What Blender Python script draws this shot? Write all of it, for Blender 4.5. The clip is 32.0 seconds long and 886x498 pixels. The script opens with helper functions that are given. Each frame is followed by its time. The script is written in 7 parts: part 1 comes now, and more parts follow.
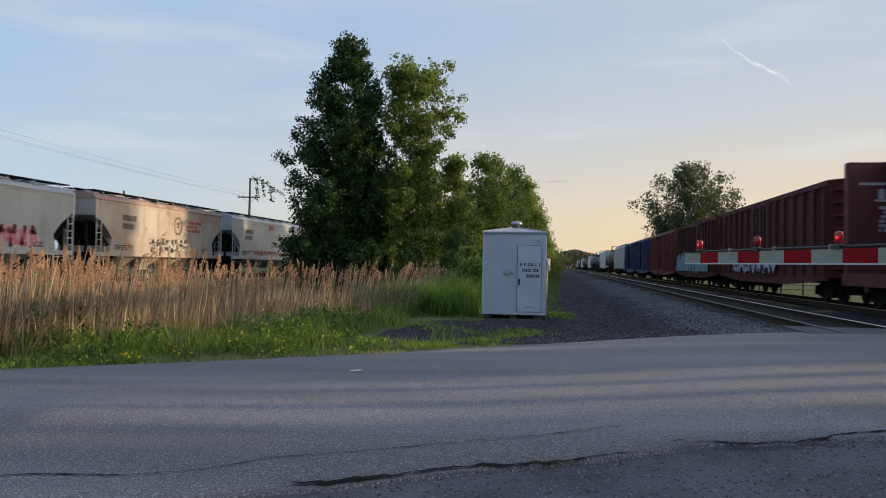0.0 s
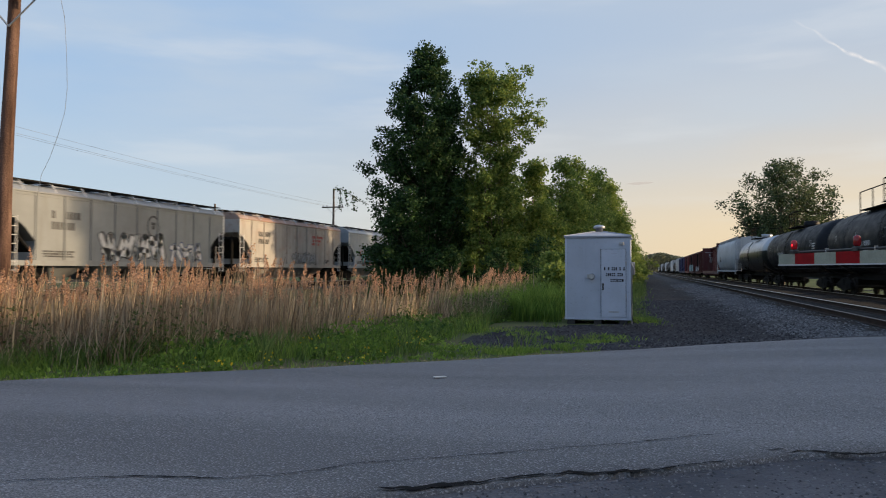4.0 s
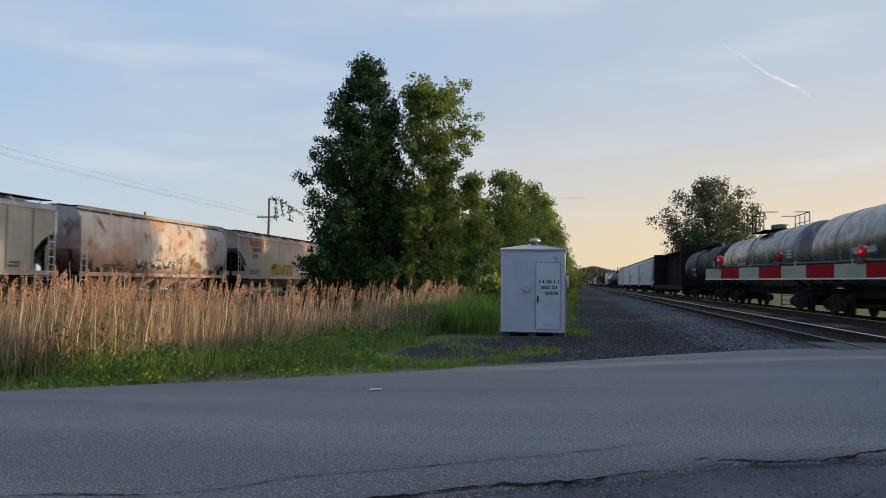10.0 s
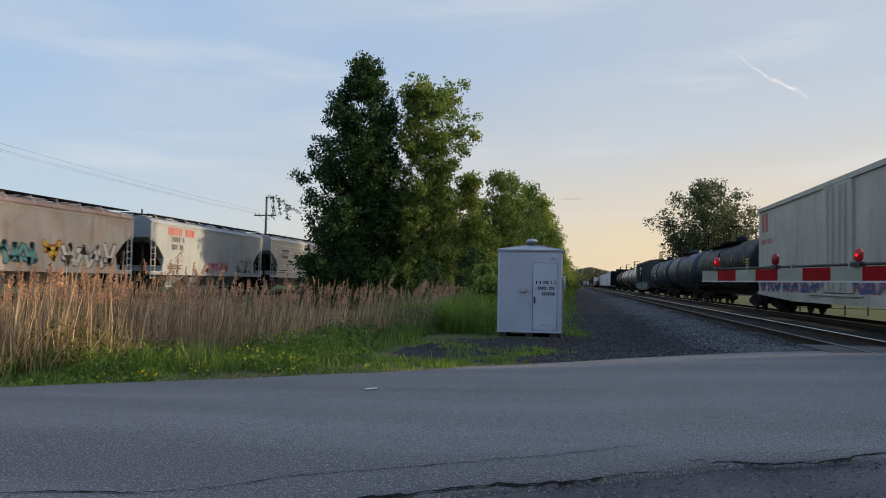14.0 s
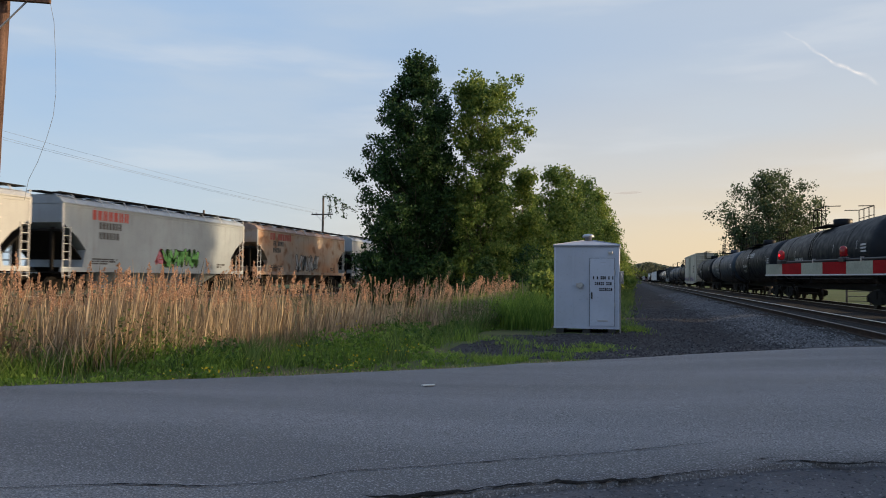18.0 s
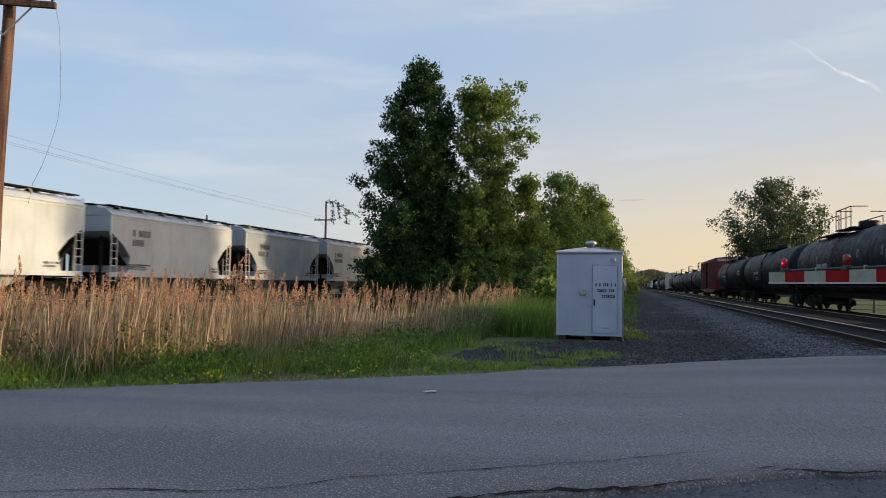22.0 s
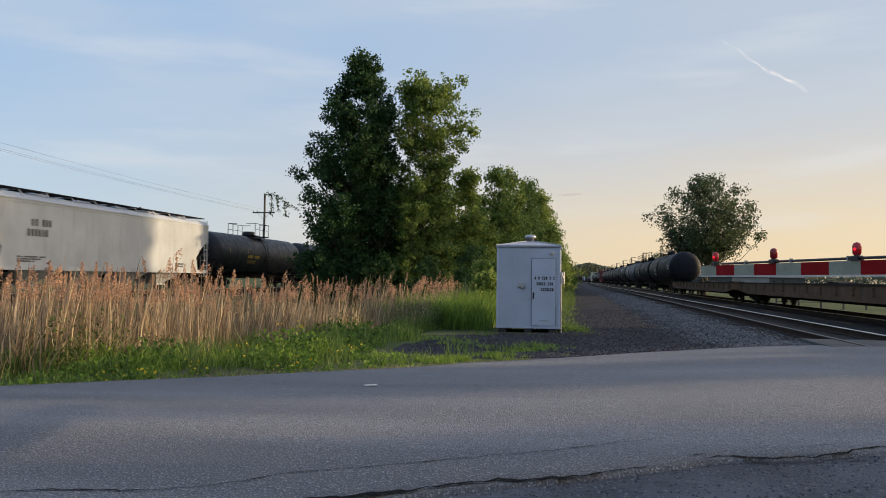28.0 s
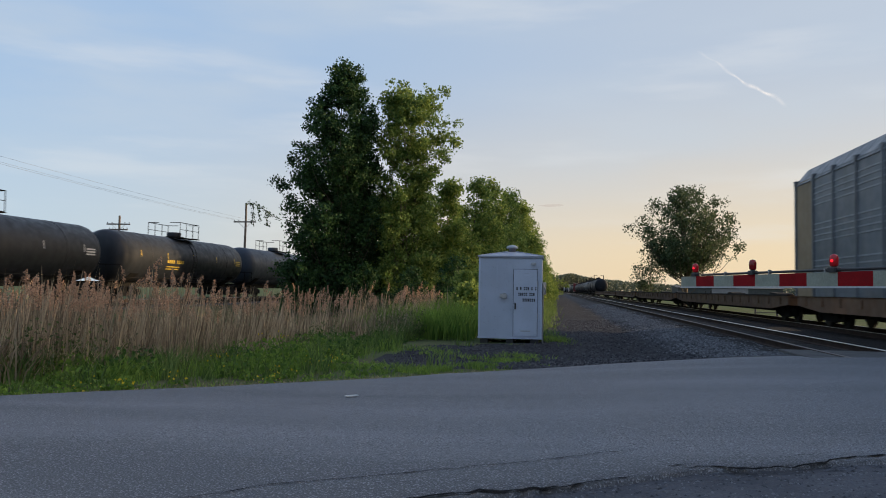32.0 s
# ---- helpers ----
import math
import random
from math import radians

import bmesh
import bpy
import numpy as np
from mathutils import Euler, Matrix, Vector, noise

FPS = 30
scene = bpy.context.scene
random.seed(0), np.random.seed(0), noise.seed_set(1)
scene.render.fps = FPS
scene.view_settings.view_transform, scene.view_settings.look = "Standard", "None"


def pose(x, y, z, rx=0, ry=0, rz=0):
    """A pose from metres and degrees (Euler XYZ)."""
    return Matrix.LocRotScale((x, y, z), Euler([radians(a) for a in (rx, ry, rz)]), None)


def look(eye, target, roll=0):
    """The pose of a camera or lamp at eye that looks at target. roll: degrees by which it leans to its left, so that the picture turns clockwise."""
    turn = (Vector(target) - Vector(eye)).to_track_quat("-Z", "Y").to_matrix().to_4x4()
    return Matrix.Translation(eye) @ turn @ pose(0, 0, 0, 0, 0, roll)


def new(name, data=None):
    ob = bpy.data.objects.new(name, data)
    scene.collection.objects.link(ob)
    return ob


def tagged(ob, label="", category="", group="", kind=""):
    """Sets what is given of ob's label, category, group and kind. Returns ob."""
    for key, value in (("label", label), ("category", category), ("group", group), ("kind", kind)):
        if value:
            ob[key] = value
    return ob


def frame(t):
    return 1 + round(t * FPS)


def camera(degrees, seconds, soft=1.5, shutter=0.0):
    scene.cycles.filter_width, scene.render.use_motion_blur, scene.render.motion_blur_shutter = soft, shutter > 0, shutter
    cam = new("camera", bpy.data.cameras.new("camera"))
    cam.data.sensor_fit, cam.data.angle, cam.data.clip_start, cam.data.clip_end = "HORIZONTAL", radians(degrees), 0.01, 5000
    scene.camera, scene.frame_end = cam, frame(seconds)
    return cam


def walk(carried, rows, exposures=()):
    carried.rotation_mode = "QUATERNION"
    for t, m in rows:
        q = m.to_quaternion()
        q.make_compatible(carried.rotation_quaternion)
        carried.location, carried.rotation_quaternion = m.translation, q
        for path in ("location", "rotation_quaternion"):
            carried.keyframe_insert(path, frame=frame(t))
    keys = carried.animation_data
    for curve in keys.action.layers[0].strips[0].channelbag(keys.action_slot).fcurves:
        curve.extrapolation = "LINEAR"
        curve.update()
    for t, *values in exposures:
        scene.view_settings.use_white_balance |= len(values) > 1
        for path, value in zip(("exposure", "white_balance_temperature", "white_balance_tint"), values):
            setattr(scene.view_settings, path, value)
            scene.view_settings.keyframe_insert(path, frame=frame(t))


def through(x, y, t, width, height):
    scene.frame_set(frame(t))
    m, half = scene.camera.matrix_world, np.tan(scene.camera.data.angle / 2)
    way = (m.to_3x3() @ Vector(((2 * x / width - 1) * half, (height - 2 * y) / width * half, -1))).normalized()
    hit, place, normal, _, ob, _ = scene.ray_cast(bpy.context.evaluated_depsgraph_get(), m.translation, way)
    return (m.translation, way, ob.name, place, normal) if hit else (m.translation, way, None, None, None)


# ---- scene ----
cam = camera(60.49, 32.0, soft=0.95, shutter=0.3)
# The camera is held by hand on the road's edge and only turns.
EYE = (0.0, 0.0, 1.45)
TURN = [
    (0.0, 91.17, -1.08, 8.58), (0.5, 91.36, -0.92, 8.13), (1.0, 91.51, -0.76, 8.31),
    (1.5, 91.77, -0.61, 8.22), (2.0, 91.85, -0.70, 7.88), (2.5, 91.74, -0.69, 8.59),
    (3.0, 91.59, -0.13, 12.67), (3.5, 91.55, 0.03, 16.30), (4.0, 91.57, -0.18, 14.73),
    (4.5, 91.67, -0.81, 12.69), (6.5, 91.75, -0.99, 10.26), (7.0, 91.96, -1.06, 9.29),
    (7.5, 92.15, -1.00, 8.92), (8.0, 92.26, -0.93, 9.00), (8.5, 92.26, -0.65, 9.12),
    (9.0, 92.34, -0.63, 9.35), (9.5, 92.49, -0.63, 9.70), (10.0, 92.50, -0.61, 9.96),
    (10.5, 92.42, -0.56, 10.19), (11.0, 92.47, -0.69, 10.12), (11.5, 92.34, -0.76, 9.76),
    (12.0, 92.17, -0.78, 9.47), (12.5, 91.95, -0.68, 9.70), (13.0, 91.98, -0.62, 9.73),
    (13.5, 92.31, -0.90, 9.77), (14.0, 92.49, -1.08, 9.73), (14.5, 92.27, -1.02, 9.90),
    (16.5, 91.18, -0.64, 12.33), (17.0, 91.84, -0.50, 12.90), (17.5, 92.15, -0.42, 13.55),
    (18.0, 92.18, -0.53, 13.92), (18.5, 92.61, -0.36, 14.50), (19.0, 92.98, -0.14, 15.12),
    (19.5, 93.24, -0.54, 15.42), (20.0, 93.36, -1.06, 15.37), (20.5, 93.28, -0.92, 15.80),
    (21.0, 93.00, -0.66, 15.83), (21.5, 92.80, -0.75, 15.20), (22.0, 92.64, -0.84, 14.10),
    (22.5, 92.56, -0.65, 13.48), (23.0, 92.56, -0.67, 13.42), (23.5, 92.35, -0.83, 13.35),
    (24.0, 91.80, -0.83, 12.78), (24.5, 91.48, -0.97, 11.92), (25.0, 91.42, -0.83, 11.67),
    (25.5, 91.25, -0.65, 11.93), (27.5, 91.95, -0.66, 10.14), (28.0, 92.21, -0.77, 9.64),
    (28.5, 92.12, -1.12, 9.21), (29.0, 92.12, -1.20, 9.04), (29.5, 92.31, -1.32, 8.82),
    (30.0, 92.46, -1.20, 8.79), (30.5, 92.73, -1.22, 8.86), (31.0, 93.08, -1.11, 8.78),
    (31.5, 93.01, -0.91, 8.80), (32.0, 93.00, -0.93, 8.28),
]
walk(cam, [(t, pose(*EYE, rx, ry, rz)) for t, rx, ry, rz in TURN], exposures=[(0.0, 0.12), (32.0, 0.12)])

# ---- light: low evening sun from beyond the far track, thin high cloud ----
SUN_AZIMUTH = 76.0      # degrees from the tracks' far end towards the right
SUN_HEIGHT = 12.5
world = bpy.data.worlds.new("evening_sky")
scene.world = world
world.use_nodes = True
wn, wl = world.node_tree.nodes, world.node_tree.links
wn.clear()
w_out = wn.new("ShaderNodeOutputWorld")
w_bg = wn.new("ShaderNodeBackground")
w_sky = wn.new("ShaderNodeTexSky")
w_sky.sky_type = "NISHITA"
w_sky.sun_disc = False
w_sky.sun_elevation = radians(SUN_HEIGHT)
w_sky.sun_rotation = radians(SUN_AZIMUTH)
w_sky.air_density, w_sky.dust_density, w_sky.ozone_density = 1.0, 1.6, 1.6
w_bg.inputs["Strength"].default_value = 0.12


def sky_mix(fac, c1, c2):
    m = wn.new("ShaderNodeMix")
    m.data_type = "RGBA"
    wl.new(fac, m.inputs[0])
    for k, c in ((6, c1), (7, c2)):
        if isinstance(c, tuple):
            m.inputs[k].default_value = (*[v / 0.12 for v in c], 1)
        else:
            wl.new(c, m.inputs[k])
    return m.outputs[2]


def sky_range(value, lo, hi, a=0.0, b=1.0):
    r = wn.new("ShaderNodeMapRange")
    r.interpolation_type = "SMOOTHSTEP"
    r.inputs["From Min"].default_value, r.inputs["From Max"].default_value = lo, hi
    r.inputs["To Min"].default_value, r.inputs["To Max"].default_value = a, b
    wl.new(value, r.inputs["Value"])
    return r.outputs["Result"]


def sky_noise(scale, stretch, turn, detail=6.0):
    mp = wn.new("ShaderNodeMapping")
    mp.inputs["Scale"].default_value = stretch
    mp.inputs["Rotation"].default_value = turn
    t = wn.new("ShaderNodeTexNoise")
    t.inputs["Scale"].default_value, t.inputs["Detail"].default_value = scale, detail
    wl.new(w_co.outputs["Generated"], mp.inputs["Vector"])
    wl.new(mp.outputs["Vector"], t.inputs["Vector"])
    return t.outputs["Fac"]


w_co = wn.new("ShaderNodeTexCoord")
w_sep = wn.new("ShaderNodeSeparateXYZ")
wl.new(w_co.outputs["Generated"], w_sep.inputs["Vector"])
w_dot = wn.new("ShaderNodeVectorMath")
w_dot.operation = "DOT_PRODUCT"
w_dot.inputs[1].default_value = (math.sin(radians(SUN_AZIMUTH)), math.cos(radians(SUN_AZIMUTH)), math.tan(radians(SUN_HEIGHT)))
wl.new(w_co.outputs["Generated"], w_dot.inputs[0])
# a thin veil of high cloud: pale blue overhead, cream towards the sun, bright close round it
low = sky_mix(sky_range(w_dot.outputs["Value"], -0.5, 0.45), (0.53, 0.65, 0.75), (0.875, 0.69, 0.45))
upper = sky_mix(sky_range(w_dot.outputs["Value"], -0.4, 0.65), (0.355, 0.522, 0.765), (0.505, 0.575, 0.68))
veil = sky_mix(sky_range(w_sep.outputs["Z"], 0.0, 0.30), low, upper)
veil = sky_mix(sky_range(w_sep.outputs["Z"], 0.42, 0.85), veil, (0.30, 0.50, 0.92))
high = wn.new("ShaderNodeMath")
high.operation = "MULTIPLY"
wl.new(sky_range(sky_noise(1.5, (1.0, 1.4, 4.5), (0.1, 0.25, 0.4)), 0.40, 0.70, 0.0, 0.75), high.inputs[0])
wl.new(sky_range(w_sep.outputs["Z"], 0.04, 0.26), high.inputs[1])
veil = sky_mix(high.outputs["Value"], veil, (0.565, 0.635, 0.715))
veil = sky_mix(sky_range(sky_noise(3.2, (1.0, 1.2, 7.0), (0.2, 0.1, 0.9)), 0.50, 0.74, 0.0, 0.34), veil, (0.78, 0.79, 0.80))
veil = sky_mix(sky_range(w_dot.outputs["Value"], 0.74, 1.02), veil, (3.3, 2.55, 1.8))
w_mix = wn.new("ShaderNodeMix")
w_mix.data_type = "RGBA"
w_mix.inputs[0].default_value = 0.86
wl.new(w_sky.outputs["Color"], w_mix.inputs[6])
wl.new(veil, w_mix.inputs[7])
wl.new(w_mix.outputs[2], w_bg.inputs["Color"])
wl.new(w_bg.outputs["Background"], w_out.inputs["Surface"])

sun = new("sun", bpy.data.lights.new("sun", "SUN"))
sun.data.energy = 5.0
sun.data.angle = radians(0.7)
sun.data.color = (1.0, 0.72, 0.42)
a, e = radians(SUN_AZIMUTH), radians(SUN_HEIGHT)
sun.matrix_world = look((0, 0, 50), (-math.sin(a) * 10, -math.cos(a) * 10, 50 - math.tan(e) * 10))


# ---- materials ----
def shader(name, rough=0.8, metal=0.0):
    m = bpy.data.materials.new(name)
    m.use_nodes = True
    b = m.node_tree.nodes["Principled BSDF"]
    b.inputs["Roughness"].default_value = rough
    b.inputs["Metallic"].default_value = metal
    if rough >= 0.75:
        b.inputs["Specular IOR Level"].default_value = 0.15
    return m, m.node_tree.nodes, m.node_tree.links, b


def tex(n, l, scale, detail=4.0, stretch=(1, 1, 1), kind="noise", rand=False):
    co = n.new("ShaderNodeTexCoord")
    mp = n.new("ShaderNodeMapping")
    mp.inputs["Scale"].default_value = stretch
    l.new(co.outputs["Object"], mp.inputs["Vector"])
    if rand:
        info = n.new("ShaderNodeObjectInfo")
        mul = n.new("ShaderNodeVectorMath")
        mul.operation = "SCALE"
        mul.inputs[0].default_value = (37.0, 11.0, 23.0)
        l.new(info.outputs["Random"], mul.inputs["Scale"])
        l.new(mul.outputs["Vector"], mp.inputs["Location"])
    t = n.new("ShaderNodeTexNoise" if kind == "noise" else "ShaderNodeTexVoronoi")
    t.inputs["Scale"].default_value = scale
    if kind == "noise":
        t.inputs["Detail"].default_value = detail
    l.new(mp.outputs["Vector"], t.inputs["Vector"])
    return t.outputs["Fac" if kind == "noise" else "Distance"]


def remap(n, l, value, lo, hi, a=0.0, b=1.0):
    r = n.new("ShaderNodeMapRange")
    r.inputs["From Min"].default_value, r.inputs["From Max"].default_value = lo, hi
    r.inputs["To Min"].default_value, r.inputs["To Max"].default_value = a, b
    l.new(value, r.inputs["Value"])
    return r.outputs["Result"]


def blend(n, l, fac, c1, c2):
    m = n.new("ShaderNodeMix")
    m.data_type = "RGBA"
    if isinstance(fac, float):
        m.inputs[0].default_value = fac
    else:
        l.new(fac, m.inputs[0])
    for s, c in ((6, c1), (7, c2)):
        if isinstance(c, tuple):
            m.inputs[s].default_value = (*c, 1)
        else:
            l.new(c, m.inputs[s])
    return m.outputs[2]


def bump(n, l, b, height, strength=0.4, distance=0.01):
    k = n.new("ShaderNodeBump")
    k.inputs["Strength"].default_value = strength
    k.inputs["Distance"].default_value = distance
    l.new(height, k.inputs["Height"])
    l.new(k.outputs["Normal"], b.inputs["Normal"])


def two_tone(name, c1, c2, scale=2.0, fine=30.0, rough=0.85, metal=0.0, relief=0.3, depth=0.01, rand=False, stretch=(1, 1, 1)):
    """Two colours over a coarse and a fine noise, with relief."""
    m, n, l, b = shader(name, rough, metal)
    big = remap(n, l, tex(n, l, scale, 5, stretch, rand=rand), 0.35, 0.68)
    small = tex(n, l, fine, 3)
    c = blend(n, l, big, c1, c2)
    dark = blend(n, l, remap(n, l, small, 0.3, 0.7, 0.0, 0.5), c, tuple(v * 0.55 for v in c1))
    l.new(dark, b.inputs["Base Color"])
    bump(n, l, b, small, relief, depth)
    return m


def paint(name, c, rust=0.25, streak=0.4, rough=0.45, rust_colour=(0.16, 0.065, 0.03), dirt=(0.09, 0.075, 0.06), spot=1.1, shine=0.5):
    """Weathered car paint: fade, run-down dirt, rust blooms and fine specks."""
    m, n, l, b = shader(name, rough)
    b.inputs["Specular IOR Level"].default_value = shine
    fade = remap(n, l, tex(n, l, 0.5, 4, rand=True), 0.3, 0.75)
    col = blend(n, l, fade, c, tuple(v * 0.72 for v in c))
    runs = remap(n, l, tex(n, l, 2.6, 6, (1, 1.3, 0.16), rand=True), 0.52, 0.80, 0.0, streak)
    col = blend(n, l, runs, col, dirt)
    bloom = remap(n, l, tex(n, l, spot * 0.45, 5, (1, 0.7, 1.3), rand=True), 0.62 - 0.22 * rust, 0.86 - 0.2 * rust, 0.0, min(0.75, rust))
    col = blend(n, l, bloom, col, tuple(v * 2.0 for v in rust_colour))
    spots = remap(n, l, tex(n, l, spot * 1.6, 8, (1, 0.8, 0.7), rand=True), 0.74 - 0.26 * rust, 0.86 - 0.22 * rust, 0.0, min(1.0, 0.25 + rust))
    col = blend(n, l, spots, col, rust_colour)
    specks = remap(n, l, tex(n, l, 16.0, 4, rand=True), 0.60, 0.74, 0.0, 0.35)
    col = blend(n, l, specks, col, tuple(v * 0.45 for v in c))
    l.new(col, b.inputs["Base Color"])
    l.new(remap(n, l, tex(n, l, 3.0, 5, rand=True), 0.3, 0.7, rough - 0.08, rough + 0.2), b.inputs["Roughness"])
    bump(n, l, b, tex(n, l, 0.8, 2, rand=True), 0.06, 0.02)
    return m


def leaf(name, c1, c2, through=0.35):
    """Leaves, blades and stems: colour by piece, some light through."""
    m, n, l, b = shader(name, 0.6)
    b.inputs["Specular IOR Level"].default_value = 0.2
    geo = n.new("ShaderNodeNewGeometry")
    ramp = blend(n, l, geo.outputs["Random Per Island"], c1, c2)
    patch = blend(n, l, remap(n, l, tex(n, l, 0.5, 3), 0.35, 0.65, 0.0, 0.45), ramp, tuple(v * 0.75 for v in c1))
    patch = blend(n, l, remap(n, l, tex(n, l, 1.9, 2), 0.42, 0.62, 0.0, 0.42), patch, tuple(v * 0.6 for v in c1))
    l.new(patch, b.inputs["Base Color"])
    tr = n.new("ShaderNodeBsdfTranslucent")
    l.new(patch, tr.inputs["Color"])
    mix = n.new("ShaderNodeMixShader")
    mix.inputs["Fac"].default_value = through
    l.new(b.outputs["BSDF"], mix.inputs[1])
    l.new(tr.outputs["BSDF"], mix.inputs[2])
    l.new(mix.outputs["Shader"], n["Material Output"].inputs["Surface"])
    return m


def plain(name, c, rough=0.6, metal=0.0):
    return two_tone(name, c, tuple(v * 0.8 for v in c), 6.0, 60.0, rough, metal, 0.1, 0.003)


def asphalt(name, c):
    """Worn asphalt: wheel-path bands along the road, stains and speckled stone."""
    m, n, l, b = shader(name, 0.8)
    b.inputs["Specular IOR Level"].default_value = 0.45
    co = n.new("ShaderNodeTexCoord")
    mp = n.new("ShaderNodeMapping")
    mp.inputs["Rotation"].default_value = (0, 0, radians(-37))
    mp.inputs["Scale"].default_value = (0.10, 1.0, 1.0)
    l.new(co.outputs["Object"], mp.inputs["Vector"])
    band = n.new("ShaderNodeTexNoise")
    band.inputs["Scale"].default_value, band.inputs["Detail"].default_value = 0.8, 5.0
    l.new(mp.outputs["Vector"], band.inputs["Vector"])
    col = blend(n, l, remap(n, l, band.outputs["Fac"], 0.35, 0.68), tuple(v * 0.62 for v in c), tuple(v * 1.2 for v in c))
    col = blend(n, l, remap(n, l, tex(n, l, 0.7, 6), 0.48, 0.75, 0.0, 0.35), col, tuple(v * 0.6 for v in c))
    grain = tex(n, l, 58.0, 4)
    col = blend(n, l, remap(n, l, grain, 0.53, 0.61, 0.0, 0.85), col, tuple(v * 1.8 for v in c))
    col = blend(n, l, remap(n, l, tex(n, l, 66.0, 4), 0.48, 0.58, 0.0, 0.85), col, tuple(v * 0.4 for v in c))
    l.new(col, b.inputs["Base Color"])
    bump(n, l, b, grain, 1.0, 0.013)
    return m


def by_piece(name, c1, c2, rough=0.9):
    """Loose stones: each piece has its own shade."""
    m, n, l, b = shader(name, rough)
    geo = n.new("ShaderNodeNewGeometry")
    col = blend(n, l, remap(n, l, geo.outputs["Random Per Island"], 0.0, 1.0, 0.0, 1.0), c1, c2)
    col = blend(n, l, remap(n, l, tex(n, l, 25.0, 3), 0.4, 0.7, 0.0, 0.4), col, tuple(v * 0.6 for v in c1))
    l.new(col, b.inputs["Base Color"])
    return m


def trackside(name):
    """Dark cinder trail, grey crushed stone and the oily bed, running into one another; pale dirt by the road."""
    m, n, l, b = shader(name, 0.95)
    co = n.new("ShaderNodeTexCoord")
    sep = n.new("ShaderNodeSeparateXYZ")
    l.new(co.outputs["Object"], sep.inputs["Vector"])

    def shifted(value, noise_out, amount):
        k = n.new("ShaderNodeMath"); k.operation = "MULTIPLY_ADD"
        l.new(noise_out, k.inputs[0]); k.inputs[1].default_value = amount
        l.new(value, k.inputs[2])
        return k.outputs["Value"]
    rough_noise, fine = tex(n, l, 0.7, 6), tex(n, l, 16.0, 4)
    x1 = shifted(sep.outputs["X"], rough_noise, 2.4)
    col = blend(n, l, remap(n, l, rough_noise, 0.35, 0.7), (0.020, 0.020, 0.022), (0.044, 0.044, 0.048))
    col = blend(n, l, remap(n, l, x1, 3.5, 4.8), col, (0.064, 0.065, 0.069))
    col = blend(n, l, remap(n, l, shifted(sep.outputs["X"], tex(n, l, 1.1, 5), 1.6), 4.9, 5.9), col, (0.021, 0.019, 0.018))
    slope = n.new("ShaderNodeMath"); slope.operation = "MULTIPLY_ADD"
    l.new(sep.outputs["X"], slope.inputs[0]); slope.inputs[1].default_value = -0.40
    l.new(sep.outputs["Y"], slope.inputs[2])
    road_dist = shifted(slope.outputs["Value"], tex(n, l, 0.9, 6), 2.6)
    col = blend(n, l, remap(n, l, road_dist, 16.0, 18.6, 0.9, 0.0), col, (0.10, 0.096, 0.098))
    col = blend(n, l, remap(n, l, fine, 0.42, 0.68, 0.0, 0.65), col, (0.014, 0.014, 0.015))
    col = blend(n, l, remap(n, l, tex(n, l, 22.0, 3), 0.60, 0.74, 0.0, 0.35), col, (0.12, 0.12, 0.125))
    l.new(col, b.inputs["Base Color"])
    bump(n, l, b, fine, 1.0, 0.05)
    return m


def tank_two_tone(name):
    """Silver above, black below, with a run-down edge between."""
    m, n, l, b = shader(name, 0.32)
    co = n.new("ShaderNodeTexCoord")
    sep = n.new("ShaderNodeSeparateXYZ")
    l.new(co.outputs["Object"], sep.inputs["Vector"])
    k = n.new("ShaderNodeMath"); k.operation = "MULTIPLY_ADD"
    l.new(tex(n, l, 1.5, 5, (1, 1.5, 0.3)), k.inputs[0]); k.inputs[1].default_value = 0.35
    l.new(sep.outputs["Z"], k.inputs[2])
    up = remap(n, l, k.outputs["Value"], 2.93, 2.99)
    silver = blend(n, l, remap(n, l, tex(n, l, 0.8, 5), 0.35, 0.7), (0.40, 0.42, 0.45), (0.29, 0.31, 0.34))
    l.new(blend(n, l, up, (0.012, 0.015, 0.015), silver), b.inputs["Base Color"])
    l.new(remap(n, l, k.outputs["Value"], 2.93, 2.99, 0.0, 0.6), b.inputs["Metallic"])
    return m


M_ASPHALT = asphalt("asphalt", (0.164, 0.165, 0.170))
# Near black, for real splits and for the shadow of the broken edge.
M_CRACK_SHADE = plain("crack", (0.004, 0.004, 0.005), 0.95)
M_PEBBLE = by_piece("shoulder_pebble", (0.045, 0.046, 0.05), (0.21, 0.21, 0.22))
M_SHOULDER = two_tone("shoulder_gravel", (0.135, 0.135, 0.145), (0.075, 0.077, 0.085), 1.5, 40.0, 0.95, 0, 0.9, 0.03)
M_CINDER = trackside("cinders_and_stone")
M_BALLAST = two_tone("ballast", (0.09, 0.09, 0.096), (0.15, 0.15, 0.157), 3.0, 14.0, 0.9, 0, 1.0, 0.05)
M_STONE = by_piece("ballast_stone", (0.026, 0.026, 0.028), (0.195, 0.197, 0.203))
M_CINDERSTONE = by_piece("dark_stone", (0.016, 0.016, 0.018), (0.085, 0.085, 0.09))
M_SOIL = two_tone("soil_and_grass", (0.07, 0.10, 0.03), (0.12, 0.10, 0.05), 0.25, 9.0, 0.95, 0, 0.8, 0.04)
M_FIELD = two_tone("field_grass", (0.048, 0.075, 0.022), (0.08, 0.098, 0.034), 0.06, 3.0, 0.95, 0, 0.5, 0.05)
M_RAIL = two_tone("rail_steel", (0.055, 0.036, 0.028), (0.030, 0.021, 0.017), 3.0, 40.0, 0.8, 0.0, 0.2, 0.002)
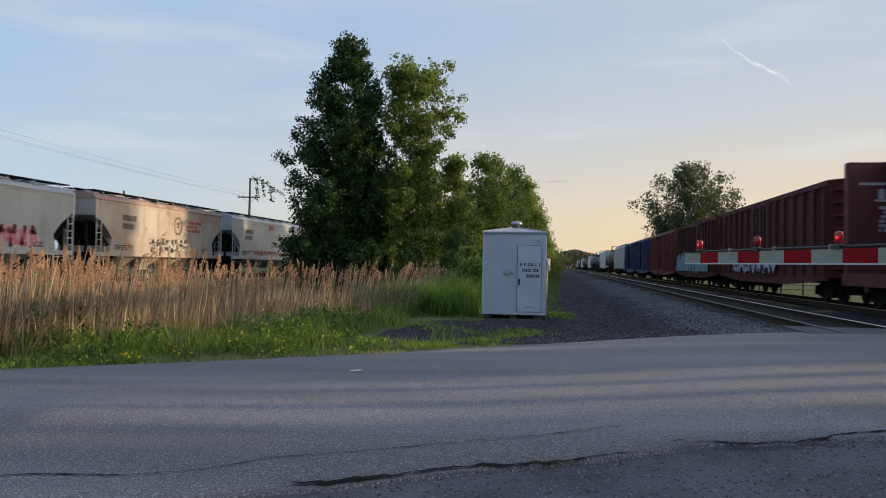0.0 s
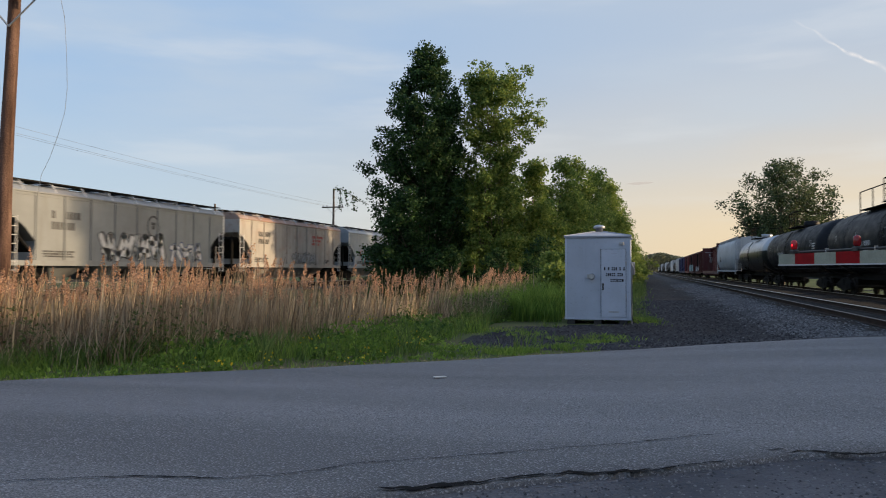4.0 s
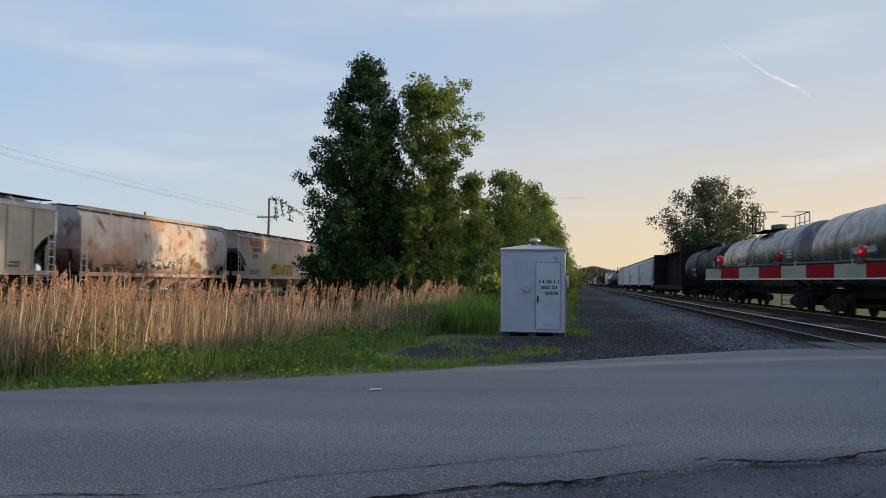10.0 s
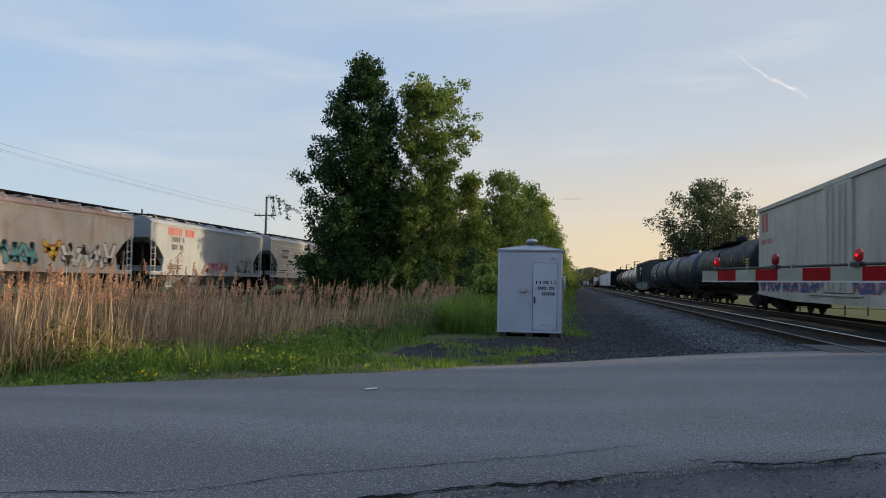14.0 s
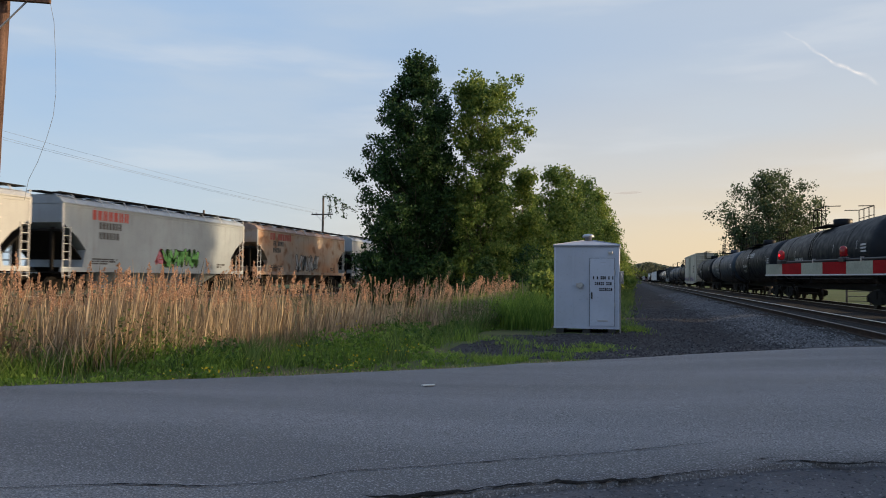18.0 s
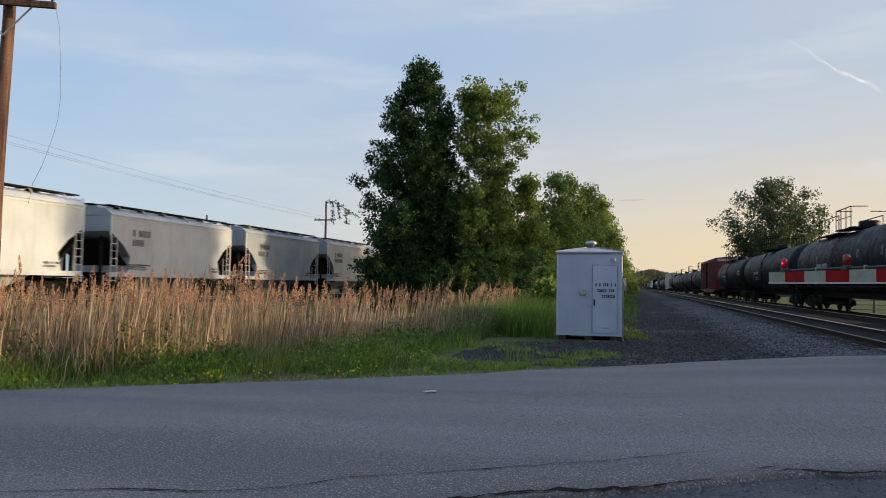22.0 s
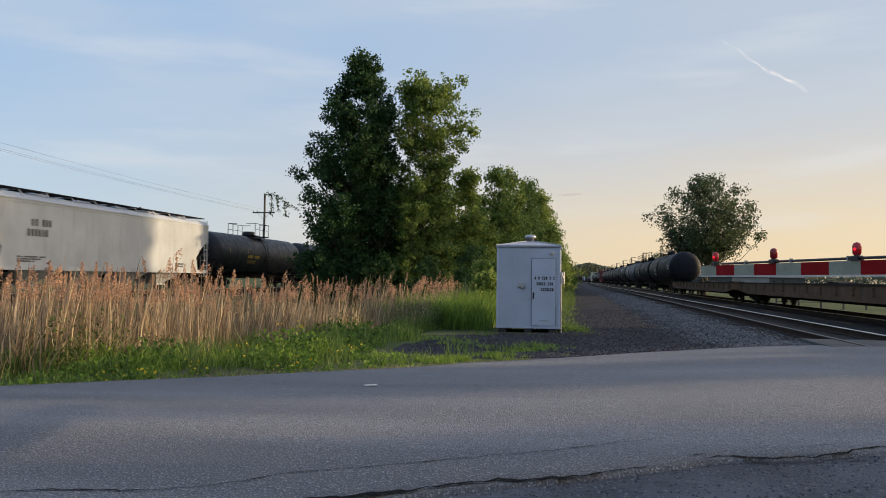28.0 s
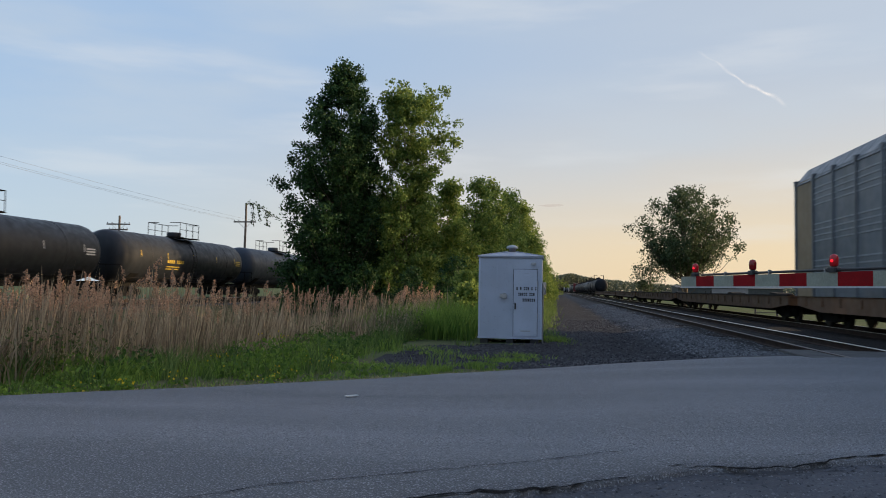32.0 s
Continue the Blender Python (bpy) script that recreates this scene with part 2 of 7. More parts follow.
M_OILY = two_tone("oily_track_bed", (0.028, 0.026, 0.025), (0.055, 0.05, 0.047), 1.2, 14.0, 0.95, 0, 0.9, 0.04)
M_RAILDARK = two_tone("darker_rail_head", (0.20, 0.17, 0.15), (0.13, 0.11, 0.10), 2.0, 40.0, 0.6, 0.5, 0.05, 0.001)
M_RAILTOP = two_tone("polished_rail", (0.8, 0.78, 0.76), (0.68, 0.66, 0.64), 2.0, 40.0, 0.35, 1.0, 0.05, 0.001)
M_TIE = two_tone("creosoted_wood", (0.028, 0.023, 0.02), (0.05, 0.042, 0.036), 3.0, 30.0, 0.9, 0, 0.6, 0.01)
M_PANEL = two_tone("crossing_panel", (0.12, 0.115, 0.11), (0.075, 0.07, 0.068), 2.0, 40.0, 0.85, 0, 0.4, 0.005)
M_SHED = paint("white_shed_paint", (0.48, 0.54, 0.65), 0.02, 0.12, 0.5)
M_SHEDROOF = paint("shed_roof_paint", (0.30, 0.33, 0.39), 0.05, 0.25, 0.5)
M_GALV = two_tone("galvanised", (0.45, 0.46, 0.47), (0.34, 0.35, 0.36), 4.0, 50.0, 0.4, 0.8, 0.1, 0.002)
M_BLACK = plain("black_paint", (0.015, 0.015, 0.016), 0.5)
M_LETTER = plain("stencil_black", (0.02, 0.02, 0.024), 0.6)
M_WOOD = two_tone("weathered_pole", (0.06, 0.034, 0.026), (0.22, 0.135, 0.10), 9.0, 35.0, 0.85, 0, 0.9, 0.02, stretch=(1, 1, 0.10))
M_GREYWOOD = two_tone("grey_pole", (0.12, 0.1, 0.09), (0.18, 0.16, 0.14), 2.0, 35.0, 0.85, 0, 0.5, 0.01)
M_WIRE = plain("wire", (0.16, 0.17, 0.18), 0.5)
M_GATE_RED = plain("reflective_red", (0.27, 0.003, 0.006), 0.75)
M_GATE_EDGE = plain("white_gate_edge", (0.55, 0.56, 0.55), 0.6)
M_GATE_WHITE = plain("reflective_white", (0.33, 0.345, 0.275), 0.75)
M_LENS_OFF = plain("red_lens", (0.28, 0.01, 0.012), 0.15)
M_BARK = two_tone("bark", (0.10, 0.08, 0.06), (0.17, 0.14, 0.11), 3.0, 30.0, 0.9, 0, 0.8, 0.02)
M_LEAF_DARK = leaf("dark_poplar_leaves", (0.013, 0.040, 0.015), (0.075, 0.15, 0.042), 0.28)
M_LEAF_MID = leaf("poplar_leaves", (0.075, 0.15, 0.034), (0.33, 0.40, 0.10), 0.45)
M_LEAF_ROW = leaf("thicket_leaves", (0.09, 0.17, 0.036), (0.40, 0.46, 0.11), 0.5)
M_LEAF_WILLOW = leaf("willow_leaves", (0.05, 0.082, 0.038), (0.16, 0.20, 0.095), 0.35)
M_REED = leaf("dry_reed_stems", (0.16, 0.115, 0.072), (0.80, 0.64, 0.43), 0.38)
M_PLUME = leaf("reed_plumes", (0.46, 0.28, 0.18), (0.88, 0.58, 0.38), 0.5)
M_GRASS = leaf("green_grass", (0.10, 0.19, 0.035), (0.36, 0.49, 0.09), 0.5)
M_WEED = leaf("weed_leaves", (0.085, 0.175, 0.028), (0.34, 0.48, 0.085), 0.5)
M_DOCK = leaf("dark_weed_leaves", (0.04, 0.095, 0.022), (0.17, 0.28, 0.06), 0.4)
M_TUSSOCK = leaf("tussock_grass", (0.075, 0.135, 0.035), (0.25, 0.33, 0.095), 0.42)
M_VINE = leaf("olive_bramble_leaves", (0.07, 0.11, 0.035), (0.25, 0.27, 0.10), 0.4)
M_GALVDULL = two_tone("dull_metal_sheet", (0.06, 0.07, 0.072), (0.04, 0.047, 0.05), 1.0, 10.0, 0.7, 0, 0.2, 0.01)
M_BARNDOOR = two_tone("white_barn_door", (0.26, 0.265, 0.28), (0.19, 0.195, 0.21), 0.6, 6.0, 0.7, 0, 0.1, 0.01)
M_FLOWER = leaf("yellow_flowers", (0.7, 0.5, 0.02), (0.8, 0.62, 0.05), 0.2)
# Greyed leaf colours: the haze of distance is put into them.
M_FARWOOD_HAZE = leaf("far_wood", (0.11, 0.135, 0.10), (0.165, 0.185, 0.135), 0.3)
# Near black: grime, with the deep shade under the cars put into the colour.
M_STEEL = two_tone("grimy_steel_with_shade", (0.009, 0.0085, 0.008), (0.018, 0.016, 0.0145), 2.0, 25.0, 0.85, 0.0, 0.3, 0.006)
M_WHEEL = two_tone("wheel_steel", (0.018, 0.015, 0.013), (0.03, 0.026, 0.023), 3.0, 25.0, 0.6, 0.5, 0.2, 0.004)


def glow(name, c, power):
    m, n, l, b = shader(name, 0.2)
    b.inputs["Base Color"].default_value = (*c, 1)
    b.inputs["Emission Color"].default_value = (*c, 1)
    b.inputs["Emission Strength"].default_value = power
    return m


M_LENS_GLOW = glow("glowing_red_housing", (0.30, 0.008, 0.012), 0.10)
M_LENS_ON = glow("lit_red_lens", (0.9, 0.008, 0.02), 2.0)


# ---- mesh building ----
class Solid:
    """Gathers simple closed pieces into one mesh."""

    def __init__(self):
        self.v, self.f, self.s = [], [], []

    def add(self, verts, faces, smooth=False):
        k = len(self.v)
        self.v += [tuple(p) for p in verts]
        self.f += [tuple(i + k for i in f) for f in faces]
        self.s += [smooth] * len(faces)
        return self

    def box(self, x0, x1, y0, y1, z0, z1, c=0.0):
        """A box; c: chamfer of the upright edges and of the top."""
        if c <= 0:
            p = [(x, y, z) for z in (z0, z1) for x, y in ((x0, y0), (x1, y0), (x1, y1), (x0, y1))]
            return self.add(p, [(3, 2, 1, 0), (4, 5, 6, 7), (0, 1, 5, 4), (1, 2, 6, 5), (2, 3, 7, 6), (3, 0, 4, 7)])
        ring = lambda d, z: [(x0 + d + c, y0 + d, z), (x1 - d - c, y0 + d, z), (x1 - d, y0 + d + c, z), (x1 - d, y1 - d - c, z),
                             (x1 - d - c, y1 - d, z), (x0 + d + c, y1 - d, z), (x0 + d, y1 - d - c, z), (x0 + d, y0 + d + c, z)]
        p = ring(0, z0) + ring(0, z1 - c) + ring(c, z1)
        f = [tuple(range(7, -1, -1)), tuple(range(16, 24))]
        for r in (0, 8):
            f += [(r + i, r + (i + 1) % 8, r + 8 + (i + 1) % 8, r + 8 + i) for i in range(8)]
        return self.add(p, f)

    def prism(self, pts, axis, a, b):
        """A polygon, extruded along axis x, y or z from a to b."""
        n = len(pts)
        put = {"x": lambda u, w, d: (d, u, w), "y": lambda u, w, d: (u, d, w), "z": lambda u, w, d: (u, w, d)}[axis]
        p = [put(u, w, a) for u, w in pts] + [put(u, w, b) for u, w in pts]
        area = sum(pts[i][0] * pts[(i + 1) % n][1] - pts[(i + 1) % n][0] * pts[i][1] for i in range(n))
        flip = (area > 0) ^ (axis == "y") ^ (b < a)
        f = [tuple(range(n)), tuple(range(2 * n - 1, n - 1, -1))] + [((i + 1) % n, i, n + i, n + (i + 1) % n) for i in range(n)]
        if not flip:
            f = [t[::-1] for t in f]
        return self.add(p, f)

    def tube(self, a, b, r, n=8, r2=None):
        a, b = Vector(a), Vector(b)
        r, r2 = float(r), float(r if r2 is None else r2)
        q = (b - a).to_track_quat("Z", "Y").to_matrix()
        ring = [q @ Vector((math.cos(i * math.tau / n), math.sin(i * math.tau / n), 0)) for i in range(n)]
        p = [a + r * v for v in ring] + [b + r2 * v for v in ring]
        self.add(p, [(i, (i + 1) % n, n + (i + 1) % n, n + i) for i in range(n)], True)
        return self.add(p, [tuple(range(n - 1, -1, -1)), tuple(range(n, 2 * n))])

    def path(self, pts, r, n=6):
        for a, b in zip(pts, pts[1:]):
            self.tube(a, b, r, n)
        return self

    def lathe(self, profile, n=24, centre=(0, 0), axis="y"):
        """profile: (along, radius); closed at both ends where the radius is 0."""
        p, f = [], []
        for d, r in profile:
            for i in range(n):
                u, w = r * math.cos(i * math.tau / n), r * math.sin(i * math.tau / n)
                p.append((centre[0] + u, d, centre[1] + w) if axis == "y" else (centre[0] + u, centre[1] + w, d))
        for k in range(len(profile) - 1):
            for i in range(n):
                q = (k * n + i, k * n + (i + 1) % n, (k + 1) * n + (i + 1) % n, (k + 1) * n + i)
                f.append(q[::-1] if axis == "y" else q)
        return self.add(p, f, True)

    def mesh(self, name):
        me = bpy.data.meshes.new(name)
        me.from_pydata(self.v, [], self.f)
        me.polygons.foreach_set("use_smooth", self.s)
        me.materials.append(None)
        return me


CACHE = {}


def cached(key, make):
    if key not in CACHE:
        s = Solid()
        make(s)
        CACHE[key] = s.mesh(str(key[0]))
    return CACHE[key]


def part(name, me, material, parent=None, label="", m=None):
    """One mesh object under a thing or a part."""
    if isinstance(me, Solid):
        me = me.mesh(name)
    ob = new(name, me)
    ob.material_slots[0].link = "OBJECT"
    ob.material_slots[0].material = material
    if parent:
        ob.parent = parent
    if m is not None:
        ob.matrix_basis = m
    if label:
        ob["label"] = label
    return ob


def thing(name, label, category, m=None, group="", kind=""):
    ob = new(name)
    ob.empty_display_size = 0.3
    if m is not None:
        ob.matrix_basis = m
    return tagged(ob, label, category, group, kind)


def cloud_mesh(name, verts, faces):
    """A mesh of many loose small faces from arrays."""
    me = bpy.data.meshes.new(name)
    verts, faces = np.asarray(verts, np.float32), np.asarray(faces, np.int32)
    k = faces.shape[1]
    me.vertices.add(len(verts)); me.vertices.foreach_set("co", verts.ravel())
    me.loops.add(faces.size); me.loops.foreach_set("vertex_index", faces.ravel())
    me.polygons.add(len(faces))
    me.polygons.foreach_set("loop_start", np.arange(0, faces.size, k, dtype=np.int32))
    me.polygons.foreach_set("loop_total", np.full(len(faces), k, np.int32))
    me.update(calc_edges=True)
    me.materials.append(None)
    return me


# ---- the ground ----
RAIL_TOP, LEFT_RAIL_TOP = 0.29, 0.51
NEAR_TRACK, FAR_TRACK, LEFT_TRACK = 6.25, 10.75, -25.4
FAR_EDGE = ([-45, -7.0, -4.74, -1.76, 1.17, 3.4, 5.4, 9.0, 14.0, 60], [-18.0, 8.77, 10.45, 12.9, 14.35, 15.3, 15.95, 17.6, 20.5, 52.0])
NEAR_EDGE = ([-45, -8.0, -1.92, -0.31, 1.13, 2.5, 5, 10, 60], [-27.0, 0.3, 4.42, 5.28, 6.0, 6.35, 7.2, 9.8, 41.0])


def far_edge(x):
    return np.interp(x, *FAR_EDGE)


def near_edge(x):
    return np.interp(x, *NEAR_EDGE)


def smooth(x, a, b):
    t = np.clip((np.asarray(x, float) - a) / (b - a), 0, 1)
    return t * t * (3 - 2 * t)


def wave(x, y, s):
    return np.sin(x * s * 1.3 + 1.7) * np.sin(y * s + 0.6) + 0.5 * np.sin(x * s * 2.7 + y * s * 1.9)


def road_height(x):
    return 0.27 * smooth(x, -3.0, 5.5)


def ground_height(x, y):
    x, y = np.asarray(x, float), np.asarray(y, float)
    z = road_height(x) - 0.03
    off = y - far_edge(x)
    beyond = smooth(off, 0.3, 3.5)
    z = z - beyond * (road_height(x) + 0.02)                         # the ramp belongs to the road alone
    z = z - 0.42 * smooth(off, 1.5, 6.0) * smooth(-x, 3.5, 8.0)       # wet hollow with the reeds
    z = z + 0.55 * smooth(-x, 19.5, 22.5) * smooth(off, 1, 6)         # left bank
    z = z + 0.17 * smooth(x, 2.5, 4.5) * (1 - smooth(x, 13.0, 15.0)) * beyond   # ballast
    z = z - 0.45 * smooth(x, 13.0, 15.5) * beyond
    z = z + 0.02 * wave(x, y, 0.9) * beyond
    near = smooth(near_edge(x) - y, 0.0, 0.5)
    return z - 0.03 * near


def build_ground():
    def axis(fine0, fine1, step, lo, hi):
        core = list(np.arange(fine0, fine1, step))
        out, d = [], step
        p = fine1
        while p < hi:
            out.append(p); d *= 1.22; p += d
        out.append(hi)
        back, d, p = [], step, fine0
        while p > lo:
            d *= 1.22; p -= d; back.append(max(p, lo))
        return np.array(back[::-1] + core + out)
    xs, ys = axis(-14, 17, 0.25, -2600, 2600), axis(-3, 45, 0.25, -1400, 3600)
    gx, gy = np.meshgrid(xs, ys)
    gz = ground_height(gx, gy)
    nx, ny = len(xs), len(ys)
    verts = np.stack([gx, gy, gz], -1).reshape(-1, 3)
    i = np.arange(nx * ny).reshape(ny, nx)
    faces = np.stack([i[:-1, :-1], i[:-1, 1:], i[1:, 1:], i[1:, :-1]], -1).reshape(-1, 4)
    me = cloud_mesh("ground", verts, faces)
    me.materials.clear()
    for m in (M_SOIL, M_CINDER, M_BALLAST, M_FIELD, M_SHOULDER, M_OILY):
        me.materials.append(m)
    cx, cy = verts[faces].mean(1)[:, 0], verts[faces].mean(1)[:, 1]
    off = cy - far_edge(cx)
    n = 0.35 * wave(cx, cy, 1.1)
    slot = np.zeros(len(faces), np.int32)
    slot[(cx > 14.6 + n)] = 3
    slot[(cx < -40)] = 3
    cinder = (cx > -0.7 + 0.6 * n) & (cx < 14.6 + n)
    cinder |= (off < 7.5 + 2 * n) & (off > 1.2 + n) & (cx > -3.6 + n)      # apron round the shed
    cinder |= (off < 1.0 + 0.5 * n) & (cx > -0.6 + n)
    slot[cinder & (off > 0)] = 1
    slot[(cx > -27.6) & (cx < -23.2)] = 2
    slot[(cy < near_edge(cx) + 0.4)] = 4
    me.polygons.foreach_set("material_index", slot)
    me.polygons.foreach_set("use_smooth", [True] * len(faces))
    return tagged(new("ground", me), "flat ground of soil, cinders and gravel beside the tracks", "ground", kind="structure")


def build_road():
    xs = np.arange(-45, 60, 0.2)
    rag = 0.10 * np.array([noise.fractal(Vector((x * 0.9, 3.1, 0)), 0.8, 2.0, 4) for x in xs]) + 0.05 * np.array([noise.noise(Vector((x * 5, 9.1, 0))) for x in xs])
    far = far_edge(xs) + 0.5 * rag
    near = near_edge(xs) + 0.75 * rag
    k = 26
    v = []
    for x, a, b in zip(xs, near, far):
        for j in range(k + 1):
            y = a + (b - a) * j / k
            crown = 0.05 * (1 - (2 * j / k - 1) ** 2)
            v.append((x, y, float(road_height(x)) + crown + 0.006 * math.sin(x * 0.8 + j)))
    n = len(xs)
    top = [(i * (k + 1) + j, (i + 1) * (k + 1) + j, (i + 1) * (k + 1) + j + 1, i * (k + 1) + j + 1) for i in range(n - 1) for j in range(k)]
    base = len(v)
    for x, a, b in zip(xs, near, far):
        v.append((x, a - 0.03, float(road_height(x)) - 0.12))
        v.append((x, b + 0.03, float(road_height(x)) - 0.12))
    side = [(base + 2 * i, base + 2 * i + 2, (i + 1) * (k + 1), i * (k + 1)) for i in range(n - 1)]
    side += [(base + 2 * i + 3, base + 2 * i + 1, i * (k + 1) + k, (i + 1) * (k + 1) + k) for i in range(n - 1)]
    s = Solid().add(v, top + side, True)
    road = part("road", s, M_ASPHALT)
    tagged(road, "worn grey two-lane asphalt road with a broken edge", "road", kind="structure")

    def surface(x, f):
        a, b = float(np.interp(x, xs, near)), float(np.interp(x, xs, far))
        y = a + (b - a) * f
        return Vector((x, y, float(road_height(x)) + 0.05 * (1 - (2 * f - 1) ** 2) + 0.012))

    def ribbon(name, x0, x1, course, amp, width, least, material, seed):
        """A near-black strip, for a split or the edge's shadow, that wanders along the road; course gives its place
        across the road.
        """
        s, pts, x = Solid(), [], x0
        while x <= x1:
            f = course(x) + amp * noise.fractal(Vector((x * 0.9, seed, 0)), 0.7, 2.2, 5) + 0.22 * amp * noise.noise(Vector((x * 11.0, seed, 1.0)))
            w = width * max(least, 0.5 + 1.6 * noise.noise(Vector((x * 1.1, seed + 4, 0))) + 0.9 * noise.noise(Vector((x * 9, seed, 0))))
            pts.append((surface(x, f), w * min(1.0, 4 * (x - x0) + 0.1, 4 * (x1 - x) + 0.1)))
            x += 0.03
        v = [(p.x, p.y + h * w, p.z) for p, w in pts for h in (-0.5, 0.5)]
        s.add(v, [(2 * i, 2 * i + 2, 2 * i + 3, 2 * i + 1) for i in range(len(pts) - 1)])
        part(name, s, material, road)
    # Along the edge the black strips stand for the broken asphalt step's shadow.
    edge = lambda x: 0.006
    ribbon("crack", -1.7, 0.62, edge, 0.022, 0.075, 0.25, M_CRACK_SHADE, 2.0)
    ribbon("crack", 0.80, 1.15, lambda x: 0.02, 0.012, 0.03, 0.3, M_CRACK_SHADE, 7.0)
    ribbon("crack", 1.0, 9.5, edge, 0.022, 0.07, 0.22, M_CRACK_SHADE, 3.0)
    ribbon("crack", 1.3, 2.4, lambda x: 0.035, 0.02, 0.012, 0.3, M_CRACK_SHADE, 12.0)
    ribbon("crack", -7.0, 0.75, lambda x: 0.098 + 0.055 * float(smooth(-x, 2.2, 4.2)), 0.008, 0.022, 0.45, M_CRACK_SHADE, 5.0)
    ribbon("crack", -0.2, 1.4, lambda x: 0.10 + 0.02 * x, 0.03, 0.009, 0.4, M_CRACK_SHADE, 15.0)
    ribbon("crack", 3.2, 6.6, lambda x: 0.55 - 0.11 * (x - 3.2), 0.02, 0.012, 0.4, M_CRACK_SHADE, 19.0)
    s = Solid()
    p = surface(-2.45, 0.62)
    s.box(-0.085, 0.085, -0.035, 0.035, 0, 0.012, 0.004)
    marker = part("pavement_marker", s, plain("worn_white", (0.6, 0.6, 0.58)), None, m=pose(-2.55, 9.55, p.z - 0.004, 0, 0, 38))
    tagged(marker, "worn flat white pavement marker on the asphalt", "road marker")


def build_track(name, x, top, label, ties):
    """Two rails on ties; the nearest ties are parts of their own."""
    track = thing(name, label, "railway track", kind="structure")
    w = [(-0.07, 0), (0.07, 0), (0.07, 0.012), (0.012, 0.03), (0.012, 0.12), (0.036, 0.13), (0.036, 0.158), (-0.036, 0.158), (-0.036, 0.13), (-0.012, 0.12), (-0.012, 0.03), (-0.07, 0.012)]
    web = cached(("rail",), lambda s: s.prism(w, "y", -1000, 1600))
    head = cached(("rail_head",), lambda s: s.prism([(-0.036, 0.1585), (0.036, 0.1585), (0.034, 0.165), (0.026, 0.170), (0.012, 0.1725), (-0.012, 0.1725), (-0.026, 0.170), (-0.034, 0.165)], "y", -1000, 1600))
    for d in (-0.753, 0.753):
        r = part("rail", web, M_RAIL, track, m=pose(x + d, 0, top - 0.165))
        # Except on the far track, the left head is a darker, less metallic copy.
        part("rail_head", head, M_RAILTOP if d > 0 or x > 8 else M_RAILDARK, r, "steel rail head")
    tie = cached(("tie",), lambda s: s.box(-1.3, 1.3, -0.115, 0.115, -0.17, 0.0, 0.012))
    y0, y1 = ties
    rng = random.Random(int(x * 10))
    for i in range(int((y1 - y0) / 0.52)):
        part("tie", tie, M_TIE, track, m=pose(x + rng.uniform(-0.04, 0.04), y0 + i * 0.52, top - 0.168 + rng.uniform(-0.01, 0.005), 0, 0, rng.uniform(-1, 1)))
    s = Solid()
    y = y1
    while y < y1 + 160:
        s.box(x - 1.3, x + 1.3, y - 0.115, y + 0.115, top - 0.34, top - 0.168)
        y += 0.52
    rest = part("far_ties", s, M_TIE, track)
    rest["kind"] = "stuff"
    return track


def build_crossing(x, top):
    """Panels that carry the road over one track."""
    ya, yb = float(near_edge(x)) - 0.3, float(far_edge(x)) + 0.1
    c = thing("crossing_panels", "grey timber and asphalt crossing panels between the rails", "crossing", kind="structure")
    for a, b in ((-1.5, -0.84), (-0.66, 0.66), (0.84, 1.5)):
        y = ya
        while y < yb - 0.2:
            part("panel", cached(("panel", a), lambda s: s.box(a, b, 0.006, 2.39, -0.14, 0.0, 0.012)), M_PANEL, c, m=pose(x, y, top - 0.006))
            y += 2.4


def scatter_stones(name, label, count, area, keep, size, seed, material=None):
    """Loose stones, sunk a little, in one mesh."""
    rng = np.random.default_rng(seed)
    x = rng.uniform(area[0], area[1], count)
    y = area[2] + (area[3] - area[2]) * rng.uniform(0, 1, count) ** 1.7
    ok = keep(x, y)
    x, y = x[ok], y[ok]
    n = len(x)
    r = rng.uniform(size[0], size[1], n) * (1 + 0.012 * np.maximum(y - 20, 0))
    base = np.array([(1, 0, 0), (0.2, 0.9, 0.1), (-0.9, 0.3, 0), (-0.3, -0.95, 0.1), (0.1, 0.1, 0.75), (0.5, -0.5, 0.45)])
    a = rng.uniform(0, math.tau, n)
    jit = base[None] * rng.uniform(0.7, 1.25, (n, 6, 1))
    vx = jit[..., 0] * np.cos(a)[:, None] - jit[..., 1] * np.sin(a)[:, None]
    vy = jit[..., 0] * np.sin(a)[:, None] + jit[..., 1] * np.cos(a)[:, None]
    z = ground_height(x, y)
    v = np.stack([vx * r[:, None] + x[:, None], vy * r[:, None] + y[:, None], jit[..., 2] * r[:, None] + z[:, None]], -1).reshape(-1, 3)
    f = np.array([(0, 1, 4), (1, 2, 4), (2, 3, 4), (3, 5, 4), (5, 0, 4), (3, 0, 5)])
    f = (f[None] + 6 * np.arange(n)[:, None, None]).reshape(-1, 3)
    ob = part(name, cloud_mesh(name, v, f), material or M_STONE)
    return tagged(ob, label, "stones", kind="stuff")


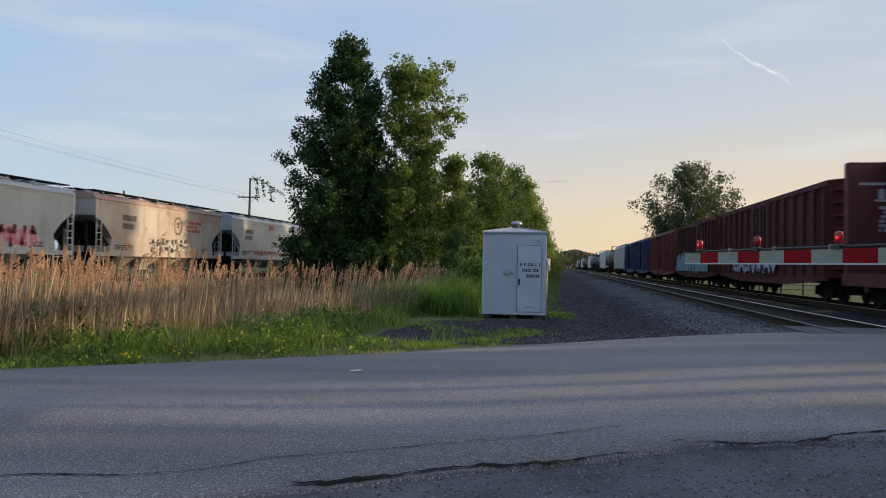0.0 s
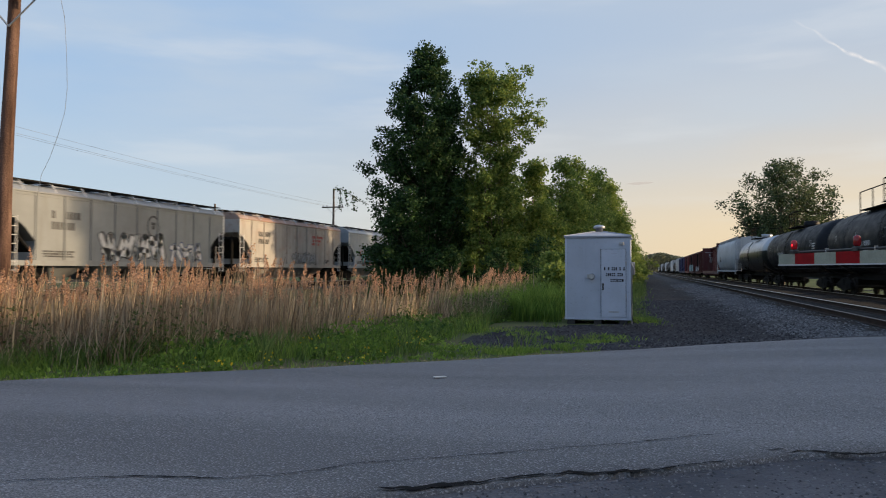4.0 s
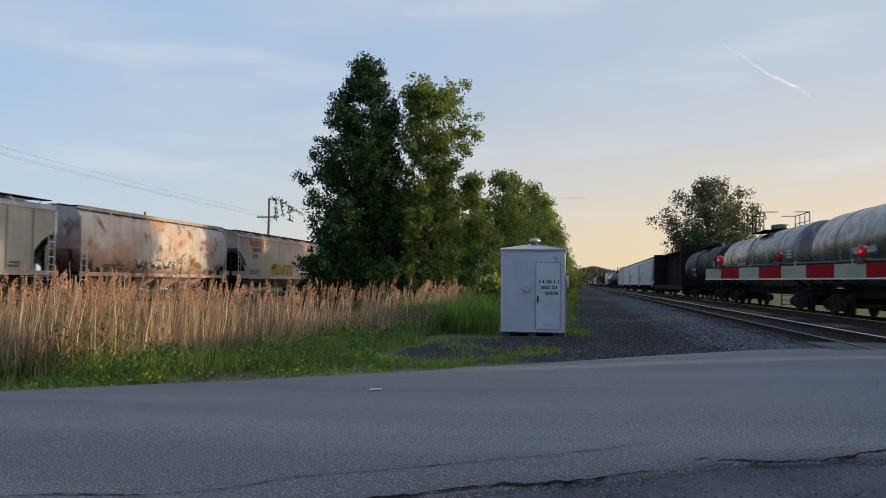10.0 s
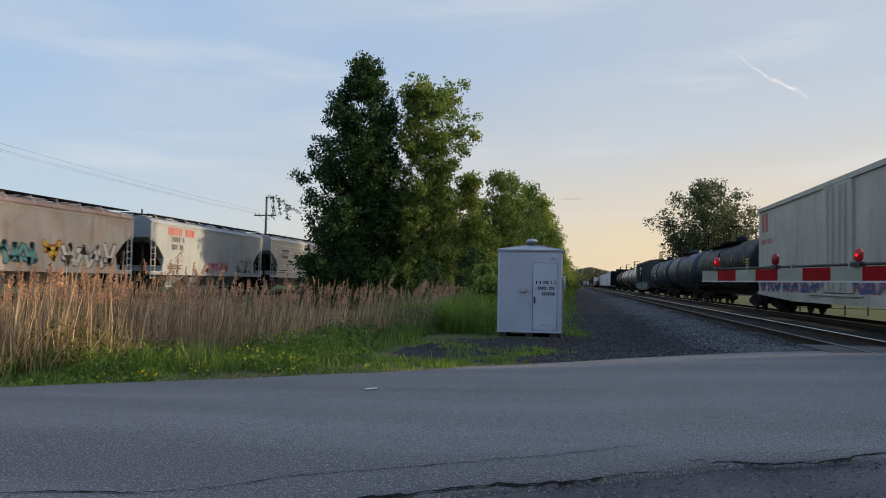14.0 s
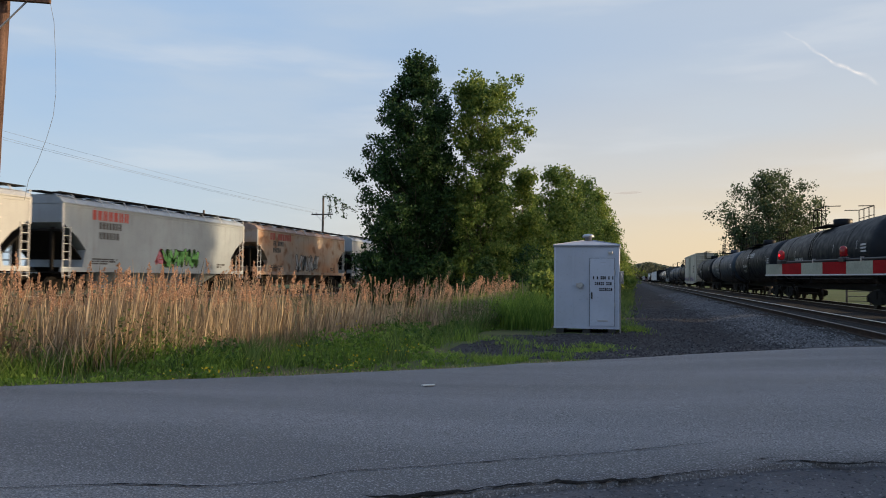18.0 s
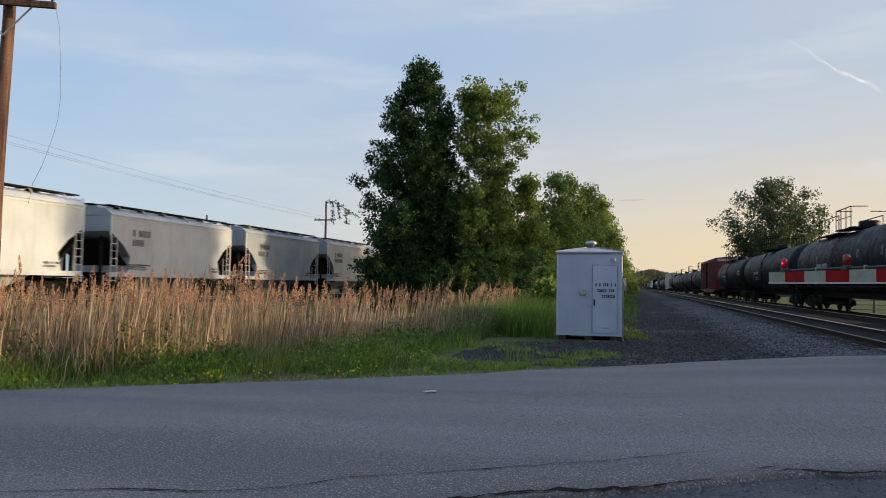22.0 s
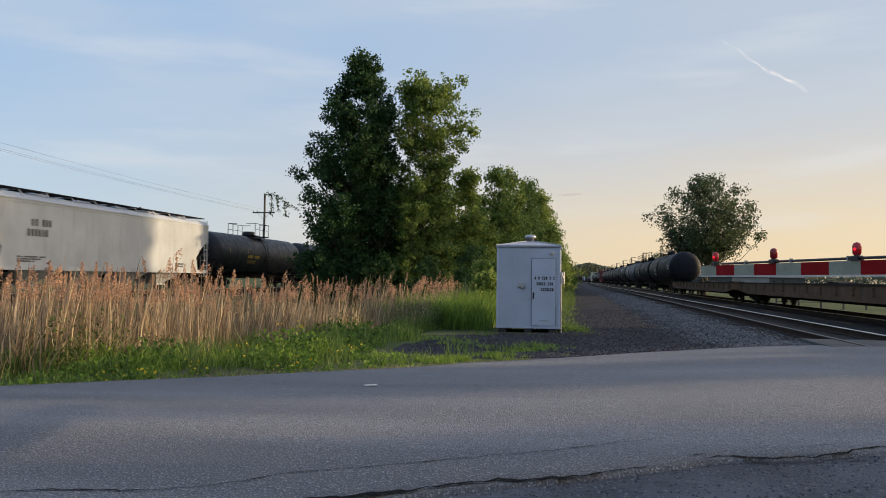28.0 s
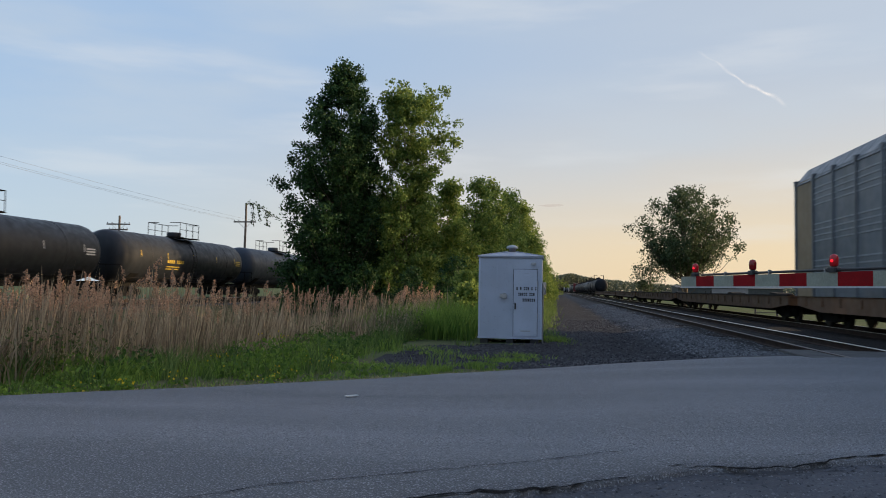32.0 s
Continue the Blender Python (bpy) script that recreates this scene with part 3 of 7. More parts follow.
# ---- fixed things ----
def build_shed():
    x0, x1, y0, y1, z0, z1 = -2.10, -0.33, 21.5, 23.3, 0.13, 2.36
    g = float(ground_height(-1.2, 22))
    shed = thing("equipment_shed", "small white metal trackside equipment shed with a hipped roof", "shed", pose((x0 + x1) / 2, (y0 + y1) / 2, g))
    hx, hy, h0, h1 = (x1 - x0) / 2, (y1 - y0) / 2, z0 - g, z1 - g
    part("wall", Solid().box(-hx, hx, -hy, hy, h0, h1, 0.02), M_SHED, shed)
    part("floor_frame", Solid().box(-hx - 0.02, hx + 0.02, -hy - 0.02, hy + 0.02, h0 - 0.05, h0 - 0.002), M_SHED, shed)
    for x in (-hx + 0.16, 0, hx - 0.2):
        part("skid", Solid().box(x - 0.11, x + 0.11, -hy, hy, -0.03, h0 - 0.052, 0.01), M_BLACK, shed, "dark timber skid")
    o, t = 0.035, 0.2
    s = Solid()
    a, b, c, d = (-hx - o, -hy - o), (hx + o, -hy - o), (hx + o, hy + o), (-hx - o, hy + o)
    r = 0.12
    v = [(*p, h1 + 0.002) for p in (a, b, c, d)] + [(*p, h1 + 0.05) for p in (a, b, c, d)] + [(-r, -r, h1 + t), (r, -r, h1 + t), (r, r, h1 + t), (-r, r, h1 + t)]
    f = [(3, 2, 1, 0), (8, 9, 10, 11)]
    for k in (0, 4):
        f += [(k + i, k + (i + 1) % 4, k + 4 + (i + 1) % 4, k + 4 + i) for i in range(4)]
    roof = part("roof", s.add(v, f), M_SHEDROOF, shed, "shallow hipped metal roof")
    for p in (a, b, c, d):
        e = Solid().tube((p[0], p[1], h1 + 0.05), (r * (1 if p[0] > 0 else -1), r * (1 if p[1] > 0 else -1), h1 + t + 0.008), 0.016)
        part("ridge", e, M_SHEDROOF, roof)
    s = Solid().lathe([(h1 + t - 0.02, 0.0), (h1 + t - 0.02, 0.1), (h1 + t + 0.10, 0.1), (h1 + t + 0.10, 0.17), (h1 + t + 0.15, 0.17), (h1 + t + 0.19, 0.12), (h1 + t + 0.21, 0.0)], 20, axis="z")
    part("roof_vent", s, M_GALV, shed, "round metal roof vent")
    fy = -hy - 0.012
    part("corner_trim", Solid().box(-hx - 0.008, -hx + 0.04, fy, -hy - 0.001, h0, h1), M_SHED, shed)
    part("corner_trim", Solid().box(hx - 0.04, hx + 0.008, fy, -hy - 0.001, h0, h1), M_SHED, shed)
    sx = -hx + 0.29 * 2 * hx
    part("seam", Solid().box(sx - 0.02, sx + 0.02, fy + 0.002, -hy - 0.001, h0, h1 - 0.02), M_SHED, shed)
    dx0, dx1 = -hx + 0.555 * 2 * hx, -hx + 0.93 * 2 * hx
    door = part("door", Solid().box(dx0, dx1, fy - 0.014, -hy - 0.001, h0 + 0.04, h1 - 0.33, 0.006), M_SHED, shed)
    # Thin black strips paint the shadow in the gap round the door.
    for a, b, c, d in ((dx0 - 0.012, dx0 - 0.002, h0 + 0.03, h1 - 0.32), (dx1 + 0.002, dx1 + 0.010, h0 + 0.03, h1 - 0.32), (dx0 - 0.012, dx1 + 0.010, h1 - 0.328, h1 - 0.318)):
        part("door_gap", Solid().box(a, b, fy - 0.006, -hy - 0.0005, c, d), M_BLACK, shed, "black strip for the shadow gap round the door")
    for z in (0.55, 1.45):
        part("hinge", Solid().tube((dx1 + 0.01, fy - 0.015, h0 + z), (dx1 + 0.01, fy - 0.015, h0 + z + 0.12), 0.014), M_GALV, door)
    for i in range(2):
        part("louvre", Solid().box(dx0 + 0.28, dx0 + 0.43, fy - 0.024, fy - 0.013, h1 - 0.45 - 0.05 * i, h1 - 0.43 - 0.05 * i), M_SHED, door)
    part("louvre", Solid().box(dx0 + 0.2, dx0 + 0.48, fy - 0.024, fy - 0.013, h0 + 0.16, h0 + 0.19), M_GALV, door)
    part("door_pull", Solid().box(dx0 + 0.03, dx0 + 0.07, fy - 0.05, fy - 0.013, h0 + 0.78, h0 + 0.96, 0.008), M_BLACK, door, "dark door pull")
    lx, lz = -hx + 0.41 * 2 * hx, h0 + 1.15
    lock = Solid().tube((lx, -hy, lz), (lx, -hy - 0.10, lz), 0.085, 14, 0.07).box(lx - 0.13, lx - 0.06, -hy - 0.05, -hy - 0.001, lz - 0.04, lz + 0.06)
    part("lock_housing", lock, M_GALV, shed, "round galvanised lock housing")
    part("lamp_box", Solid().box(hx - 0.3, hx - 0.17, fy - 0.06, fy, h1 - 0.2, h1 - 0.13, 0.01), M_GALV, shed)
    part("conduit", Solid().path([(hx + 0.03, -hy + 0.1, 0.0), (hx + 0.03, -hy + 0.1, h0 + 1.2), (hx + 0.1, -hy + 0.1, h0 + 1.35), (hx + 0.03, -hy + 0.1, h0 + 1.5)], 0.022), M_GALV, shed)
    part("meter_box", Solid().box(hx + 0.002, hx + 0.12, -hy + 0.3, -hy + 0.55, h0 + 1.2, h0 + 1.55, 0.015), M_GALV, shed)
    for row, (w0, w1, z) in enumerate(((0.60, 0.92, 1.32), (0.63, 0.87, 1.16), (0.64, 0.89, 1.0))):
        rng = random.Random(row)
        x, end = -hx + w0 * 2 * hx, -hx + w1 * 2 * hx
        while x < end:
            w = 0.036
            if rng.random() < 0.88:
                part("lettering", cached(("lettering_mark", rng.randrange(3)), lambda s: s.box(0, w, -0.002, 0.002, 0, 0.085) if rng.random() < 0.5 else s.box(0, w, -0.002, 0.002, 0, 0.035).box(0, w, -0.002, 0.002, 0.05, 0.085)), M_LETTER, shed, m=pose(x, fy - 0.018, h0 + z))
            x += w + 0.016


GATE_TIP = Vector((1.566, 8.711, 1.577))
GATE_STEP = Vector((0.1089, -0.3911, 0.0))


def build_gate():
    d = GATE_STEP.normalized()
    turn = math.degrees(math.atan2(d.y, d.x))
    base = GATE_TIP + d * 8.4
    gate = thing("crossing_gate", "lowered level-crossing gate arm with red and white stripes and lamps", "crossing gate", pose(base.x, base.y, float(ground_height(base.x, base.y)), 0, 0, turn + 180))
    zc = GATE_TIP.z - float(ground_height(base.x, base.y))
    L = 8.4
    # in the gate's space the arm runs from the mast at 0 to its tip at +L
    for k in range(-1, 18):
        a, b = L - 0.406 * k - (0.406 if k >= 0 else 0.0), L - 0.406 * k
        if k < 0:
            a, b = L + 0.001, L + 0.377
        part("stripe", Solid().box(a + 0.0015, b, -0.012, 0.012, zc - 0.056, zc + 0.056), M_GATE_RED if k % 2 == 0 and k >= 0 else M_GATE_WHITE, gate)
    part("edge_channel", Solid().box(0.3, L + 0.377, -0.02, 0.02, zc - 0.070, zc - 0.057), M_GATE_EDGE, gate)
    part("lamp_cable", Solid().path([(0.3, 0, zc + 0.085), (3.0, 0.0, zc + 0.08), (5.5, 0, zc + 0.075), (L - 0.1, 0, zc + 0.07)], 0.013), M_BLACK, gate)
    for i in range(9):
        part("cable_clip", Solid().box(1.2 + i * 0.82, 1.22 + i * 0.82, -0.012, 0.012, zc + 0.054, zc + 0.095), M_GALV, gate)
    for k, on in ((-0.1, True), (2.85, False), (5.85, True)):
        x = L - 0.406 * k
        lamp = part("lamp_bracket", Solid().box(x - 0.05, x + 0.05, -0.03, 0.03, zc + 0.055, zc + 0.095, 0.008).tube((x, 0, zc + 0.09), (x, 0, zc + 0.13), 0.022), M_BLACK, gate)
        body = Solid().lathe([(zc + 0.10, 0.0), (zc + 0.102, 0.026), (zc + 0.115, 0.033), (zc + 0.17, 0.034), (zc + 0.192, 0.026), (zc + 0.202, 0.0)], 16, (x, 0), "z")
        part("gate_lamp", body, M_LENS_GLOW if on else M_LENS_OFF, lamp, "red gate lamp")
        if on:
            for q in (radians(117), radians(-63)):
                part("lit_lens", Solid().tube((x + 0.02 * math.cos(q), 0.02 * math.sin(q), zc + 0.145), (x + 0.037 * math.cos(q), 0.037 * math.sin(q), zc + 0.145), 0.014, 12, 0.010), M_LENS_ON, lamp, "lit red lens")
    mast = part("mast", Solid().tube((-0.25, 0, 0), (-0.25, 0, 3.6), 0.055, 12), M_GALV, gate)
    part("mechanism", Solid().box(-0.45, 0.3, -0.22, 0.22, zc - 0.45, zc + 0.12, 0.03), M_GALV, gate)


def build_pole(x, y, top, r, material, label, arms, lean=(0.0, 0.0)):
    """A wooden line pole with crossarms at given heights."""
    g = float(ground_height(x, y))
    pole = thing("utility_pole", label, "utility pole", pose(x, y, g, lean[0], lean[1], 0))
    s = Solid()
    n = 7
    for i in range(n):
        a, b = i / n, (i + 1) / n
        s.tube((0.02 * math.sin(i * 1.3), 0, -0.3 + (top + 0.3) * a), (0.02 * math.sin((i + 1) * 1.3), 0, -0.3 + (top + 0.3) * b), r * (1 - 0.3 * a), 14, r * (1 - 0.3 * b))
    part("shaft", s, material, pole)
    for z, w, turn in arms:
        c, k = math.cos(radians(turn)), math.sin(radians(turn))
        m = pose(0, 0, z, 0, 0, turn)
        part("crossarm", Solid().box(-w, w, -r - 0.09, -r + 0.01, -0.06, 0.06, 0.01), material, pole, m=m)
        part("brace", Solid().tube((-w * 0.55, -r - 0.04, -0.05), (0, -r - 0.02, -0.65), 0.018).tube((w * 0.55, -r - 0.04, -0.05), (0, -r - 0.02, -0.65), 0.018), M_GALV, pole, m=m)
        for u in (-0.92, -0.55, 0.55, 0.92):
            part("insulator", cached(("insulator",), lambda s: s.lathe([(0.06, 0.0), (0.06, 0.02), (0.10, 0.02), (0.11, 0.045), (0.16, 0.04), (0.18, 0.0)], 10, axis="z")), M_BLACK, pole, m=m @ pose(u * w, -r - 0.04, 0))
    return pole


def build_wires():
    def wire(a, b, sag, r=0.006):
        a, b = Vector(a), Vector(b)
        pts = [a.lerp(b, i / 24) - Vector((0, 0, sag * 4 * (i / 24) * (1 - i / 24))) for i in range(25)]
        w = part("overhead_wire", Solid().path(pts, r, 5), M_WIRE)
        tagged(w, "thin sagging dark overhead line wire", "wire", "overhead wires")
    for dx, dz in ((-1.0, 0.18), (-0.6, 0.18), (0.6, 0.18)):
        g0, g1 = float(ground_height(-28.6, 67.5)), float(ground_height(-28.8, 8.0))
        wire((-28.6 + dx, 67.35, 7.3 + g0 + dz - 0.01), (-28.8 + dx, 7.85, 8.7 + g1 + dz - 0.01), 0.45)


# ---- plants ----
def leaf_quads(c, size, rng, up=0.3):
    """A small folded leaf of two triangles at each centre."""
    n = len(c)
    d = rng.normal(size=(n, 3)); d /= np.linalg.norm(d, axis=1)[:, None]
    e = np.cross(d, rng.normal(size=(n, 3))); e /= np.linalg.norm(e, axis=1)[:, None]
    s = size * rng.uniform(0.6, 1.4, (n, 1))
    k = np.cross(d, e) * s * 0.18
    v = np.stack([c - d * s * 0.6, c + e * s * 0.42 + k, c + d * s * 0.6, c - e * s * 0.42 + k], 1).reshape(-1, 3)
    f = (np.array([(0, 1, 2, 3)])[None] + 4 * np.arange(n)[:, None, None]).reshape(-1, 4)
    return v, f


def build_tree(name, label, x, y, height, profile, leaves, size, material, seed, trunk=0.18, limbs=90, category="tree", spread=0.12, sweep=0.9, twig=0.075, ragged=0.16, clumps=9):
    """Trunk, upswept limbs out to the crown's outline, twigs on them and leaves along the twigs.
    profile: (height, half-width to the left, to the right), all in parts of the height."""
    rng = np.random.default_rng(seed)
    tree = thing(name, label, category, pose(x, y, float(ground_height(x, y))))
    hs = np.array([p[0] for p in profile]) * height
    lw, rw = np.array([p[1] for p in profile]) * height, np.array([p[2] for p in profile]) * height
    s = Solid()
    pts = [Vector((0.15 * math.sin(i * 0.9 + seed), 0.15 * math.cos(i * 1.1 + seed), -0.2 + height * 0.93 * i / 9)) for i in range(10)]
    for i in range(9):
        s.tube(pts[i], pts[i + 1], trunk * (1 - i / 9.5), 9, trunk * (1 - (i + 1) / 9.5))
    # lengths of limbs follow the outline
    grid = np.linspace(hs[0], hs[-1], 200)
    weight = np.interp(grid, hs, lw + rw) + 0.02 * height
    h = rng.choice(grid, limbs, p=weight / weight.sum()) + rng.normal(0, 0.01 * height, limbs)
    h[:max(4, limbs // 22)] = np.linspace(0.93, 1.0, max(4, limbs // 22)) * hs[-1]        # leading shoots at the top
    a = rng.uniform(0, math.tau, limbs)
    left = np.cos(a) < 0
    w = np.where(left, np.interp(h, hs, lw), np.interp(h, hs, rw))
    d = 0.5 * (np.interp(h, hs, lw) + np.interp(h, hs, rw))
    reach = rng.uniform(0.35, 1.0, limbs) ** 0.45 * rng.uniform(0.88, 1.12, limbs)
    reach *= 1.0 + ragged * np.sin(h * 2.1 + np.round(a) * 1.7 + seed)
    tip = np.stack([np.cos(a) * w * reach, np.sin(a) * d * reach, h], 1)
    out = np.hypot(tip[:, 0], tip[:, 1])
    rz = np.minimum(np.maximum(h - 0.3 - sweep * out * rng.uniform(0.7, 1.3, limbs), 0.05 * height), 0.88 * height)
    k = (rz + 0.2) / (0.93 * height) * 9
    root = np.stack([0.15 * np.sin(k * 0.9 + seed), 0.15 * np.cos(k * 1.1 + seed), rz], 1)
    mid = (root + tip) / 2 + np.stack([tip[:, 0] * 0.12, tip[:, 1] * 0.12, -0.08 * out], 1)
    for k in range(limbs):
        r = trunk * 0.30 * (1 - 0.7 * h[k] / height)
        s.tube(root[k], mid[k], r, 5, r * 0.6).tube(mid[k], tip[k], r * 0.6, 5, r * 0.15)
    part("trunk", s, M_BARK, tree)
    u = rng.uniform(0.3, 1.0, (limbs, clumps, 1)) ** 0.75
    start = ((1 - u) ** 2) * root[:, None] + 2 * u * (1 - u) * mid[:, None] + u * u * tip[:, None]
    go = rng.normal(size=(limbs, clumps, 3)) * np.array([0.9, 0.9, 0.6]) + np.array([0.1, 0, 1.0])
    go /= np.linalg.norm(go, axis=2)[..., None]
    end = start + go * (twig * height) * rng.uniform(0.4, 1.4, (limbs, clumps, 1))
    start, end = start.reshape(-1, 3), end.reshape(-1, 3)
    # most leaves sit in tufts of uneven size at the twigs' ends, some along the twigs
    heavy = rng.gamma(2.0, 1.0, len(end)) + 0.15
    pick = rng.choice(len(end), leaves, p=heavy / heavy.sum())
    t = np.where(rng.uniform(size=(leaves, 1)) < 0.8, 1.0, rng.uniform(0.2, 1, (leaves, 1)))
    wide = spread * np.clip(heavy[pick] / 2.0, 0.45, 1.5)[:, None] ** 0.6
    c = start[pick] + (end - start)[pick] * t + np.clip(rng.normal(size=(leaves, 3)), -1.7, 1.7) * wide * np.array([1.0, 1.0, 0.8])
    v, f = leaf_quads(c, size, rng)
    part("crown", cloud_mesh("crown", v, f), material, tree)
    return tree


POPLAR_A = [(0.04, 0.24, 0.18), (0.21, 0.26, 0.17), (0.36, 0.235, 0.165), (0.48, 0.21, 0.155), (0.56, 0.265, 0.14), (0.65, 0.225, 0.13), (0.73, 0.16, 0.145), (0.82, 0.15, 0.145), (0.90, 0.085, 0.095), (0.96, 0.03, 0.05), (1.0, 0.01, 0.02)]
POPLAR_B = [(0.03, 0.19, 0.20), (0.27, 0.18, 0.17), (0.49, 0.18, 0.14), (0.60, 0.165, 0.125), (0.70, 0.135, 0.14), (0.79, 0.135, 0.20), (0.87, 0.125, 0.21), (0.95, 0.07, 0.16), (1.0, 0.03, 0.11)]
ROUND = [(0.05, 0.24, 0.24), (0.25, 0.34, 0.34), (0.5, 0.36, 0.36), (0.72, 0.28, 0.28), (0.88, 0.17, 0.17), (1.0, 0.03, 0.03)]
TAPERED = [(0.05, 0.22, 0.22), (0.25, 0.30, 0.28), (0.48, 0.30, 0.27), (0.66, 0.22, 0.19), (0.82, 0.12, 0.11), (0.93, 0.05, 0.05), (1.0, 0.01, 0.01)]
WILLOW = [(0.31, 0.10, 0.10), (0.39, 0.28, 0.22), (0.50, 0.40, 0.38), (0.62, 0.42, 0.43), (0.75, 0.38, 0.40), (0.87, 0.28, 0.34), (0.94, 0.16, 0.27), (0.98, 0.05, 0.16)]
SHRUB = [(0.0, 0.45, 0.45), (0.3, 0.6, 0.6), (0.6, 0.5, 0.5), (0.85, 0.3, 0.3), (1.0, 0.08, 0.08)]


def build_trees():
    build_tree("poplar_tree", "tall dark green poplar tree with a ragged crown", -15.0, 52.0, 17.2, POPLAR_A, 88000, 0.16, M_LEAF_DARK, 3, 0.2, 230, spread=0.22, sweep=1.0, twig=0.05, ragged=0.12, clumps=7)
    build_tree("poplar_tree", "tall lighter green poplar tree with an airy crown", -10.5, 53.0, 15.9, POPLAR_B, 52000, 0.155, M_LEAF_MID, 7, 0.17, 150, spread=0.20, sweep=1.1, twig=0.055, ragged=0.16, clumps=7)
    row = [(-12.4, 57, 8.5), (-9.6, 58, 8.0), (-17.0, 58, 5.5), (-7.9, 57, 9.8), (-6.6, 64, 11.0), (-5.9, 72, 11.8), (-5.0, 83, 12.2), (-4.2, 95, 12.4), (-3.7, 110, 11.5), (-3.4, 128, 10.5), (-3.2, 150, 10.0), (-3.0, 180, 10.0), (-3.4, 220, 11.0)]
    for i, (x, y, h) in enumerate(row):
        build_tree("thicket_tree", "bushy green tree in a trackside thicket", x, y, h * 0.97, TAPERED, 24000 if y < 100 else 12000, 0.17, M_LEAF_ROW, 20 + i, 0.14, 90, spread=0.25, twig=0.075, clumps=8)
    shrubs = [(-3.6, 44, 3.2), (-2.6, 52, 3.4), (-2.2, 62, 3.6), (-1.9, 75, 4.2), (-1.6, 92, 4.5), (-1.4, 112, 5.0), (-6.0, 47, 3.5), (-9.0, 48, 3.0), (-12.5, 49, 3.2), (-17.0, 50, 3.4), (-4.4, 38, 2.2), (-1.5, 140, 5.5), (-3.3, 29, 1.6)]
    for i, (x, y, h) in enumerate(shrubs):
        build_tree("shrub", "leafy green shrub at the foot of the trees", x, y, h, SHRUB, 6000, 0.12, M_LEAF_DARK if x < -5 else M_LEAF_ROW, 50 + i, 0.05, 50, category="shrub", twig=0.12, clumps=5)
    build_tree("willow_tree", "wide willow tree leaning in the wind beyond the tracks", 17.5, 106.0, 15.7, WILLOW, 29000, 0.22, M_LEAF_WILLOW, 81, 0.32, 150, spread=0.34, sweep=0.75, twig=0.06, ragged=0.2, clumps=8)
    build_tree("willow_shrub", "small thin-leaved tree beside the willow", 13.2, 107.0, 7.9, ROUND, 4200, 0.17, M_LEAF_WILLOW, 83, 0.08, 45, spread=0.22, twig=0.1)
    # Unseen trees, placed so that their crowns throw the shade bands on the left train.
    for i, (x, y, h, w) in enumerate([(50, 50.0, 25, 0.105), (51, 54.0, 27, 0.115), (50, 56.0, 24, 0.06), (50, 68.5, 24, 0.09), (51, 79.0, 26, 0.16), (50, 88.0, 25, 0.16), (52, 97.0, 26, 0.18)]):
        outline = [(0.62, w * 0.7, w * 0.8), (0.70, w * 1.2, w * 1.1), (0.82, w * 1.1, w * 1.2), (0.92, w * 0.8, w * 0.8), (1.0, 0.03, 0.03)]
        build_tree("unseen_shade_tree", "tall green tree out of view, added to shade the hopper train", x, y, h, outline, 9000, 0.42, M_LEAF_ROW, 90 + i, 0.25, 110, spread=0.3, sweep=0.4, twig=0.05)


def build_road_shade_trees():
    """A low row of trees out of view, added to the sunward side to keep the road in shade."""
    for i, (x, y, h) in enumerate([(50, -14, 13.3), (51, -6, 12.9), (50, 2, 13.5), (52, 9, 13.1), (50, 16, 13.4), (51, 23, 13.0), (50, 30, 12.6), (51, 36, 11.4)]):
        build_tree("road_shade_tree", "low bushy green tree out of view, added to shade the road", x, y, h, SHRUB, 7000, 0.45, M_LEAF_ROW, 120 + i, 0.14, 60, spread=0.3)


def build_far_woods():
    rng = np.random.default_rng(5)
    n = 60000
    x = np.where(rng.uniform(size=n) < 0.3, rng.normal(14, 20, n), rng.uniform(-500, 700, n))
    y = 760 + 120 * np.sin(x * 0.01) + rng.uniform(-30, 30, n)
    h = 11 + 3 * np.sin(x * 0.031) * np.sin(x * 0.013 + 1) + 6 * np.exp(-((x - 14) / 17.0) ** 2)
    z = rng.uniform(0, 1, n) ** 0.8 * h
    v, f = leaf_quads(np.stack([x, y, np.minimum(z, h * rng.uniform(0.7, 1.15, n))], 1), 1.9, rng)
    ob = part("far_wood", cloud_mesh("far_wood", v, f), M_FARWOOD_HAZE)
    tagged(ob, "green line of distant woods with haze in its colour", "woods", kind="stuff")


def blades(name, label, x, y, h, w, bend, material, category, rng, z=None, top=0.15):
    """Upright bent blades of two quads each."""
    n = len(x)
    z = ground_height(x, y) - 0.02 if z is None else z
    a = rng.uniform(0, math.tau, n)
    sx, sy = np.cos(a) * w / 2, np.sin(a) * w / 2
    b = rng.uniform(0, math.tau, n)
    lx, ly = np.cos(b) * bend * h + 0.06 * h, np.sin(b) * bend * h
    rows = []
    for t, k in ((0.0, 1.0), (0.55, 0.85), (1.0, top)):
        for s in (-1, 1):
            rows.append(np.stack([x + lx * t * t + s * sx * k, y + ly * t * t + s * sy * k, z + h * t * (1 - 0.25 * bend * t)], 1))
    v = np.stack(rows, 1).reshape(-1, 3)
    f = (np.array([(0, 1, 3, 2), (2, 3, 5, 4)])[None] + 6 * np.arange(n)[:, None, None]).reshape(-1, 4)
    ob = part(name, cloud_mesh(name, v, f), material)
    tagged(ob, label, category, kind="stuff")
    return np.stack([x + lx, y + ly, z + h * (1 - 0.25 * bend)], 1)


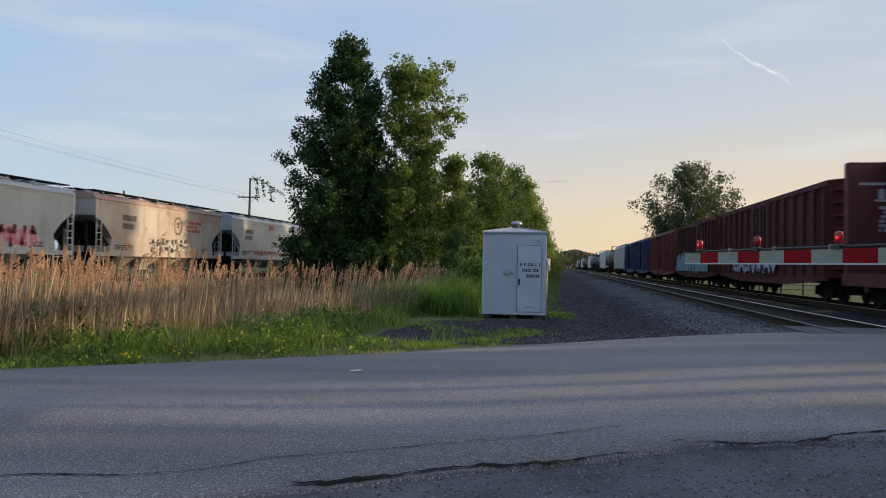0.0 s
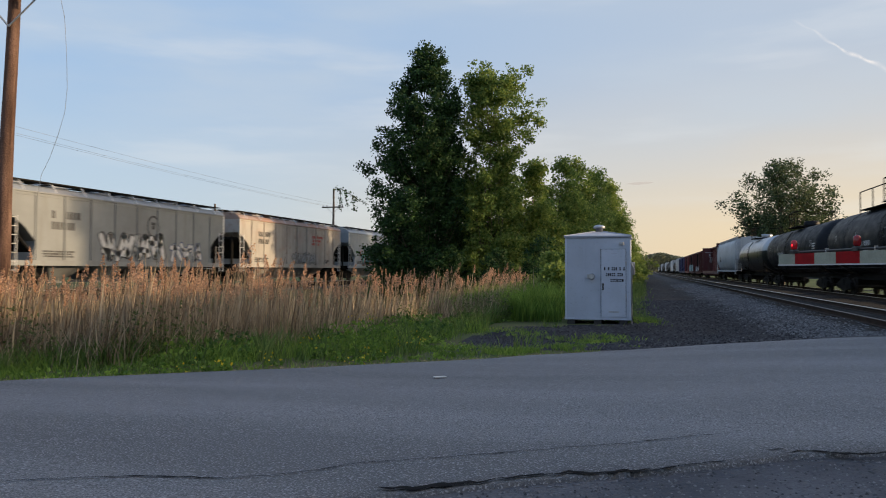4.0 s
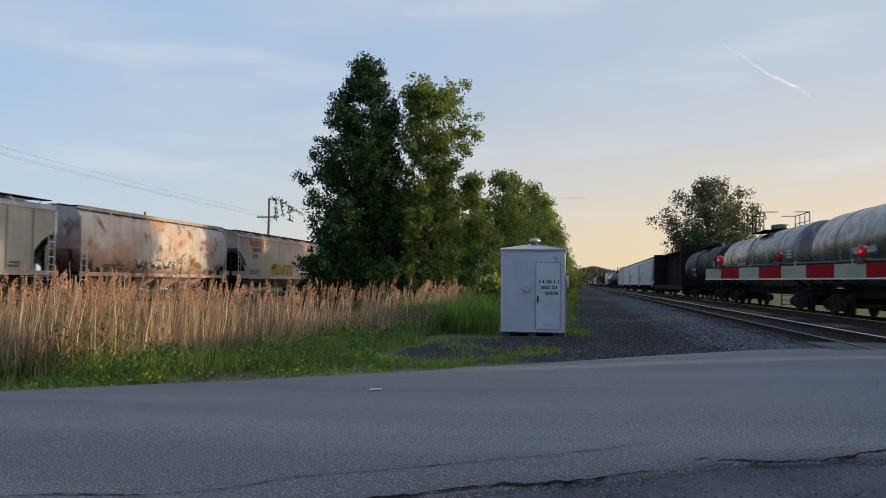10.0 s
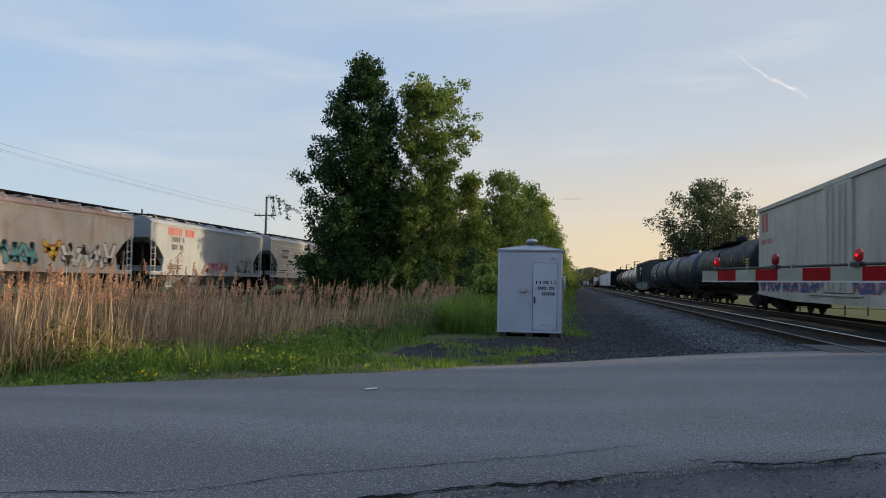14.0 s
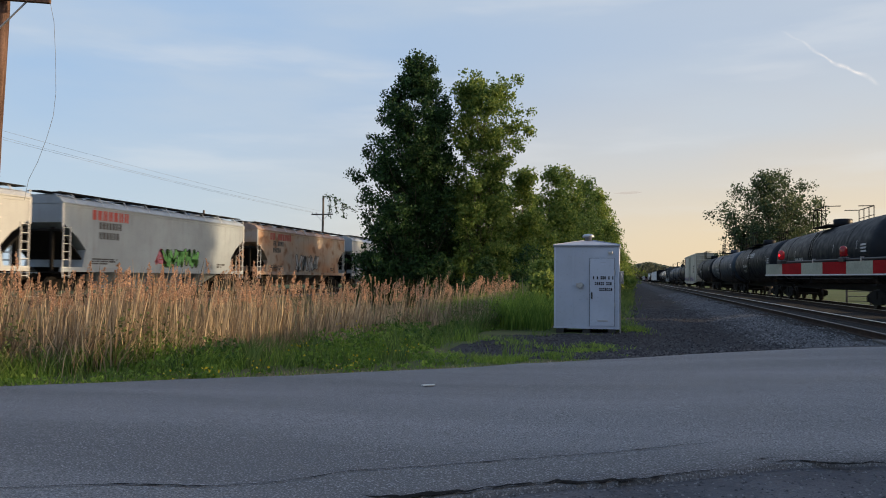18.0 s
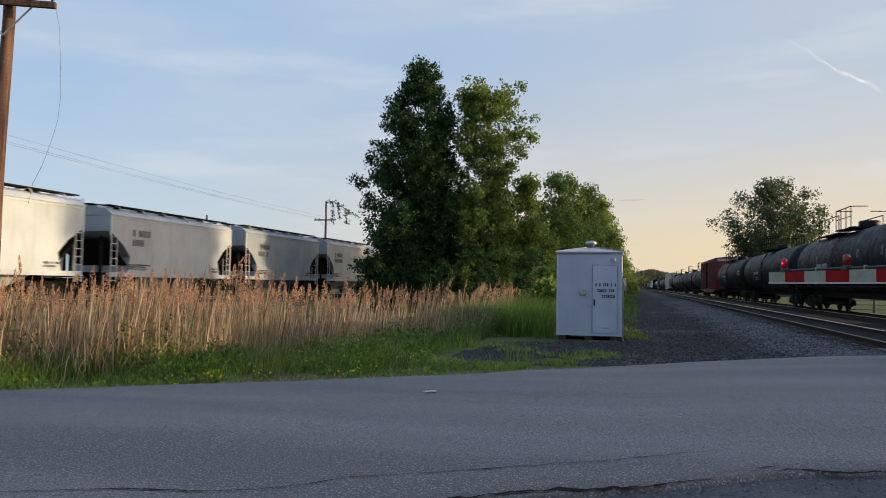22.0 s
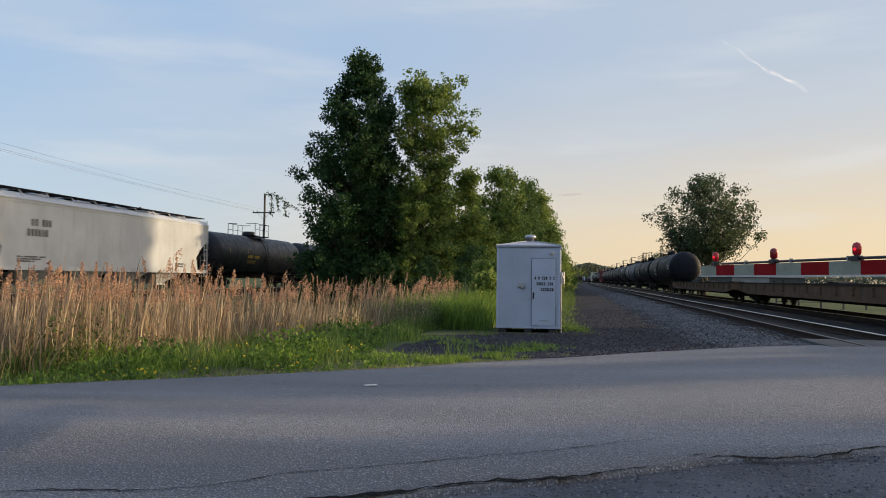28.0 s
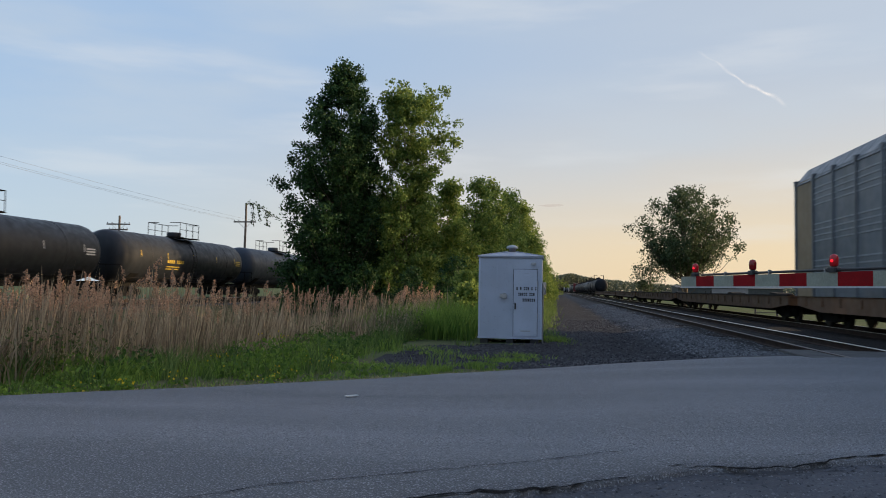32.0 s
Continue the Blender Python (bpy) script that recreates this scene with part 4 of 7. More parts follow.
REED_EDGE = ([-45, -14, -9.6, -8.0, -6.8, -5.4, -4.2, -3.6], [-16.0, 4.0, 8.2, 10.7, 14.1, 19.2, 22.8, 29.0])


def mounds(name, label, x, y, r, h, material, size, category, rng, density=170):
    """Low leafy plants: leaves lie thick on the outside of each rounded clump."""
    k = np.maximum(24, (density * (r / 0.4) ** 2 * (0.6 + h)).astype(int))
    i = np.repeat(np.arange(len(x)), k)
    a, e = rng.uniform(0, math.tau, len(i)), np.arccos(rng.uniform(0.0, 1.0, len(i)))
    d = (1.0 - 0.45 * rng.uniform(0, 1, len(i)) ** 2.5) * (1 + 0.22 * np.sin(3 * a + i) * np.sin(4 * e + 2 * i))
    c = np.stack([x[i] + r[i] * d * np.sin(e) * np.cos(a), y[i] + r[i] * d * np.sin(e) * np.sin(a), ground_height(x[i], y[i]) + h[i] * d * np.cos(e)], 1)
    v, f = leaf_quads(c + rng.normal(0, 0.03, c.shape), size, rng)
    return tagged(part(name, cloud_mesh(name, v, f), material), label, category, kind="stuff")


def tufts(rng, x, y, each, spread):
    """Places of blades that stand in tufts round the given points, and which tuft each belongs to."""
    i = np.repeat(np.arange(len(x)), each)
    return x[i] + rng.normal(0, spread, len(i)), y[i] + rng.normal(0, spread, len(i)), i


def build_reeds():
    rng = np.random.default_rng(11)
    n = 3100
    cx = -3.7 - 19.5 * rng.uniform(0, 1, n) ** 0.8
    cy = np.interp(cx, *REED_EDGE) + 0.9 * wave(cx, cx * 0.0 + 3, 1.3) + rng.exponential(4.4, n) + 0.2
    x, y, i = tufts(rng, cx, cy, 6, 0.17)
    front = np.interp(x, *REED_EDGE) + 0.9 * wave(x, x * 0.0 + 3, 1.3)
    keep = (y < 47) & (y > front - 0.8) & (x > -22.4)
    x, y, front, i = x[keep], y[keep], front[keep], i[keep]
    tall = rng.normal(0, 0.15, n)[i]
    rise = smooth(y - front, -0.5, 3.2)
    h = (0.92 + 0.60 * rise + tall + 0.20 * np.clip(rng.normal(size=len(x)), -2, 2.0)) * (1.0 - 0.25 * smooth(x, -7.5, -3.8))
    h *= (1.0 + 0.10 * wave(x, y, 0.35) + 0.07 * wave(x, y, 1.6)) * np.where(rng.uniform(size=len(x)) < 0.3, 0.72, 1.0)
    tips = blades("reed_bed", "dense bed of dry tan reeds", x, y, h, rng.uniform(0.014, 0.036, len(x)), 0.09, M_REED, "reeds", rng)
    k = rng.integers(0, len(x), 9000)
    blades("reed_leaves", "dry drooping leaves among the reeds", x[k] + rng.normal(0, .05, len(k)), y[k] + rng.normal(0, .05, len(k)), h[k] * rng.uniform(0.3, 0.85, len(k)), 0.022, 0.45, M_REED, "reeds", rng)
    k = rng.choice(np.flatnonzero(wave(x, y, 0.8) > 0.1), 4200)
    blades("young_reeds", "young green shoots low among the dry reeds", x[k] + rng.normal(0, .1, len(k)), y[k] + rng.normal(0, .1, len(k)) - 0.2, h[k] * rng.uniform(0.3, 0.62, len(k)), 0.026, 0.22, M_TUSSOCK, "reeds", rng)
    k = rng.choice(np.flatnonzero((y - front < 1.8) & (wave(x, y, 1.2) > 0.0)), 330)
    tx, ty, j = tufts(rng, x[k], y[k] - 0.55, 24, 0.13)
    th = (rng.uniform(0.3, 0.8, len(k)) * (0.5 + 0.5 * smooth(x[k], -10, -6.5)))[j] * rng.uniform(0.6, 1.1, len(j))
    blades("green_tussocks", "green grass tussocks at the front of the reeds", tx, ty, th, 0.022, 0.35, M_TUSSOCK, "grass", rng)
    k = rng.choice(np.flatnonzero(y - front < 1.6), 5200)
    blades("bent_reeds", "pale broken reed stems leaning at the reed bed's edge", x[k] + rng.normal(0, .1, len(k)), y[k] - rng.uniform(0.1, 0.7, len(k)), rng.uniform(0.25, 0.9, len(k)), rng.uniform(0.01, 0.026, len(k)), 0.35, M_REED, "reeds", rng)
    # olive brambles that have grown into the front of the bed
    k = rng.choice(np.flatnonzero((y - front < 1.3) & (x > -9.4) & (wave(x, y, 0.7) > 0.0)), 44)
    mounds("brambles", "olive green brambles grown into the reeds", x[k], y[k], rng.uniform(0.25, 0.65, len(k)), rng.uniform(0.5, 1.0, len(k)), M_VINE, 0.045, "brambles", rng, 110)
    # each plume is a narrow flag of fine bristles that nods downwind
    pick = (rng.uniform(size=len(tips)) < 0.19) & (h > 1.25)
    t = tips[pick]
    m, n = 80, len(t)
    d = rng.uniform(0, 1, (n, m, 1))
    size = rng.uniform(0.75, 1.25, (n, 1, 1))
    aside = np.stack([rng.normal(0.10, 0.07, n), rng.normal(0, 0.07, n), np.zeros(n)], 1)[:, None]
    c = t[:, None] + size * (np.array([0, 0, 0.30]) * (d - 0.35) + aside * (d - 0.2) ** 2 * 1.3 + np.array([0, 0, -0.05]) * d * d)
    droop = rng.uniform(0, 1, (n, m, 1)) * np.sin(np.pi * np.clip(d * 0.85 + 0.15, 0, 1))
    c = c + size * droop * (aside * 0.7 + np.array([0.02, 0, -0.06])) + rng.normal(size=(n, m, 3)) * 0.013 * size * (1.15 - 0.8 * d)
    v, f = leaf_quads(c.reshape(-1, 3), 0.026, rng)
    ob = part("reed_plumes", cloud_mesh("reed_plumes", v, f), M_PLUME)
    tagged(ob, "feathery russet seed plumes on the reeds", "reeds", kind="stuff")


def build_grass():
    rng = np.random.default_rng(17)
    n = 3300
    cx = rng.uniform(-20, 0.2, n)
    lo = far_edge(cx) + 0.10
    cy = lo + (np.interp(cx, *REED_EDGE) - lo + 0.7 + 1.4 * smooth(cx, -9.0, -6.0)) * rng.uniform(0, 1, n) ** 1.1
    apron = (cx > -3.9 + 0.5 * wave(cx, cy, 1.1)) & (cy - lo > 1.3)
    keep = (~apron | (rng.uniform(size=n) < 0.04)) & ((cx < -1.2) | (rng.uniform(size=n) < 0.15))
    cx, cy, lo = cx[keep], cy[keep], lo[keep]
    x, y, i = tufts(rng, cx, cy, 17, 0.11)
    tall = (0.07 + (0.17 + 0.10 * smooth(cx, -9.5, -6.5)) * smooth(cy - lo, 0.15, 2.4)) * rng.uniform(0.5, 1.7, len(cx)) * (0.4 + 0.6 * smooth(-cx, 1.0, 4.0))
    h = tall[i] * rng.uniform(0.5, 1.15, len(i))
    weedy = (x > -8.3) & (x < -2.8) & ((cy - lo)[i] > 0.35) & (wave(x, y, 1.1) > -0.55)
    ok = (y > far_edge(x) + 0.02) & ~(weedy & (rng.uniform(size=len(x)) < 0.6))
    dark = ok & ((cy - lo)[i] > 0.55) & (wave(x, y, 1.5) + 0.5 * wave(x, y, 3.7) > -0.1)
    blades("verge_grass", "fresh green roadside grass", x[ok & ~dark], y[ok & ~dark], h[ok & ~dark], 0.017, 0.42, M_GRASS, "grass", rng)
    blades("verge_tussocks", "darker coarse green grass in tussocks on the verge", x[dark], y[dark], h[dark] * 1.35, 0.020, 0.38, M_TUSSOCK, "grass", rng)
    # thin straw left from last year along the very edge of the road
    n = 5000
    x = rng.uniform(-16, -1.0, n)
    y = far_edge(x) + rng.exponential(0.16, n) + 0.02
    blades("dry_straw", "thin dry straw along the road edge", x, y, rng.uniform(0.02, 0.07, n), 0.012, 0.7, M_REED, "grass", rng)
    # low turf patches on the gravel in front of the shed
    px, py = [], []
    for cx, cy, rx, ry, n in TURF:
        px.append(rng.normal(cx, rx, n)); py.append(rng.normal(cy, ry, n))
    px, py = np.concatenate(px), np.concatenate(py)
    ok = (py > far_edge(px) + 0.1) & ~((px > -2.1) & (px < -0.33) & (py > 21.4) & (py < 23.3))
    ok &= wave(px, py, 3.1) > -0.25
    px, py = px[ok], py[ok]
    blades("turf_patches", "low patches of green turf on the gravel", px, py, rng.uniform(0.04, 0.16, len(px)), 0.014, 0.5, M_GRASS, "grass", rng)
    # taller green stand beside the shed
    n = 620
    cx, cy = rng.uniform(-6.4, -2.5, n), rng.uniform(22.3, 40, n)
    keep = (cx < -2.6 - 0.02 * (cy - 22)) | (rng.uniform(size=n) < 0.2)
    x, y, i = tufts(rng, cx[keep], cy[keep], 24, 0.16)
    blades("tall_grass", "tall lush green grass behind the shed", x, y, rng.uniform(0.55, 1.3, n)[i] * rng.uniform(0.7, 1.05, len(i)), 0.032, 0.3, M_GRASS, "grass", rng)
    n = 6000
    y = 22.0 + 88 * rng.uniform(0, 1, n) ** 1.3
    x = rng.normal(-0.55, 0.33, n) + 0.1 * np.sin(y)
    blades("track_side_grass", "green grass fringe along the cinder track", x, y, rng.uniform(0.1, 0.4, n) * (0.35 + 0.65 * smooth(y, 26, 55)) * (1 + 0.008 * y), 0.024, 0.4, M_TUSSOCK, "grass", rng)
    # broad-leaved weeds in rounded clumps
    n = 760
    x = rng.uniform(-13, -2.9, n)
    lo = far_edge(x) + 0.30
    y = lo + (np.interp(x, *REED_EDGE) - lo + 1.3) * rng.uniform(0, 1, n)
    keep = (wave(x, y, 0.8) + 0.6 * wave(x, y, 2.3) > -0.35) & (rng.uniform(size=n) < 0.12 + 0.88 * smooth(x, -8.6, -6.4))
    keep &= ~((x > -3.9) & (y - lo > 2.2))
    x, y, lo = x[keep], y[keep], lo[keep]
    hh = (0.10 + 0.36 * smooth(y - lo, 0, 2.4)) * (0.45 + 0.55 * smooth(x, -8.5, -6.2)) * rng.uniform(0.5, 1.6, len(x)) * (1 - 0.5 * smooth(x, -5.6, -3.8))
    hh *= np.where(rng.uniform(size=len(x)) < 0.3, 0.95, 0.5)
    wide = hh * rng.uniform(0.7, 1.2, len(x)) + 0.08
    dim = (y - lo > 2.2) & (wave(x, y, 0.55) + 0.4 * rng.normal(size=len(x)) > 0.3)
    mounds("weeds", "leafy yellow-green weeds along the road edge", x[~dim], y[~dim], wide[~dim], hh[~dim], M_WEED, 0.062, "weeds", rng, 120)
    mounds("dark_weeds", "dark green broad-leaved weeds before the reeds", x[dim], y[dim], wide[dim], hh[dim], M_DOCK, 0.07, "weeds", rng, 110)
    k = (np.abs(x + 5.2) < 1.2) & (y - lo < 3.0) & (rng.uniform(size=len(x)) < 0.3)
    fc = np.repeat(np.stack([x[k], y[k], ground_height(x[k], y[k]) + hh[k] * 1.0 + 0.07], 1), 11, 0) + rng.normal(0, 0.13, (11 * k.sum(), 3)) * (1, 1, 0.4)
    v, f = leaf_quads(fc, 0.036, rng)
    tagged(part("yellow_flowers", cloud_mesh("yellow_flowers", v, f), M_FLOWER), "small yellow wild flowers among the weeds", "flowers", kind="stuff")


def build_contrail():
    """A short streak of ice cloud far up; it drifts with the wind."""
    m, n, l, b = shader("contrail_ice", 1.0)
    b.inputs["Base Color"].default_value = (0, 0, 0, 1)
    # Emission stands in for the sunlight on the ice.
    b.inputs["Emission Color"].default_value = (1.0, 0.93, 0.88, 1)
    b.inputs["Emission Strength"].default_value = 0.95
    co = n.new("ShaderNodeTexCoord")
    sep = n.new("ShaderNodeSeparateXYZ")
    l.new(co.outputs["UV"], sep.inputs["Vector"])
    k = n.new("ShaderNodeMath"); k.operation = "MULTIPLY"
    ramp = n.new("ShaderNodeMath"); ramp.operation = "MINIMUM"
    l.new(remap(n, l, sep.outputs["X"], 0.0, 0.72, 0.0, 0.85), ramp.inputs[0])
    l.new(remap(n, l, sep.outputs["X"], 0.80, 1.0, 0.85, 0.0), ramp.inputs[1])
    l.new(ramp.outputs["Value"], k.inputs[0])
    l.new(remap(n, l, tex(n, l, 0.03, 4), 0.35, 0.65, 0.35, 1.0), k.inputs[1])
    e = n.new("ShaderNodeMath"); e.operation = "MULTIPLY"
    q = n.new("ShaderNodeMath"); q.operation = "PINGPONG"; q.inputs[1].default_value = 0.5
    l.new(sep.outputs["Y"], q.inputs[0])
    l.new(k.outputs["Value"], e.inputs[0]); l.new(remap(n, l, q.outputs["Value"], 0.0, 0.5), e.inputs[1])
    l.new(e.outputs["Value"], b.inputs["Alpha"])
    pts, v, uv = 28, [], []
    for i in range(pts + 1):
        f = i / pts
        u, w = -150 + 340 * f, 96 - 226 * f + 7 * math.sin(f * 9.0) + 3 * math.sin(f * 31.0)
        t = 4 + 5 * f + 2 * math.sin(f * 23.0)
        v += [(u - t * 0.6, 0, w - t), (u + t * 0.6, 0, w + t)]
        uv += [(f, 0.0), (f, 1.0)]
    me = bpy.data.meshes.new("contrail")
    me.from_pydata(v, [], [(2 * i, 2 * i + 2, 2 * i + 3, 2 * i + 1) for i in range(pts)])
    layer = me.uv_layers.new()
    for loop in me.loops:
        layer.data[loop.index].uv = uv[loop.vertex_index]
    me.materials.append(None)
    ob = part("contrail", me, m)
    return tagged(ob, "faint white contrail streak in the evening sky", "cloud")


def build_cloud_streak():
    """A thin dusky sliver of cloud low over the vanishing line."""
    m, n, l, b = shader("cloud_sliver", 1.0)
    b.inputs["Base Color"].default_value = (0, 0, 0, 1)
    # Its dim evening light is put in as emission over a black base.
    b.inputs["Emission Color"].default_value = (0.55, 0.45, 0.40, 1)
    b.inputs["Emission Strength"].default_value = 0.9
    l.new(remap(n, l, tex(n, l, 0.02, 4), 0.3, 0.7, 0.15, 0.6), b.inputs["Alpha"])
    v = [(x, 0, z) for x, z in ((-62, -2), (-20, -6), (25, -4), (48, 1), (20, 5), (-25, 3))]
    s = Solid().add(v, [(0, 1, 2, 3, 4, 5)])
    ob = part("cloud_sliver", s, m, None, m=pose(STREAK[0], 3000.0, STREAK[1]))
    return tagged(ob, "thin dusky sliver of cloud near the horizon", "cloud")


def build_field_things():
    """Post-and-rail fence and a long low barn out in the field."""
    y = 62.0
    fence = thing("field_fence", "weathered dark post-and-rail fence in the green field", "fence", pose(15.5, y, -0.48))
    for i in range(22):
        part("post", cached(("fence_post",), lambda s: s.box(-0.06, 0.06, -0.06, 0.06, -0.2, 1.32, 0.01)), M_GREYWOOD, fence, m=pose(i * 1.6, 0, 0))
    for z in (0.5, 0.85, 1.2):
        part("fence_rail", Solid().box(-0.1, 33.7, -0.09, -0.061, z - 0.025, z + 0.025), M_GREYWOOD, fence)
    g = float(ground_height(44, 205))
    barn = thing("field_barn", "long low grey metal barn with a white sliding door", "barn", pose(32.0, 205.0, g))
    part("wall", Solid().box(0, 26, 0, 10, -0.1, 3.3), M_GALVDULL, barn)
    part("roof", Solid().prism([(-0.4, 3.302), (10.4, 3.302), (5.0, 3.9)], "x", -0.4, 26.4), M_GALVDULL, barn)
    part("door", Solid().box(8.5, 17.5, -0.12, -0.004, 1.0, 3.2, 0.02), M_BARNDOOR, barn, "white sliding door")


def build_vine(pole, top):
    """A vine that has climbed the pole and trails off its top."""
    rng = np.random.default_rng(23)
    s = Solid()
    runs = [[(0.15, -0.1, top), (0.7, -0.1, top + 0.1), (1.35, -0.1, top - 0.25), (2.0, -0.1, top - 0.65), (2.6, -0.1, top - 1.1), (3.6, -0.1, top - 1.5)],
            [(0.6, -0.1, top + 0.08), (0.75, -0.1, top - 0.5), (0.7, -0.1, top - 1.3), (0.85, -0.1, top - 2.0)],
            [(1.35, -0.1, top - 0.25), (1.3, -0.1, top - 0.9), (1.5, -0.1, top - 1.6)],
            [(2.0, -0.1, top - 0.65), (2.05, -0.1, top - 1.5), (2.3, -0.1, top - 2.1)]]
    c = []
    for r in runs:
        s.path(r, 0.025, 5)
        for a, b in zip(r, r[1:]):
            a, b = np.array(a), np.array(b)
            t = rng.uniform(0, 1, (26, 1))
            c.append(a + (b - a) * t + rng.normal(0, 0.10, (26, 3)))
    vine = part("vine", s, M_BARK, pole, "trailing vine with leaves")
    v, f = leaf_quads(np.concatenate(c), 0.15, rng)
    part("vine_leaves", cloud_mesh("vine_leaves", v, f), M_LEAF_DARK, vine)


TURF = [(-3.9, 18.3, 0.7, 0.6, 1000), (-2.95, 17.6, 0.35, 0.3, 460), (-2.1, 16.6, 0.3, 0.25, 260), (-0.95, 15.9, 0.25, 0.22, 806), (-0.75, 17.1, 0.35, 0.3, 496), (-1.4, 14.6, 0.3, 0.3, 558), (-1.75, 13.7, 0.35, 0.2, 682), (-2.3, 13.4, 0.5, 0.3, 992), (-3.4, 13.6, 0.7, 0.5, 1612), (0.1, 22.6, 0.25, 0.6, 682), (-0.05, 24.6, 0.22, 1.2, 930)]
STREAK = (-6.0, 336.0)
CONTRAIL = build_contrail()
build_cloud_streak()
build_ground()
build_road()
build_track("railway_track_1", NEAR_TRACK, RAIL_TOP, "nearer railway track with bright rails on dark ties", (17.5, 120.0))
build_track("railway_track_2", FAR_TRACK, RAIL_TOP, "second railway track under the passing train", (22.0, 110.0))
build_track("railway_track_3", LEFT_TRACK, LEFT_RAIL_TOP, "railway track behind the reeds", (20.0, 70.0))
build_crossing(NEAR_TRACK, RAIL_TOP)
build_crossing(FAR_TRACK, RAIL_TOP)
build_shed()
build_gate()
near_pole = build_pole(-12.10, 12.1, 8.2, 0.15, M_WOOD, "weathered brown wooden utility pole standing in the reeds", [(7.26, 0.95, 20)], (0.0, 1.8))
vine_pole = build_pole(-28.6, 67.5, 9.1, 0.13, M_GREYWOOD, "grey wooden line pole behind the hopper train", [(7.3, 1.09, 0)])
build_pole(-28.8, 8.0, 9.6, 0.13, M_GREYWOOD, "grey wooden line pole beside a railway track", [(8.7, 1.09, 0)])
build_pole(-39.5, 64.5, 7.6, 0.13, M_GREYWOOD, "distant wooden line pole beyond the train", [(6.8, 1.1, 5), (6.3, 0.9, 5)])
part("loose_wire", Solid().path([(0.90, 0.2, 7.26), (0.93, 0.3, 6.9), (0.97, 0.35, 6.2), (1.02, 0.35, 5.5), (0.99, 0.35, 5.05), (0.86, 0.35, 4.6), (0.69, 0.35, 4.15), (0.50, 0.35, 3.8), (0.43, 0.35, 3.4)], 0.004, 5), M_WIRE, near_pole, "loose hanging wire")
build_wires()
build_vine(vine_pole, 9.0)
build_field_things()
build_trees()
build_road_shade_trees()
build_far_woods()
build_reeds()
build_grass()
scatter_stones("ballast_stones", "grey crushed-stone ballast beside the rails", 46000, (1.6, 5.4, 15, 80), lambda x, y: (y - far_edge(x) > 0.5) & (np.abs(np.sin(x * 91.7 + y * 37.3)) < smooth(x + 0.4 * wave(x, y, 1.3), 2.5, 4.0) * (1.1 - 0.95 * smooth(x, 4.2, 5.0))), (0.018, 0.042), 1)
scatter_stones("shoulder_stones", "loose gravel on the road shoulder", 42000, (-3.5, 6, 2.5, 8.6), lambda x, y: y < near_edge(x) + 0.06, (0.005, 0.016), 2, M_PEBBLE)
scatter_stones("cinder_stones", "dark loose stones round the shed", 14000, (-3.5, 3.2, 14, 40), lambda x, y: (y - far_edge(x) > 0.2) & ((x > -0.8) | (y - far_edge(x) < 8)), (0.015, 0.045), 3, M_CINDERSTONE)


# ---- freight cars; a car's space has y along it and z from the rail top ----
def truck(car, y):
    t = part("truck", cached(("truck",), truck_frame), M_STEEL, car, m=pose(0, y, 0))
    for d in (-0.89, 0.89):
        for k in (-1, 1):
            part("wheel", cached(("wheel", k), lambda s: wheel(s, k)), M_WHEEL, t, m=pose(0, d, 0.42))
        part("axle", cached(("axle",), lambda s: s.tube((-0.66, 0, 0), (0.66, 0, 0), 0.08, 10)), M_WHEEL, t, m=pose(0, d, 0.42))
    return t


def truck_frame(s):
    side = [(-1.28, 0.30), (-1.28, 0.60), (-0.95, 0.66), (-0.45, 0.80), (0.45, 0.80), (0.95, 0.66), (1.28, 0.60), (1.28, 0.30), (0.95, 0.30), (0.55, 0.22), (-0.55, 0.22), (-0.95, 0.30)]
    for x in (-1.0, 0.86):
        s.prism(side, "x", x, x + 0.14)
        for d in (-0.89, 0.89):
            s.tube((x + 0.07 - 0.14 * (1 if x < 0 else -1), d, 0.45), (x + 0.07 + 0.16 * (-1 if x < 0 else 1), d, 0.45), 0.13, 10)
        for k in range(-2, 3):
            s.tube((x + 0.07, k * 0.14, 0.34), (x + 0.07, k * 0.14, 0.66), 0.055, 8)
    s.box(-1.05, 1.05, -0.2, 0.2, 0.45, 0.78)


def wheel(s, k):
    """One wheel with flange, tread, dished web and hub."""
    prof = [(0.66, 0.0), (0.66, 0.445), (0.69, 0.445), (0.695, 0.42), (0.79, 0.415), (0.79, 0.34), (0.755, 0.31), (0.755, 0.19), (0.80, 0.15), (0.83, 0.13), (0.83, 0.0)]
    n = 22
    p = [(k * x, r * math.cos(i * math.tau / n), r * math.sin(i * math.tau / n)) for x, r in prof for i in range(n)]
    f = [(q * n + i, q * n + (i + 1) % n, (q + 1) * n + (i + 1) % n, (q + 1) * n + i) for q in range(len(prof) - 1) for i in range(n)]
    s.add(p, f if k < 0 else [t[::-1] for t in f])


def coupler(car, y, sgn):
    def make(s):
        s.box(-0.11, 0.11, -0.05, 0.62, 0.72, 0.95, 0.02)
        s.box(-0.16, 0.16, 0.35, 0.66, 0.68, 0.98, 0.04)
        s.path([(0.25, 0.1, 0.75), (0.27, 0.4, 0.5), (0.2, 0.62, 0.55)], 0.03)
    part("coupler", cached(("coupler",), make), M_STEEL, car, m=pose(0, y, 0, 0, 0, 0 if sgn > 0 else 180))


